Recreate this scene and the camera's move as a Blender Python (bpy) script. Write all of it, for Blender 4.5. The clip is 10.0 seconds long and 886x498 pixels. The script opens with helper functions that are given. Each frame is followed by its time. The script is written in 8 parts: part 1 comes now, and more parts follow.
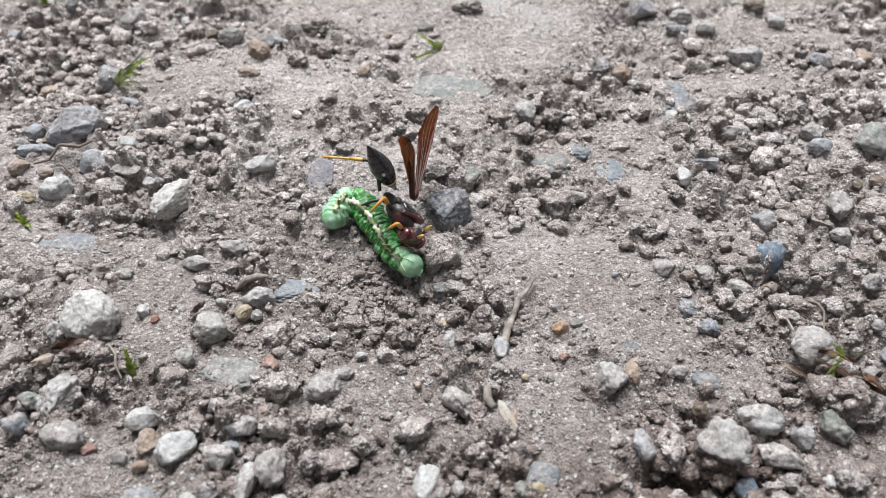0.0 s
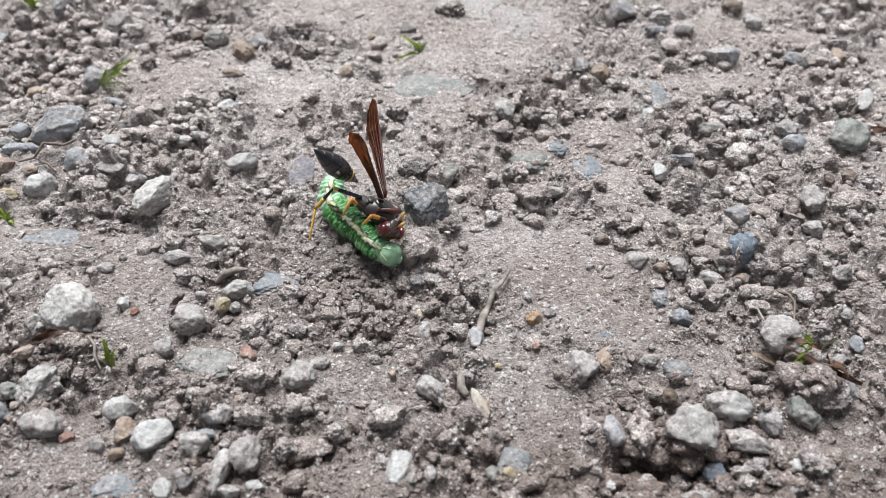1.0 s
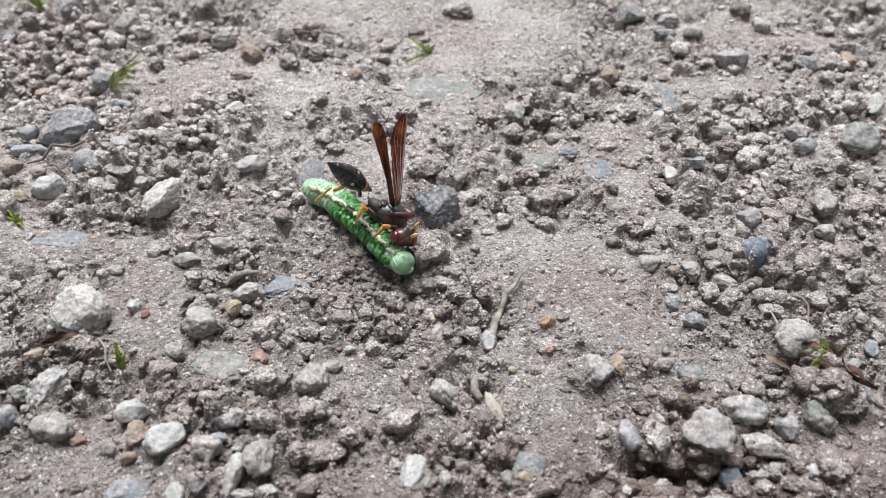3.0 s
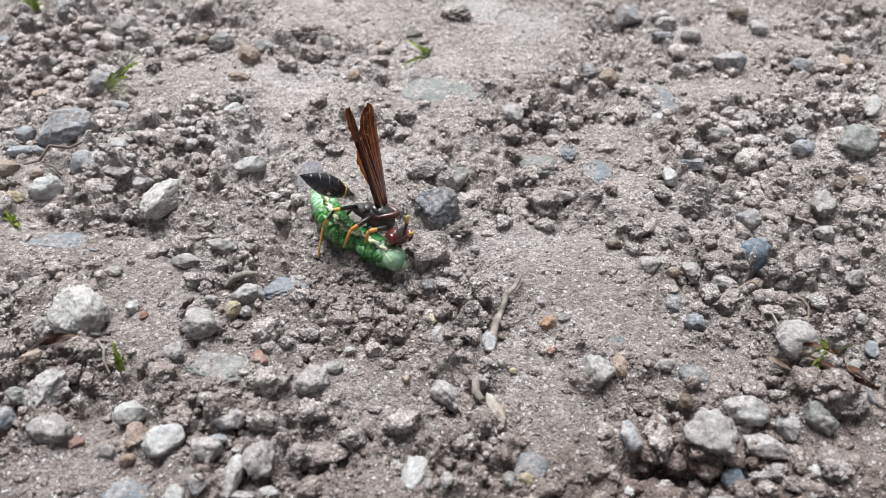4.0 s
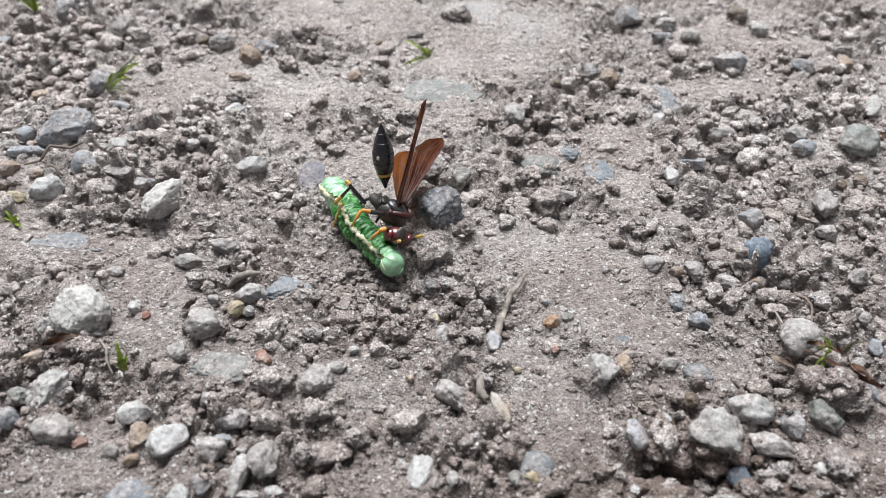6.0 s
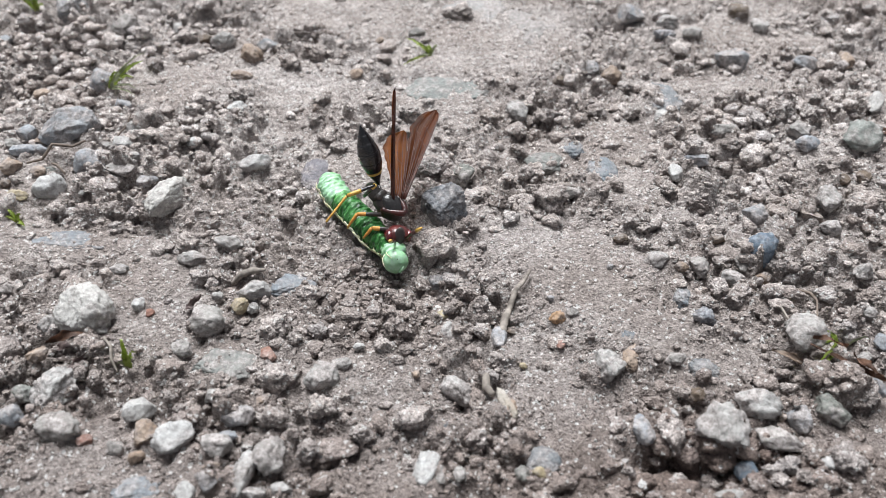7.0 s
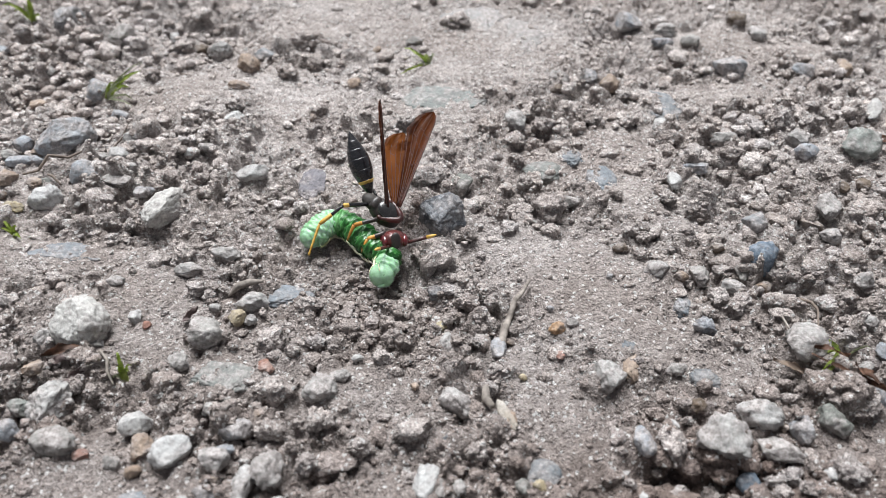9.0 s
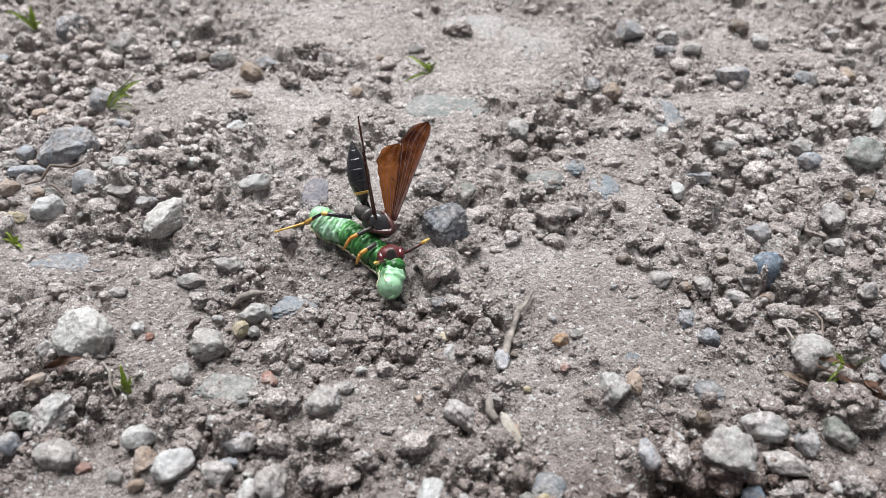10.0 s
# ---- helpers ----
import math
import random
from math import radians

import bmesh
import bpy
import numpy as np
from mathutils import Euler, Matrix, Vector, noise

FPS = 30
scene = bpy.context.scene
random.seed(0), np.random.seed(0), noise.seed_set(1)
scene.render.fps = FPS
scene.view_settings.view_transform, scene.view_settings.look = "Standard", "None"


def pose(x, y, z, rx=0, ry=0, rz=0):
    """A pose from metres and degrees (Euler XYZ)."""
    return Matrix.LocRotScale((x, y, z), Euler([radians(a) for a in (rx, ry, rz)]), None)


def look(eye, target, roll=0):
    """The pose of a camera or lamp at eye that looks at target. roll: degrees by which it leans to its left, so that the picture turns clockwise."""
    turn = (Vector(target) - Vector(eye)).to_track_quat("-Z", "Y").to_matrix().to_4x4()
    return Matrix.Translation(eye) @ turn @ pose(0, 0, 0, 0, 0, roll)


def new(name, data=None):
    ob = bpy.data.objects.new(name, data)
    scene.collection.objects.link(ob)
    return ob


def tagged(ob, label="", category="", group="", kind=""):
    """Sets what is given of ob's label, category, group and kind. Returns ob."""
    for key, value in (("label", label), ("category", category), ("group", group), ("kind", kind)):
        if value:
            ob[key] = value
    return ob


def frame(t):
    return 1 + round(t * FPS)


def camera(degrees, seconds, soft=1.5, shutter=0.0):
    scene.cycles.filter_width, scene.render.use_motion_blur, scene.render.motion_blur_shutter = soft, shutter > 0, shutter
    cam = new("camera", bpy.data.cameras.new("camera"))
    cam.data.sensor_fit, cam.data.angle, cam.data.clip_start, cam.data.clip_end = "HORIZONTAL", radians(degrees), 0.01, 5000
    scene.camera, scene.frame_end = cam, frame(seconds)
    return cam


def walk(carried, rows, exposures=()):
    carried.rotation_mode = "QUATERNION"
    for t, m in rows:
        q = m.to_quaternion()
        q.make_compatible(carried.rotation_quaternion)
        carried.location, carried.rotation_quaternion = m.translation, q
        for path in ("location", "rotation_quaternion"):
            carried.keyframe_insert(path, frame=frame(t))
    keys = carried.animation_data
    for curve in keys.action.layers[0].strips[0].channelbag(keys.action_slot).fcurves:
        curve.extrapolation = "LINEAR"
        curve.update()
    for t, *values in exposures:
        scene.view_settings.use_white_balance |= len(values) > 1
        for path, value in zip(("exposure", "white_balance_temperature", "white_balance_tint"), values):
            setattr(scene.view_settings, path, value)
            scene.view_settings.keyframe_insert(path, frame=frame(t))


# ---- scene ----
# ---------------- camera ----------------
cam = camera(58.7, 10.0, soft=0.7)
cam.data.dof.use_dof = True
cam.data.dof.focus_distance = 0.135
cam.data.dof.aperture_fstop = 25.0
PATH = [
    (0, 0.01071, 0.01361, 0.09686, 44.759, -0.041, 0.001),
    (0.5, 0.01316, 0.01142, 0.09624, 45.133, 0.375, 0.133),
    (1, 0.01440, 0.01009, 0.09610, 45.558, 0.039, -0.223),
    (1.5, 0.01432, 0.00929, 0.09651, 45.822, 0.158, -0.038),
    (2, 0.01294, 0.01029, 0.09512, 45.872, 0.100, -0.017),
    (2.5, 0.01242, 0.01052, 0.09586, 45.711, 0.026, -0.066),
    (4, 0.01110, 0.01037, 0.09494, 46.134, -0.440, -0.537),
    (4.5, 0.01038, 0.01020, 0.09514, 46.192, -0.520, -0.486),
    (5, 0.00972, 0.01020, 0.09534, 46.216, -0.607, -0.572),
    (5.5, 0.01007, 0.01023, 0.09500, 46.274, -0.651, -0.687),
    (7, 0.00878, 0.00963, 0.09340, 46.548, -0.538, -1.068),
    (7.5, 0.00862, 0.00991, 0.09372, 46.569, -0.653, -1.009),
    (8, 0.00821, 0.01012, 0.09366, 46.731, -0.552, -1.145),
    (8.5, 0.00822, 0.01025, 0.09364, 46.908, -0.533, -1.287),
    (9, 0.00875, 0.01055, 0.09329, 47.059, -0.439, -1.334),
    (9.5, 0.00911, 0.01134, 0.09418, 47.085, -0.307, -1.388),
    (10, 0.00829, 0.01169, 0.09416, 47.231, -0.394, -1.344),
]
walk(cam, [(t, pose(x, y, z, rx, ry, rz)) for t, x, y, z, rx, ry, rz in PATH],
     exposures=[(0.0, 0.665), (10.0, 0.665)])

# ---------------- sky and sun: a bright overcast day ----------------
SUN_TURN, SUN_RISE = -14.0, 64.0      # degrees: to the right of straight ahead; above the horizon
world = bpy.data.worlds.new("overcast_sky")
scene.world = world
world.use_nodes = True
wn, wl = world.node_tree.nodes, world.node_tree.links
sky = wn.new("ShaderNodeTexSky")
sky.sky_type = "NISHITA"
sky.sun_disc = False
sky.sun_elevation = radians(SUN_RISE)
sky.sun_rotation = radians(SUN_TURN)
sky.dust_density = 4.0
grey = wn.new("ShaderNodeHueSaturation")
grey.inputs["Saturation"].default_value = 0.25
wl.new(sky.outputs[0], grey.inputs["Color"])
wl.new(grey.outputs[0], wn["Background"].inputs["Color"])
wn["Background"].inputs["Strength"].default_value = 0.05

sun = new("sun", bpy.data.lights.new("sun", "SUN"))
sun.data.energy = 4.2
sun.data.angle = radians(36)
sun.data.color = (0.952, 0.981, 1.0)
sun.matrix_world = look((0.5 * math.sin(radians(SUN_TURN)), 0.5 * math.cos(radians(SUN_TURN)),
                         0.5 * math.tan(radians(SUN_RISE))), (0, 0, 0))

# ---------------- small tools ----------------
MM = 0.001


def lattice(ix, iy, iz, seed):
    """Random numbers 0..1 on a grid of whole numbers."""
    h = (ix.astype(np.int64) * 374761393 + iy.astype(np.int64) * 668265263 + iz.astype(np.int64) * 2147483647
         + seed * 144665) & 0xFFFFFFFF
    h = ((h ^ (h >> 13)) * 1274126177) & 0xFFFFFFFF
    h = ((h ^ (h >> 16)) * 2246822519) & 0xFFFFFFFF
    return ((h ^ (h >> 15)) & 0xFFFFFF) / float(0xFFFFFF)


def smooth_noise(p, seed=0):
    """Value noise, 0..1, at the rows of p (n x 3)."""
    q = np.floor(p)
    f = p - q
    f = f * f * f * (f * (f * 6 - 15) + 10)
    ix, iy, iz = (q[:, k].astype(np.int64) for k in range(3))
    out = np.zeros(len(p))
    for dx in (0, 1):
        for dy in (0, 1):
            for dz in (0, 1):
                w = (f[:, 0] if dx else 1 - f[:, 0]) * (f[:, 1] if dy else 1 - f[:, 1]) * (f[:, 2] if dz else 1 - f[:, 2])
                out += w * lattice(ix + dx, iy + dy, iz + dz, seed)
    return out


def layered(p, octaves, seed=0, gain=0.5):
    out, total, amp = np.zeros(len(p)), 0.0, 1.0
    for k in range(octaves):
        out += amp * smooth_noise(p * 2.03 ** k + 17.3 * k, seed + k)
        total += amp
        amp *= gain
    return out / total


def mesh_of(name, verts, faces, mat=None, shade=True):
    """A mesh from arrays of vertices and equal-sided faces."""
    me = bpy.data.meshes.new(name)
    verts, faces = np.asarray(verts, dtype=np.float32), np.asarray(faces, dtype=np.int32)
    n, k = faces.shape
    me.vertices.add(len(verts))
    me.vertices.foreach_set("co", verts.ravel())
    me.loops.add(n * k)
    me.loops.foreach_set("vertex_index", faces.ravel())
    me.polygons.add(n)
    me.polygons.foreach_set("loop_start", np.arange(0, n * k, k, dtype=np.int32))
    me.polygons.foreach_set("loop_total", np.full(n, k, dtype=np.int32))
    me.polygons.foreach_set("use_smooth", np.full(n, shade, dtype=bool))
    me.update(calc_edges=True)
    if mat:
        me.materials.append(mat)
    return me


BALLS = {}


def ball(level):
    """Unit icosphere as arrays."""
    if level == 0:
        return (np.array([(1, 0, 0), (-1, 0, 0), (0, 1, 0), (0, -1, 0), (0, 0, 1), (0, 0, -1)], float),
                np.array([(0, 2, 4), (2, 1, 4), (1, 3, 4), (3, 0, 4), (2, 0, 5), (1, 2, 5), (3, 1, 5), (0, 3, 5)]))
    if level not in BALLS:
        bm = bmesh.new()
        bmesh.ops.create_icosphere(bm, subdivisions=level, radius=1)
        bm.verts.ensure_lookup_table()
        BALLS[level] = (np.array([v.co[:] for v in bm.verts]), np.array([[v.index for v in f.verts] for f in bm.faces]))
        bm.free()
    return BALLS[level]


def rough_ball(level, seed, lumps=0.25, facets=0, grain=0.05, crumbly=0.0, knobs=0.0):
    """A unit stone or clod: a ball cut by a few planes and roughened."""
    v, f = ball(level)
    rng = np.random.RandomState(seed)
    p = v.copy()
    for _ in range(facets):
        n = rng.normal(size=3)
        n /= np.linalg.norm(n)
        d = rng.uniform(0.55, 0.86)
        p -= np.clip(p @ n - d, 0, None)[:, None] * n * 0.93
    off = rng.uniform(0, 90, 3)
    big = layered(v * 1.5 + off, 2, seed) - 0.5
    mid = np.abs(layered(v * 3.2 + off, 3, seed + 9) - 0.5) * 2
    crust = np.abs(layered(v * 6.5 + off, 2, seed + 19) - 0.5) * 2
    fine = layered(v * 7 + off, 4, seed + 5, 0.65) - 0.5
    # grains of soil stuck together stand out as round knobs
    knob = np.zeros(len(v))
    if knobs and level > 2:
        n = rng.normal(size=(150, 3))
        n /= np.linalg.norm(n, axis=1)[:, None]
        size = 0.13 + 0.30 * rng.rand(150) ** 2.5
        d2 = 2 - 2 * (v @ n.T)
        knob = (size * np.sqrt(np.clip(1 - d2 / size ** 2, 0, None))).max(axis=1) * knobs
    return p * (1 + lumps * (1.1 * big - 0.75 * (mid - 0.25) - crumbly * (crust - 0.2)) + grain * 2 * fine + knob)[:, None], f


def part(name, bm, material, parent, label=""):
    """Links a bmesh as one mesh under a thing or a part."""
    me = bpy.data.meshes.new(name)
    bm.normal_update()
    bm.to_mesh(me)
    bm.free()
    for p in me.polygons:
        p.use_smooth = True
    me.materials.append(material)
    ob = new(name, me)
    ob.parent = parent
    if label:
        ob["label"] = label
    return ob


def loft(stations, sides=20, bm=None, caps=True):
    """A tube along x, in millimetres: stations of (x, half width y, half height z, y centre, z centre)."""
    bm = bm or bmesh.new()
    rings = []
    for x, ry, rz, cy, cz in stations:
        rings.append([bm.verts.new((x * MM, (cy + ry * math.cos(2 * math.pi * k / sides)) * MM,
                                    (cz + rz * math.sin(2 * math.pi * k / sides)) * MM)) for k in range(sides)])
    for a, b in zip(rings, rings[1:]):
        for k in range(sides):
            bm.faces.new((a[k], a[(k + 1) % sides], b[(k + 1) % sides], b[k]))
    if caps:
        bm.faces.new(rings[0][::-1])
        bm.faces.new(rings[-1])
    return bm


def egg(length, ry, rz, x0=0.0, cy=0.0, cz=0.0, steps=12, sides=20, blunt=0.5, bm=None):
    """An ellipsoid-like body along x from x0."""
    out = []
    for k in range(steps + 1):
        u = 0.5 - 0.5 * math.cos(math.pi * (0.02 + 0.96 * k / steps))
        s = max(1e-3, 1 - (2 * u - 1) ** 2) ** blunt
        out.append((x0 + u * length, ry * s, rz * s, cy, cz))
    return loft(out, sides, bm)


def tube(points, radii, sides=8, bm=None):
    """A bent round rod through points, in millimetres."""
    bm = bm or bmesh.new()
    pts = [Vector(p) for p in points]
    rings, side = [], None
    for k, p in enumerate(pts):
        d = (pts[min(k + 1, len(pts) - 1)] - pts[max(k - 1, 0)]).normalized()
        side = (side or (Vector((0, 0, 1)) if abs(d.z) < 0.9 else Vector((1, 0, 0))))
        side = (side - d * side.dot(d)).normalized()
        other = d.cross(side)
        r = radii[k] if isinstance(radii, (list, tuple)) else radii
        rings.append([bm.verts.new((p + r * (math.cos(2 * math.pi * j / sides) * side + math.sin(2 * math.pi * j / sides) * other)) * MM)
                      for j in range(sides)])
    for a, b in zip(rings, rings[1:]):
        for j in range(sides):
            bm.faces.new((a[j], a[(j + 1) % sides], b[(j + 1) % sides], b[j]))
    bm.faces.new(rings[0][::-1])
    bm.faces.new(rings[-1])
    return bm


# ---------------- materials ----------------
def shader(name):
    m = bpy.data.materials.new(name)
    m.use_nodes = True
    return m, m.node_tree.nodes, m.node_tree.links, m.node_tree.nodes["Principled BSDF"]


def noise_node(N, L, vec, scale, detail=4.0, rough=0.6):
    n = N.new("ShaderNodeTexNoise")
    n.inputs["Scale"].default_value, n.inputs["Detail"].default_value, n.inputs["Roughness"].default_value = scale, detail, rough
    L.new(vec, n.inputs["Vector"])
    return n.outputs["Fac"]


def steps_node(N, L, fac, *stops):
    r = N.new("ShaderNodeValToRGB")
    e = r.color_ramp.elements
    e[0].position, e[0].color = stops[0][0], (*stops[0][1], 1)
    e[1].position, e[1].color = stops[-1][0], (*stops[-1][1], 1)
    for at, col in stops[1:-1]:
        x = e.new(at)
        x.color = (*col, 1)
    L.new(fac, r.inputs[0])
    return r.outputs["Color"]


def mix_node(N, L, fac, a, b, blend="MIX"):
    m = N.new("ShaderNodeMix")
    m.data_type, m.blend_type = "RGBA", blend
    for sock, val in ((m.inputs[0], fac), (m.inputs[6], a), (m.inputs[7], b)):
        if isinstance(val, (int, float)):
            sock.default_value = val
        elif isinstance(val, tuple):
            sock.default_value = (*val, 1)
        else:
            L.new(val, sock)
    return m.outputs[2]


def math_node(N, L, op, a, b=0.5):
    m = N.new("ShaderNodeMath")
    m.operation = op
    for sock, val in ((m.inputs[0], a), (m.inputs[1], b)):
        if isinstance(val, (int, float)):
            sock.default_value = val
        else:
            L.new(val, sock)
    return m.outputs[0]


def bump_node(N, L, height, depth, bsdf, strength=1.0):
    b = N.new("ShaderNodeBump")
    b.inputs["Strength"].default_value, b.inputs["Distance"].default_value = strength, depth
    L.new(height, b.inputs["Height"])
    L.new(b.outputs[0], bsdf.inputs["Normal"])


def own_vector(N, L):
    """Coordinates of the object, shifted by its own random number."""
    tc, info, add = N.new("ShaderNodeTexCoord"), N.new("ShaderNodeObjectInfo"), N.new("ShaderNodeVectorMath")
    add.operation = "ADD"
    L.new(tc.outputs["Object"], add.inputs[0])
    L.new(info.outputs["Random"], add.inputs[1])
    return add.outputs[0], info.outputs["Random"]


def sparkle(N, L, vec, scale, share):
    """1 on a small share of tiny grains: mica and quartz that catch the light."""
    v = N.new("ShaderNodeTexVoronoi")
    v.inputs["Scale"].default_value = scale
    L.new(vec, v.inputs["Vector"])
    sep = N.new("ShaderNodeSeparateColor")
    L.new(v.outputs["Color"], sep.inputs[0])
    return math_node(N, L, "GREATER_THAN", sep.outputs[0], 1 - share)


SOIL = ((0.062, 0.053, 0.050), (0.177, 0.159, 0.153), (0.307, 0.286, 0.280))


def grit_height(N, L, vec, fine, coarse):
    """Rounded grains in two sizes over a broken surface."""
    out = noise_node(N, L, vec, coarse, 5, 0.75)
    for scale, share in ((fine, 0.8), (fine * 2.1, 0.45)):
        v = N.new("ShaderNodeTexVoronoi")
        v.inputs["Scale"].default_value = scale
        L.new(vec, v.inputs["Vector"])
        out = math_node(N, L, "SUBTRACT", out, math_node(N, L, "MULTIPLY", v.outputs["Distance"], share))
    return out


def soil_material(name, islands=False, tone=1.0, relief=1.0):
    m, N, L, bsdf = shader(name)
    vec, rnd = own_vector(N, L)
    patch = noise_node(N, L, vec, 45, 3)
    grain = noise_node(N, L, vec, 620, 6, 0.8)
    grit = noise_node(N, L, vec, 1500, 3, 0.8)
    col = steps_node(N, L, grain, (0.28, tuple(1.55 * c for c in SOIL[0])), (0.5, SOIL[1]), (0.72, tuple(0.9 * c for c in SOIL[2])))
    col = mix_node(N, L, 0.6, col, steps_node(N, L, patch, (0.38, (0.78, 0.72, 0.68)), (0.62, (1.19, 1.19, 1.19))), "MULTIPLY")
    if islands:
        geo = N.new("ShaderNodeNewGeometry")
        rnd = geo.outputs["Random Per Island"]
    tint = steps_node(N, L, rnd, (0.0, (0.78, 0.75, 0.73)), (0.35, (1.04, 1.01, 0.98)), (0.7, (1.14, 1.12, 1.09)),
                      (0.88, (1.3, 1.31, 1.32)), (1.0, (0.92, 0.94, 0.97)))
    col = mix_node(N, L, 0.6 if islands else 0.35, col, tint, "MULTIPLY")
    col = mix_node(N, L, 0.35, col, steps_node(N, L, grit, (0.36, (0.42, 0.40, 0.39)), (0.5, (1, 1, 1)), (0.62, (1.5, 1.5, 1.5))), "MULTIPLY")
    sand = noise_node(N, L, vec, 3600, 2, 0.6)
    col = mix_node(N, L, 0.55, col, steps_node(N, L, sand, (0.36, (0.58, 0.56, 0.55)), (0.5, (1, 1, 1)), (0.64, (1.55, 1.54, 1.53))), "MULTIPLY")
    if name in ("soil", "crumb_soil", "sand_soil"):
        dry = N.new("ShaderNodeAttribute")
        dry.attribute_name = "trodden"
        # darkens fresh soil, and paints the dimmer light on the near ground
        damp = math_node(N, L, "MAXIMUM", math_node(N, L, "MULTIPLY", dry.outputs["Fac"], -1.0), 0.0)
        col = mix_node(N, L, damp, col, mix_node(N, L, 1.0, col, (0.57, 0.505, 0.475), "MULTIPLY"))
        # pales trodden soil, and paints the brighter light further off
        patchy = math_node(N, L, "MULTIPLY", dry.outputs["Fac"], steps_node(N, L, noise_node(N, L, vec, 160, 4, 0.7), (0.36, (0.25, 0.25, 0.25)), (0.6, (1, 1, 1))))
        col = mix_node(N, L, math_node(N, L, "MULTIPLY", patchy, 1.0), col, mix_node(N, L, 1.0, col, (1.555, 1.585, 1.605), "MULTIPLY"))
    if tone != 1.0:
        col = mix_node(N, L, 1.0, col, (tone, tone, tone), "MULTIPLY")
    glint = sparkle(N, L, vec, 2300, 0.06)
    # pale grains, their glint painted into the colour as well
    col = mix_node(N, L, math_node(N, L, "MULTIPLY", glint, 0.75), col, (0.66, 0.65, 0.64))
    L.new(col, bsdf.inputs["Base Color"])
    rough = math_node(N, L, "SUBTRACT", 0.7, math_node(N, L, "MULTIPLY", glint, 0.26))
    L.new(rough, bsdf.inputs["Roughness"])
    bsdf.inputs["Specular IOR Level"].default_value = 0.3
    bump_node(N, L, math_node(N, L, "ADD", grit_height(N, L, vec, 800, 600), math_node(N, L, "MULTIPLY", sand, 1.0)), 0.0013 * relief, bsdf, 1.0)
    return m


def stone_material(name, dark, mid, light, dust=0.4, fleck=0.10, gloss=0.5):
    shade = 0.56 if name.startswith("trodden") else 0.96 if name == "white_stone" else 0.86 if name == "quartz" else 0.72
    dark, mid, light = (tuple(shade * c for c in col) for col in (dark, mid, light))
    m, N, L, bsdf = shader(name)
    vec, rnd = own_vector(N, L)
    body = noise_node(N, L, vec, 260, 5, 0.6)
    speck = noise_node(N, L, vec, 1300, 4, 0.8)
    soft = [tuple(0.55 * c + 0.45 * k for c, k in zip(col, mid)) for col in (dark, mid, light)]
    col = steps_node(N, L, body, (0.33, soft[0]), (0.5, soft[1]), (0.67, soft[2]))
    col = mix_node(N, L, 0.75, col, steps_node(N, L, speck, (0.34, (0.55, 0.54, 0.54)), (0.5, (1, 1, 1)), (0.66, (1.35, 1.35, 1.34))), "MULTIPLY")
    col = mix_node(N, L, math_node(N, L, "MULTIPLY", sparkle(N, L, vec, 1900, fleck), 0.3), col, tuple(min(0.8, c * 1.3) for c in light))
    col = mix_node(N, L, math_node(N, L, "MULTIPLY", sparkle(N, L, vec, 2300, fleck), 0.35), col, tuple(c * 0.5 for c in dark))
    tone = steps_node(N, L, rnd, (0.0, (0.80, 0.78, 0.76)), (1.0, (1.14, 1.15, 1.17)))
    col = mix_node(N, L, 1.0, col, tone, "MULTIPLY")
    # a thin skin of dried soil, in patches
    mask = steps_node(N, L, noise_node(N, L, vec, 300, 6, 0.75), (0.52 - 0.2 * dust, (0, 0, 0)), (0.68 - 0.2 * dust, (1, 1, 1)))
    mask = math_node(N, L, "MULTIPLY", mask, min(0.9, 0.3 + dust))
    dirt = steps_node(N, L, noise_node(N, L, vec, 1100, 4, 0.8), (0.36, tuple(1.7 * c for c in SOIL[0])), (0.5, tuple(1.75 * c for c in SOIL[1])), (0.63, tuple(1.7 * c for c in SOIL[2])))
    col = mix_node(N, L, mask, col, dirt)
    L.new(col, bsdf.inputs["Base Color"])
    L.new(math_node(N, L, "ADD", gloss + 0.12, math_node(N, L, "MULTIPLY", mask, 0.25)), bsdf.inputs["Roughness"])
    bsdf.inputs["Specular IOR Level"].default_value = 0.35
    h = math_node(N, L, "ADD", math_node(N, L, "MULTIPLY", body, 0.6), math_node(N, L, "MULTIPLY", speck, 0.6))
    h = math_node(N, L, "ADD", h, math_node(N, L, "MULTIPLY", mask, 0.2))
    bump_node(N, L, h, 0.0005, bsdf, 0.8)
    return m


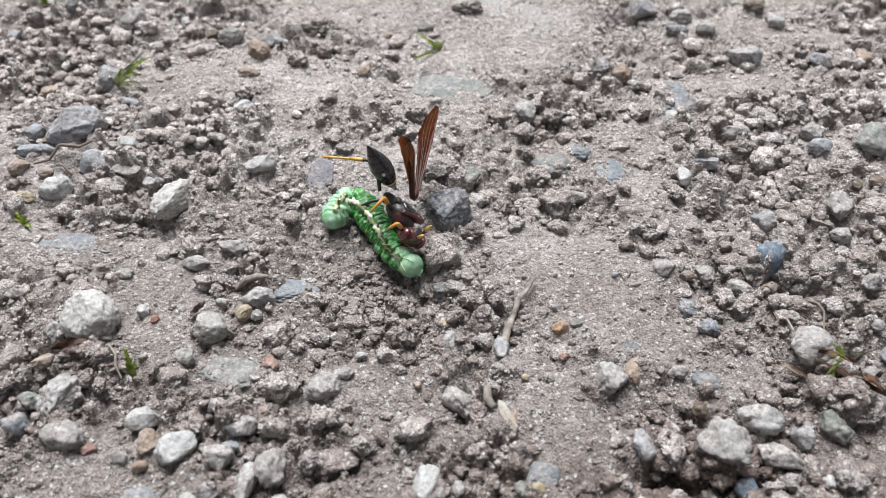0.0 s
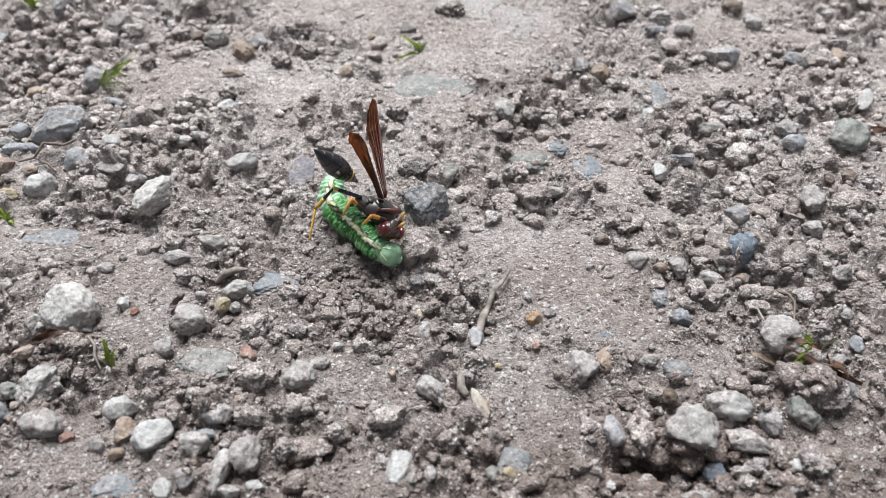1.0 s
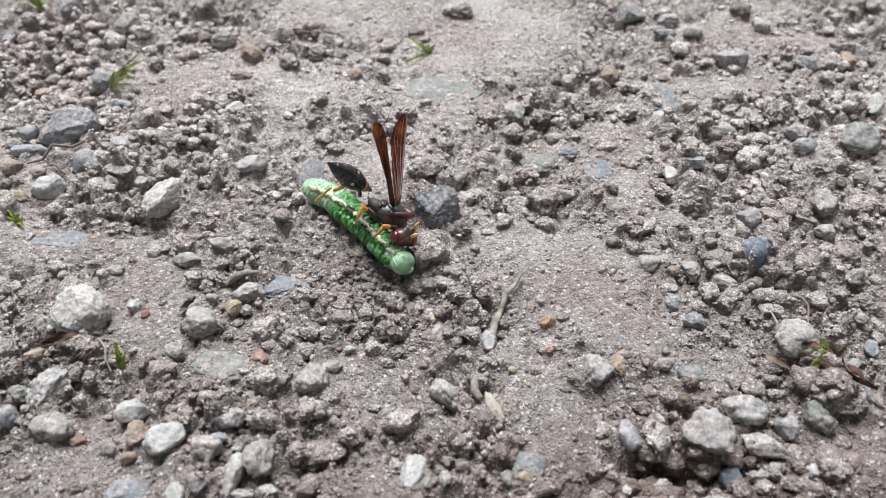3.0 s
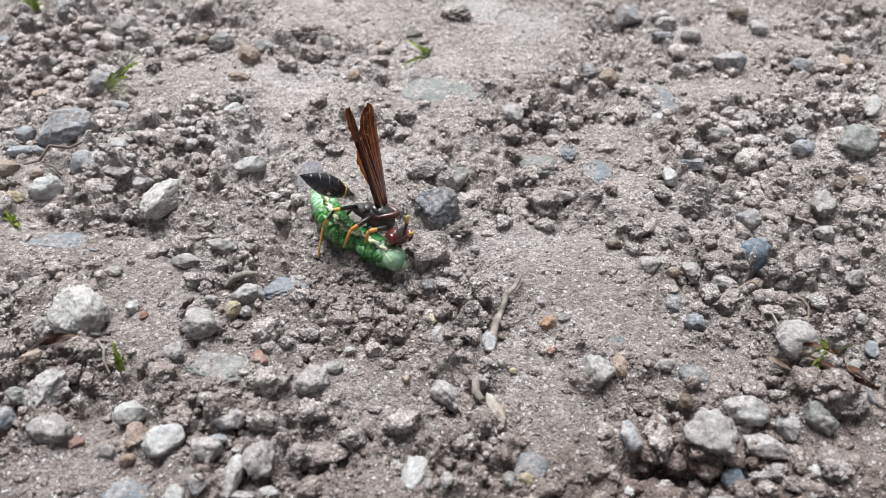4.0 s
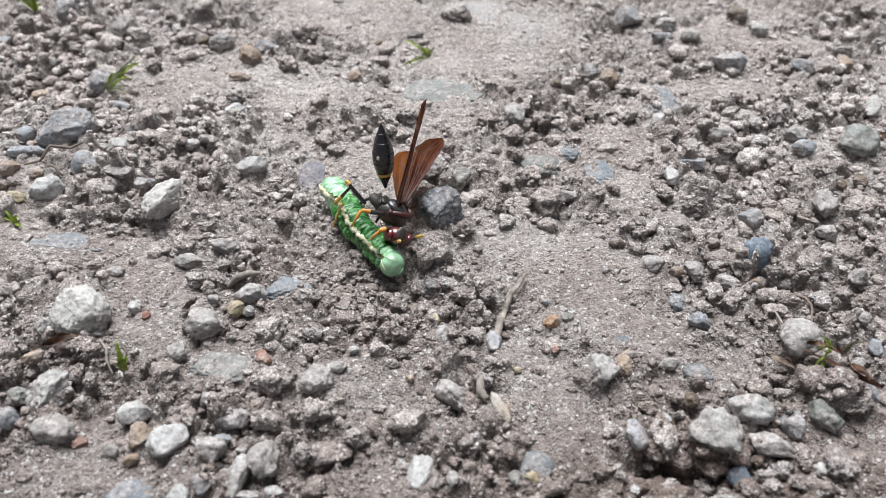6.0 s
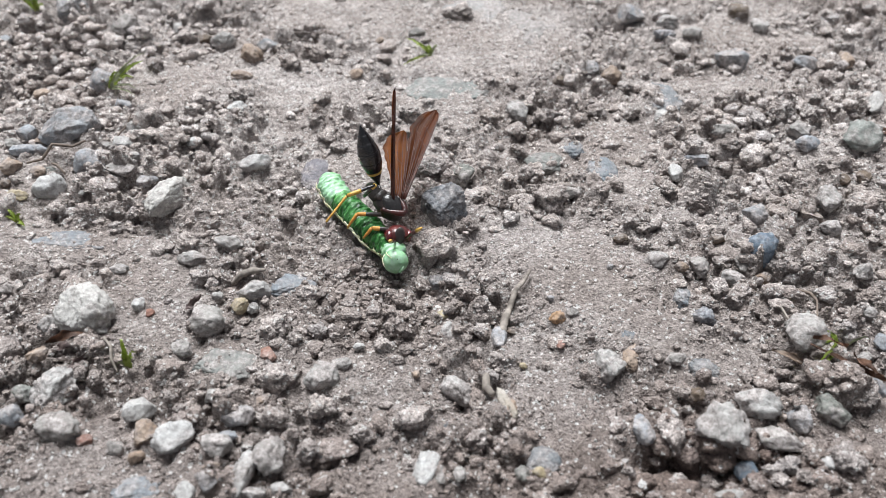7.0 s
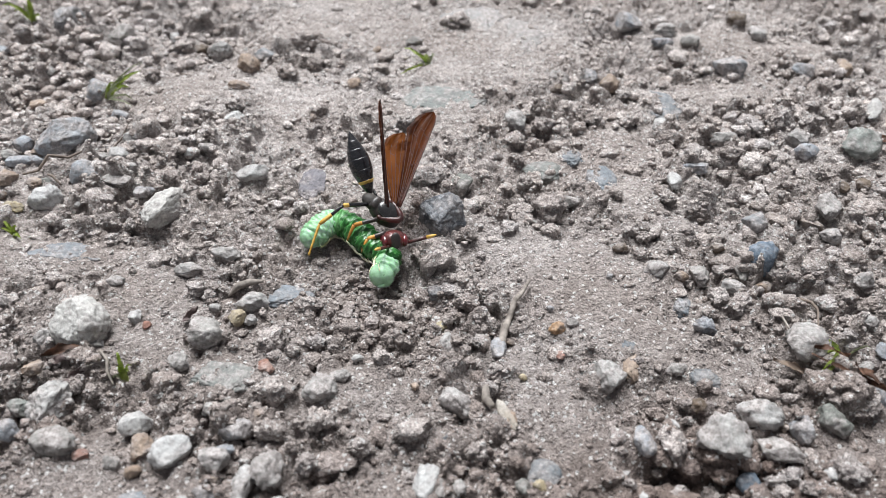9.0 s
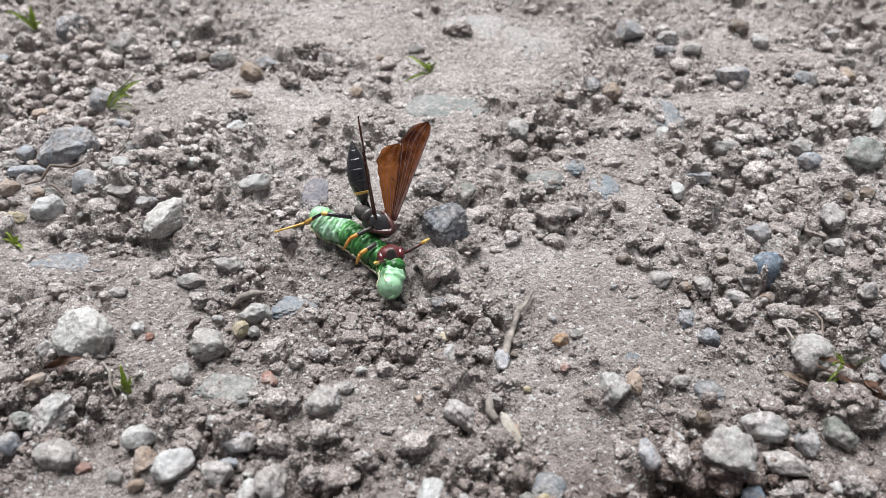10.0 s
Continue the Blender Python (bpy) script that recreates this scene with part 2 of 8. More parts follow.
soil = soil_material("soil", False, 1.62, 0.6)
sand_soil = soil_material("sand_soil", True, 2.1, 0.4)
crumb_soil = soil_material("crumb_soil", True, 2.15, 0.6)
STONES = {
    "dry": soil_material("dry_clod_soil", False, 2.45, 0.55),
    "clod": soil_material("clod_soil", False, 2.05, 0.55),
    "granite": stone_material("granite", (0.26, 0.25, 0.24), (0.43, 0.42, 0.405), (0.60, 0.59, 0.575), 0.58, 0.10),
    "slate": stone_material("slate", (0.21, 0.225, 0.25), (0.35, 0.37, 0.40), (0.50, 0.525, 0.555), 0.54, 0.06),
    "quartz": stone_material("quartz", (0.34, 0.33, 0.32), (0.45, 0.445, 0.435), (0.57, 0.565, 0.555), 0.34, 0.06, 0.48),
    "white": stone_material("white_stone", (0.38, 0.365, 0.35), (0.47, 0.46, 0.44), (0.56, 0.55, 0.53), 0.36, 0.04, 0.6),
    "tan": stone_material("tan_stone", (0.27, 0.19, 0.14), (0.42, 0.32, 0.25), (0.56, 0.46, 0.38), 0.35, 0.05),
    "brown": stone_material("brown_stone", (0.10, 0.072, 0.05), (0.18, 0.135, 0.10), (0.28, 0.22, 0.175), 0.4, 0.05),
    "orange": stone_material("orange_stone", (0.30, 0.16, 0.08), (0.48, 0.29, 0.16), (0.62, 0.47, 0.33), 0.22, 0.05),
    "red": stone_material("red_stone", (0.26, 0.12, 0.09), (0.42, 0.23, 0.18), (0.55, 0.38, 0.32), 0.25, 0.05),
    "pink": stone_material("pink_stone", (0.33, 0.25, 0.22), (0.46, 0.37, 0.33), (0.58, 0.50, 0.46), 0.4, 0.08),
    "yellow": stone_material("yellow_stone", (0.32, 0.25, 0.13), (0.47, 0.39, 0.25), (0.62, 0.56, 0.43), 0.25, 0.05),
    "green": stone_material("greenish_stone", (0.15, 0.16, 0.145), (0.25, 0.265, 0.245), (0.38, 0.40, 0.37), 0.4, 0.08),
    "purple": stone_material("purplish_stone", (0.20, 0.185, 0.20), (0.31, 0.29, 0.32), (0.44, 0.425, 0.45), 0.4, 0.10),
    "blue": stone_material("blue_stone", (0.06, 0.085, 0.12), (0.15, 0.20, 0.26), (0.42, 0.47, 0.53), 0.2, 0.2),
    "slab": stone_material("slab_stone", (0.075, 0.085, 0.10), (0.145, 0.16, 0.185), (0.56, 0.57, 0.60), 0.34, 0.4),
    "shard": stone_material("shard_stone", (0.44, 0.36, 0.28), (0.52, 0.47, 0.41), (0.64, 0.62, 0.59), 0.2, 0.04, 0.4),
    "dark": stone_material("dark_stone", (0.10, 0.105, 0.12), (0.23, 0.24, 0.265), (0.50, 0.51, 0.53), 0.42, 0.25),
    "pale": stone_material("pale_stone", (0.30, 0.285, 0.265), (0.37, 0.355, 0.335), (0.46, 0.445, 0.42), 0.5, 0.05),
}
FLAT = {
    "green": stone_material("trodden_greenish", (0.20, 0.215, 0.205), (0.31, 0.33, 0.315), (0.43, 0.45, 0.43), 0.42, 0.05),
    "slate": stone_material("trodden_slate", (0.18, 0.205, 0.23), (0.28, 0.31, 0.34), (0.40, 0.43, 0.46), 0.34, 0.05),
    "pale": stone_material("trodden_pale", (0.33, 0.32, 0.31), (0.42, 0.41, 0.40), (0.52, 0.51, 0.50), 0.6, 0.04),
    "purple": stone_material("trodden_purplish", (0.15, 0.14, 0.155), (0.24, 0.225, 0.25), (0.34, 0.33, 0.35), 0.4, 0.08),
}


# ---------------- ground ----------------
# trodden, smooth patches of soil: centre x, y and half widths, in millimetres
PATCHES = []


def trodden(x, y, rx, ry):
    PATCHES.append((x * MM, y * MM, rx * MM, ry * MM))


trodden(-46, 162, 16, 10)
trodden(-10, 194, 16, 8)
trodden(27, 181, 15, 16)
trodden(12, 156, 11, 8)
trodden(14, 172, 10, 7)
trodden(84, 185, 16, 5)
trodden(100, 181, 10, 4)
trodden(70, 160, 11, 6)
trodden(50, 140, 9, 7)
trodden(48, 126, 6, 8)
trodden(34, 104, 14, 8)
trodden(38, 92, 6, 5)
trodden(56, 84, 8, 4)
trodden(44, 90, 6, 4)
trodden(0, 82, 8, 4)
trodden(26, 77, 7, 6)
trodden(5, 64, 6, 3)
trodden(-53, 111, 12, 5)
trodden(-39, 105, 6, 6)
trodden(-34, 89, 6, 4)
trodden(-40, 67, 9, 4)
trodden(68, 72, 5, 3)
trodden(24, 111, 6, 6)
trodden(-19, 156, 7, 6)
trodden(-4, 134, 7, 5)
trodden(32, 70, 7, 4)
trodden(50, 63, 5, 3)
trodden(-19, 85, 7, 4)

# loose, crumbly soil: centre x, y and half widths, in millimetres
LOOSE = []


def loose(x, y, rx, ry):
    LOOSE.append((x * MM, y * MM, rx * MM, ry * MM))


loose(-76, 174, 14, 23)
loose(-18, 178, 10, 7)
loose(-4, 146, 14, 7)
loose(32, 148, 11, 7)
loose(48, 168, 10, 12)
loose(70, 169, 11, 7)
loose(62, 143, 8, 6)
loose(82, 150, 14, 9)
loose(115, 190, 10, 11)
loose(32, 124, 9, 8)
loose(68, 126, 20, 10)
loose(49, 112, 7, 6)
loose(58, 101, 11, 5)
loose(72, 96, 11, 6)
loose(18, 96, 9, 7)
loose(-1, 93, 12, 6)
loose(-22, 103, 7, 6)
loose(-48, 134, 12, 10)
loose(-53, 118, 13, 4)
loose(-19, 76, 9, 5)
loose(16, 82, 7, 5)
loose(46, 68, 12, 5)
loose(-6, 70, 7, 5)
loose(52, 192, 8, 12)
loose(68, 80, 9, 6)
loose(-48, 80, 7, 6)
loose(-44, 143, 7, 6)
loose(-38, 197, 8, 9)

PITS = []


def pit(x, y, r, depth):
    PITS.append((x * MM, y * MM, r * MM, depth * MM))


pit(40.1, 66, 2.5, 4.8)
pit(43.5, 67.9, 2.4, 4.1)
pit(52.6, 67.3, 2.4, 4.0)
pit(36.7, 67.8, 2.2, 2.2)
pit(45.7, 65.3, 2.9, 5.2)
pit(48.7, 64.5, 2.6, 3.8)
pit(58.2, 67.8, 2.4, 1.9)
pit(32.7, 63.4, 2.7, 1.5)
pit(19.6, 79, 2, 1.8)
pit(-43.2, 115.9, 3.6, 1.8)
pit(-37.2, 115.9, 3.1, 2.1)
pit(7, 67, 2.7, 2.1)
pit(13.8, 76.9, 3.9, 2.0)
pit(62.3, 99.2, 2.8, 0.6)
pit(-11.1, 82.4, 2.5, 1.8)
pit(-37.7, 86.9, 1.6, 1.8)
pit(-48.3, 78.6, 2.9, 2.2)
pit(5.3, 100.2, 4.5, 1.5)
pit(2.4, 103.6, 3.4, 1.2)
pit(-6.4, 107.7, 3.5, 1.4)
pit(-2.2, 100.9, 3.4, 1.2)
pit(-7.8, 101, 2.7, 1.2)
pit(62.6, 71.4, 2.5, 1.3)
pit(68.6, 73.5, 2.3, 1.7)
pit(70.2, 70.4, 2.6, 1.7)
pit(33.5, 77.9, 2, 1.8)
pit(37.7, 62.5, 2.1, 2.8)
pit(63, 77.1, 2, 1.0)
pit(58.5, 73.3, 1.5, 1.0)
pit(53.1, 74.3, 1.5, 0.9)
pit(41.7, 75.8, 1.8, 1.8)


def roughness(x, y):
    """1 where the soil is loose and crumbly, 0 where it is trodden smooth."""
    s = np.zeros_like(x)
    for cx, cy, rx, ry in PATCHES:
        s = np.maximum(s, np.exp(-((x - cx) / rx) ** 2 - ((y - cy) / ry) ** 2))
    wob = layered(np.stack([x * 60, y * 60, np.zeros_like(x)], 1), 3, 31)
    r = np.zeros_like(x)
    for cx, cy, rx, ry in LOOSE:
        r = np.maximum(r, np.exp(-(((x - cx) / rx) ** 2 + ((y - cy) / ry) ** 2) ** 1.5))
    return np.clip(0.6 + 0.5 * r - 0.85 * s + 1.3 * (wob - 0.5), 0, 1)


def cells(x, y, per_metre, seed, few=0.0):
    """Round-topped lumps of mixed size, one in each cell of a shaken grid: height in cells."""
    px, py = x * per_metre, y * per_metre
    w = np.stack([px * 1.7, py * 1.7, px * 0], 1)
    px, py = px + 0.95 * (layered(w, 3, seed + 50, 0.6) - 0.5), py + 0.95 * (layered(w, 3, seed + 60, 0.6) - 0.5)
    ix, iy = np.floor(px).astype(np.int64), np.floor(py).astype(np.int64)
    best = np.zeros_like(px)
    for dx in (-1, 0, 1):
        for dy in (-1, 0, 1):
            cx, cy = ix + dx, iy + dy
            zero = np.zeros_like(cx)
            jx, jy = lattice(cx, cy, zero, seed), lattice(cx, cy, zero + 1, seed)
            r = 0.30 + 0.50 * lattice(cx, cy, zero + 2, seed) ** 1.5
            on = lattice(cx, cy, zero + 3, seed) > few
            d2 = (px - cx - jx) ** 2 + (py - cy - jy) ** 2
            lean = 1 + 0.7 * (lattice(cx, cy, zero + 4, seed) - 0.5) * (px - cx - jx) / r + 0.7 * (lattice(cx, cy, zero + 5, seed) - 0.5) * (py - cy - jy) / r
            best = np.maximum(best, on * r * (0.55 + 0.6 * lattice(cx, cy, zero + 6, seed)) * lean * np.clip(1 - d2 / r ** 2, 0, None) ** 0.47)
    return best


def base_height(x, y):
    """The lie of the land under the crumbs: soft swells and a few hollows."""
    x, y = np.asarray(x, dtype=float), np.asarray(y, dtype=float)
    h = 0.0014 * (layered(np.stack([x * 32, y * 32, x * 0], 1), 2, 3) - 0.5)
    for cx, cy, r, d in PITS:
        h -= d * np.exp(-((x - cx) ** 2 + (y - cy) ** 2) / r ** 2)
    return h


STONE_PLAN = []


def stone(kind, x, y, a, b, c, turn):
    """Notes a pebble or clod at x, y with half axes a, b, c, in millimetres, turned about the upright."""
    STONE_PLAN.append((kind, x, y, a, b, c, turn))


stone("granite", -63.2, 183.7, 3.72, 4.20, 3.08, 0)
stone("quartz", -50.8, 185.3, 1.34, 2.01, 1.15, 0)
stone("slate", -89.5, 179.5, 1.60, 2.39, 1.37, 0)
stone("slate", -61.7, 161.7, 3.40, 3.33, 2.68, 20)
stone("slate", -55.4, 152.5, 2.21, 1.71, 1.41, 0)
stone("slate", -62.3, 142.2, 6.76, 4.89, 4.08, 12)
stone("clod", -52.4, 168.2, 2.23, 2.42, 1.92, 0)
stone("slate", -78.5, 193.4, 4.24, 4.98, 3.42, 0)
stone("slate", -71.5, 142.1, 1.99, 2.09, 1.71, 0)
stone("granite", -49.8, 144.0, 2.14, 3.23, 1.83, -40)
stone("clod", -78.2, 164.5, 2.73, 1.75, 1.35, 0)
stone("tan", -31.4, 172.0, 2.98, 2.78, 2.24, -30)
stone("slate", -28.2, 176.5, 2.60, 2.15, 1.71, 0)
stone("clod", -22.0, 168.7, 2.38, 3.03, 2.05, 40)
stone("tan", -32.1, 163.9, 2.60, 1.48, 1.22, 0)
stone("dry", -20.1, 181.5, 7.04, 4.23, 3.29, 0)
stone("clod", -16.1, 173.5, 3.22, 2.43, 1.98, 0)
stone("tan", -2.4, 180.1, 1.32, 1.27, 1.01, 0)
stone("clod", -30.9, 155.7, 2.98, 2.19, 1.83, 0)
stone("quartz", -31.1, 150.9, 2.33, 1.52, 1.28, 0)
stone("dry", -13.5, 153.1, 2.50, 2.72, 2.15, 0)
stone("tan", -14.2, 151.1, 1.43, 1.06, 0.90, 0)
stone("tan", -6.8, 164.6, 1.65, 1.64, 1.36, 0)
stone("clod", -14.1, 146.9, 2.30, 1.47, 1.26, 0)
stone("granite", 6.7, 184.1, 2.24, 1.50, 1.18, 0)
stone("dry", 17.3, 193.2, 4.65, 3.27, 2.45, 0)
stone("granite", 39.3, 165.8, 2.51, 2.51, 2.07, 0)
stone("brown", 38.6, 161.7, 2.06, 2.12, 1.76, 0)
stone("dry", 21.6, 147.1, 2.89, 2.22, 1.90, 0)
stone("granite", 27.6, 148.8, 2.47, 3.31, 2.12, 0)
stone("dry", 34.0, 147.3, 3.23, 2.54, 2.17, 0)
stone("clod", 27.1, 142.3, 2.52, 2.16, 1.86, 0)
stone("clod", 37.7, 148.3, 1.42, 1.59, 1.22, 0)
stone("clod", 44.3, 148.7, 2.73, 1.96, 1.67, 0)
stone("clod", 40.6, 152.0, 2.96, 1.69, 1.43, 0)
stone("tan", 50.3, 163.0, 2.49, 2.48, 2.05, 0)
stone("clod", 52.4, 158.7, 2.03, 1.77, 1.47, 0)
stone("dark", 46.3, 166.7, 2.10, 3.02, 1.80, 0)
stone("clod", 50.8, 148.5, 2.86, 2.28, 1.92, 0)
stone("quartz", 58.2, 146.8, 2.45, 1.66, 1.40, 0)
stone("slate", 59.6, 191.7, 3.88, 3.77, 2.76, 0)
stone("granite", 68.7, 188.0, 3.51, 2.66, 1.96, 20)
stone("dark", 66.0, 181.9, 2.98, 2.33, 1.77, 0)
stone("quartz", 73.4, 182.6, 2.69, 2.17, 1.62, 0)
stone("slate", 78.6, 168.7, 3.91, 3.23, 2.53, -10)
stone("granite", 90.5, 185.8, 2.58, 2.71, 1.95, -30)
stone("brown", 87.7, 192.8, 3.12, 3.29, 2.31, 0)
stone("granite", 107.4, 175.2, 2.34, 2.59, 1.87, 0)
stone("tan", 105.2, 169.4, 2.00, 3.00, 1.71, 0)
stone("slate", 96.0, 167.7, 3.25, 2.20, 1.68, -20)
stone("clod", 103.3, 161.3, 2.48, 2.31, 1.77, 0)
stone("quartz", 104.9, 152.1, 1.59, 4.07, 1.37, -30)
stone("clod", 100.9, 150.6, 2.11, 1.94, 1.56, 0)
stone("dry", 82.9, 148.4, 3.60, 4.56, 3.09, 0)
stone("clod", 89.5, 148.0, 2.74, 2.82, 2.32, 0)
stone("clod", 76.4, 146.3, 3.23, 2.45, 2.04, -20)
stone("green", 96.2, 138.5, 4.14, 4.19, 3.47, 0)
stone("granite", 84.8, 141.3, 2.65, 2.39, 2.00, 0)
stone("slate", 85.0, 136.9, 2.85, 2.18, 1.83, 0)
stone("granite", 69.2, 141.8, 3.29, 2.21, 1.87, 0)
stone("clod", 70.3, 137.3, 3.22, 2.16, 1.83, 0)
stone("clod", 62.8, 137.2, 2.84, 2.14, 1.83, 0)
stone("clod", 58.9, 142.2, 2.66, 2.20, 1.87, -20)
stone("slate", 61.7, 132.6, 3.14, 1.66, 1.43, 10)
stone("quartz", 56.3, 128.4, 1.42, 2.13, 1.22, 0)
stone("clod", 53.8, 123.5, 1.73, 2.20, 1.49, 0)
stone("clod", 88.2, 130.4, 3.73, 2.38, 2.02, 0)
stone("granite", 82.6, 120.2, 2.63, 3.45, 2.26, -30)
stone("brown", 87.7, 126.0, 1.53, 1.50, 1.28, 0)
stone("brown", 92.5, 127.2, 1.54, 1.52, 1.28, 0)
stone("granite", 80.3, 112.4, 1.97, 1.61, 1.41, 0)
stone("brown", 78.0, 115.7, 2.23, 1.64, 1.43, -20)
stone("clod", 58.3, 119.3, 2.60, 1.65, 1.45, 0)
stone("slate", 68.0, 115.4, 2.67, 2.64, 2.29, -20)
stone("blue", 65.3, 105.0, 3.1, 2.6, 3.9, -10)
stone("clod", 59.5, 113.7, 1.98, 1.59, 1.41, 0)
stone("clod", 67.5, 102.8, 2.39, 2.06, 1.85, 0)
stone("quartz", -61.3, 124.6, 3.44, 2.89, 2.49, 0)
stone("yellow", -66.2, 122.5, 2.26, 1.42, 1.23, 0)
stone("white", -38.3, 121.5, 3.29, 5.52, 2.82, -20)
stone("slate", -56.2, 131.6, 3.68, 2.74, 2.34, 0)
stone("quartz", -51.6, 137.9, 2.56, 1.98, 1.69, 0)
stone("granite", -48.5, 134.4, 1.92, 1.52, 1.30, 0)
stone("clod", -41.5, 139.2, 3.82, 3.14, 2.68, 0)
stone("tan", -70.5, 130.9, 2.12, 2.27, 1.82, 0)
stone("green", -62.8, 130.0, 1.52, 1.02, 0.87, 0)
stone("slate", -69.9, 136.3, 3.02, 1.42, 1.19, 0)
stone("slate", -67.1, 136.7, 1.82, 1.28, 1.07, 0)
stone("quartz", -24.0, 132.3, 3.71, 2.57, 2.24, 0)
stone("slate", -44.3, 126.6, 1.50, 1.18, 1.03, 0)
stone("clod", -56.6, 118.1, 1.99, 2.56, 1.71, 0)
stone("clod", -52.8, 118.3, 1.44, 2.16, 1.24, 0)
stone("quartz", -55.0, 123.6, 0.68, 1.02, 0.58, 0)
stone("clod", -47.9, 119.0, 2.34, 1.88, 1.65, 0)
stone("clod", -44.4, 119.0, 1.22, 1.54, 1.05, 0)
stone("clod", -34.1, 125.6, 1.84, 1.55, 1.37, 0)
stone("dry", -32.2, 109.7, 2.45, 2.34, 2.10, -20)
stone("granite", -25.4, 109.5, 2.77, 1.86, 1.68, -10)
stone("slab", 11.6, 117.6, 5.2, 4.4, 5.0, -20)
stone("green", 15.8, 127.8, 2.23, 2.80, 1.92, 0)
stone("clod", 9.7, 130.2, 3.09, 2.66, 2.35, 0)
stone("clod", 15.9, 113.6, 2.30, 2.34, 1.97, 0)
stone("dry", 23.5, 114.8, 1.98, 1.81, 1.63, 0)
stone("dry", 31.5, 119.7, 3.63, 3.13, 2.80, -10)
stone("dry", 41.2, 122.5, 1.84, 1.80, 1.58, 0)
stone("clod", 44.2, 124.5, 1.51, 1.90, 1.29, 0)
stone("clod", 26.5, 135.5, 1.95, 1.95, 1.68, 0)
stone("white", -44.5, 92.7, 4.66, 4.43, 4.00, -10)
stone("quartz", -37.2, 95.4, 1.18, 1.55, 1.01, 0)
stone("red", -35.1, 93.8, 0.87, 0.73, 0.67, 0)
stone("granite", -25.4, 91.7, 2.99, 2.78, 2.57, 0)
stone("granite", -49.9, 91.0, 1.62, 1.75, 1.39, 0)
stone("granite", -59.2, 98.7, 1.19, 0.99, 0.88, 0)
stone("quartz", -42.3, 90.1, 2.18, 1.22, 1.12, 0)
stone("tan", -49.2, 85.1, 1.84, 1.38, 1.27, 20)
stone("clod", -41.1, 86.0, 2.41, 1.49, 1.37, 20)
stone("granite", -45.2, 78.8, 2.93, 4.47, 2.51, -20)
stone("green", -49.6, 79.2, 2.22, 1.61, 1.49, 0)
stone("granite", -41.9, 71.8, 3.39, 2.59, 2.43, -10)
stone("slate", -49.3, 74.6, 2.24, 1.92, 1.78, 0)
stone("granite", -28.4, 86.1, 1.67, 1.60, 1.44, 0)
stone("clod", -29.1, 81.6, 1.35, 1.14, 1.07, 0)
stone("granite", -31.0, 106.2, 2.71, 1.36, 1.24, 0)
stone("clod", -29.1, 101.8, 1.83, 1.79, 1.57, 0)
stone("granite", -19.3, 98.1, 3.00, 2.04, 1.88, -10)
stone("yellow", -21.1, 94.9, 1.57, 1.36, 1.26, 0)
stone("granite", -19.0, 94.7, 1.17, 0.94, 0.87, 0)
stone("dry", -15.3, 90.2, 2.77, 2.13, 1.98, 20)
stone("dry", -9.7, 97.5, 2.89, 1.92, 1.77, 0)
stone("clod", -3.6, 95.5, 1.58, 1.05, 0.97, -20)
stone("red", -15.2, 85.2, 1.30, 1.45, 1.11, 0)
stone("dry", -13.5, 80.9, 3.53, 2.56, 2.41, 10)
stone("granite", -6.7, 80.3, 2.71, 2.85, 2.32, 0)
stone("dry", 2.3, 86.3, 1.97, 1.67, 1.57, -20)
stone("quartz", -1.9, 86.7, 1.12, 0.69, 0.65, 0)
stone("granite", -4.1, 83.3, 1.65, 1.06, 1.00, 0)
stone("clod", 5.5, 89.5, 1.33, 1.00, 0.94, 0)
stone("tan", 6.9, 81.3, 0.72, 0.66, 0.62, 0)
stone("granite", 12.0, 89.1, 1.52, 1.99, 1.31, 0)
stone("dry", 9.6, 108.6, 3.52, 3.23, 2.95, 0)
stone("dry", 10.6, 106.6, 3.4, 3.6, 3.8, 0)
stone("dark", 9.9, 100.6, 1.6, 1.4, 1.5, 0)
stone("clod", 15.4, 97.6, 2.11, 1.71, 1.58, 0)
stone("clod", 16.1, 92.6, 1.75, 1.24, 1.15, 0)
stone("clod", 14.2, 87.5, 1.42, 1.19, 1.12, 0)
stone("clod", 16.9, 89.4, 1.34, 1.64, 1.15, 0)
stone("slate", 19.8, 87.8, 1.32, 1.99, 1.14, 0)
stone("orange", 29.0, 91.6, 1.55, 1.23, 1.15, -10)
stone("red", 29.1, 86.4, 0.75, 0.98, 0.64, -40)
stone("granite", 35.2, 81.6, 2.75, 2.50, 2.35, -10)
stone("tan", 39.2, 83.6, 1.30, 2.64, 1.11, -10)
stone("granite", 45.9, 83.5, 1.76, 1.17, 1.10, 0)
stone("granite", 47.4, 104.1, 2.51, 1.70, 1.55, 0)
stone("tan", 51.3, 102.8, 1.45, 1.13, 1.02, 0)
stone("granite", 54.7, 103.1, 1.77, 2.65, 1.52, 0)
stone("clod", 58.3, 104.0, 1.57, 1.49, 1.34, 0)
stone("granite", 61.7, 103.3, 1.25, 1.70, 1.07, 0)
stone("granite", 59.5, 99.8, 2.25, 1.56, 1.41, -30)
stone("clod", 56.0, 97.5, 2.22, 1.97, 1.79, -20)
stone("clod", 58.4, 95.7, 2.30, 2.54, 1.97, -20)
stone("tan", 64.4, 100.1, 1.23, 1.12, 1.01, 0)
stone("clod", 64.6, 96.6, 1.71, 2.04, 1.46, 0)
stone("granite", 66.6, 87.2, 3.63, 3.29, 3.01, 0)
stone("granite", 81.9, 101.5, 1.86, 1.73, 1.53, 0)
stone("dark", 52.1, 91.2, 1.94, 1.92, 1.67, 0)
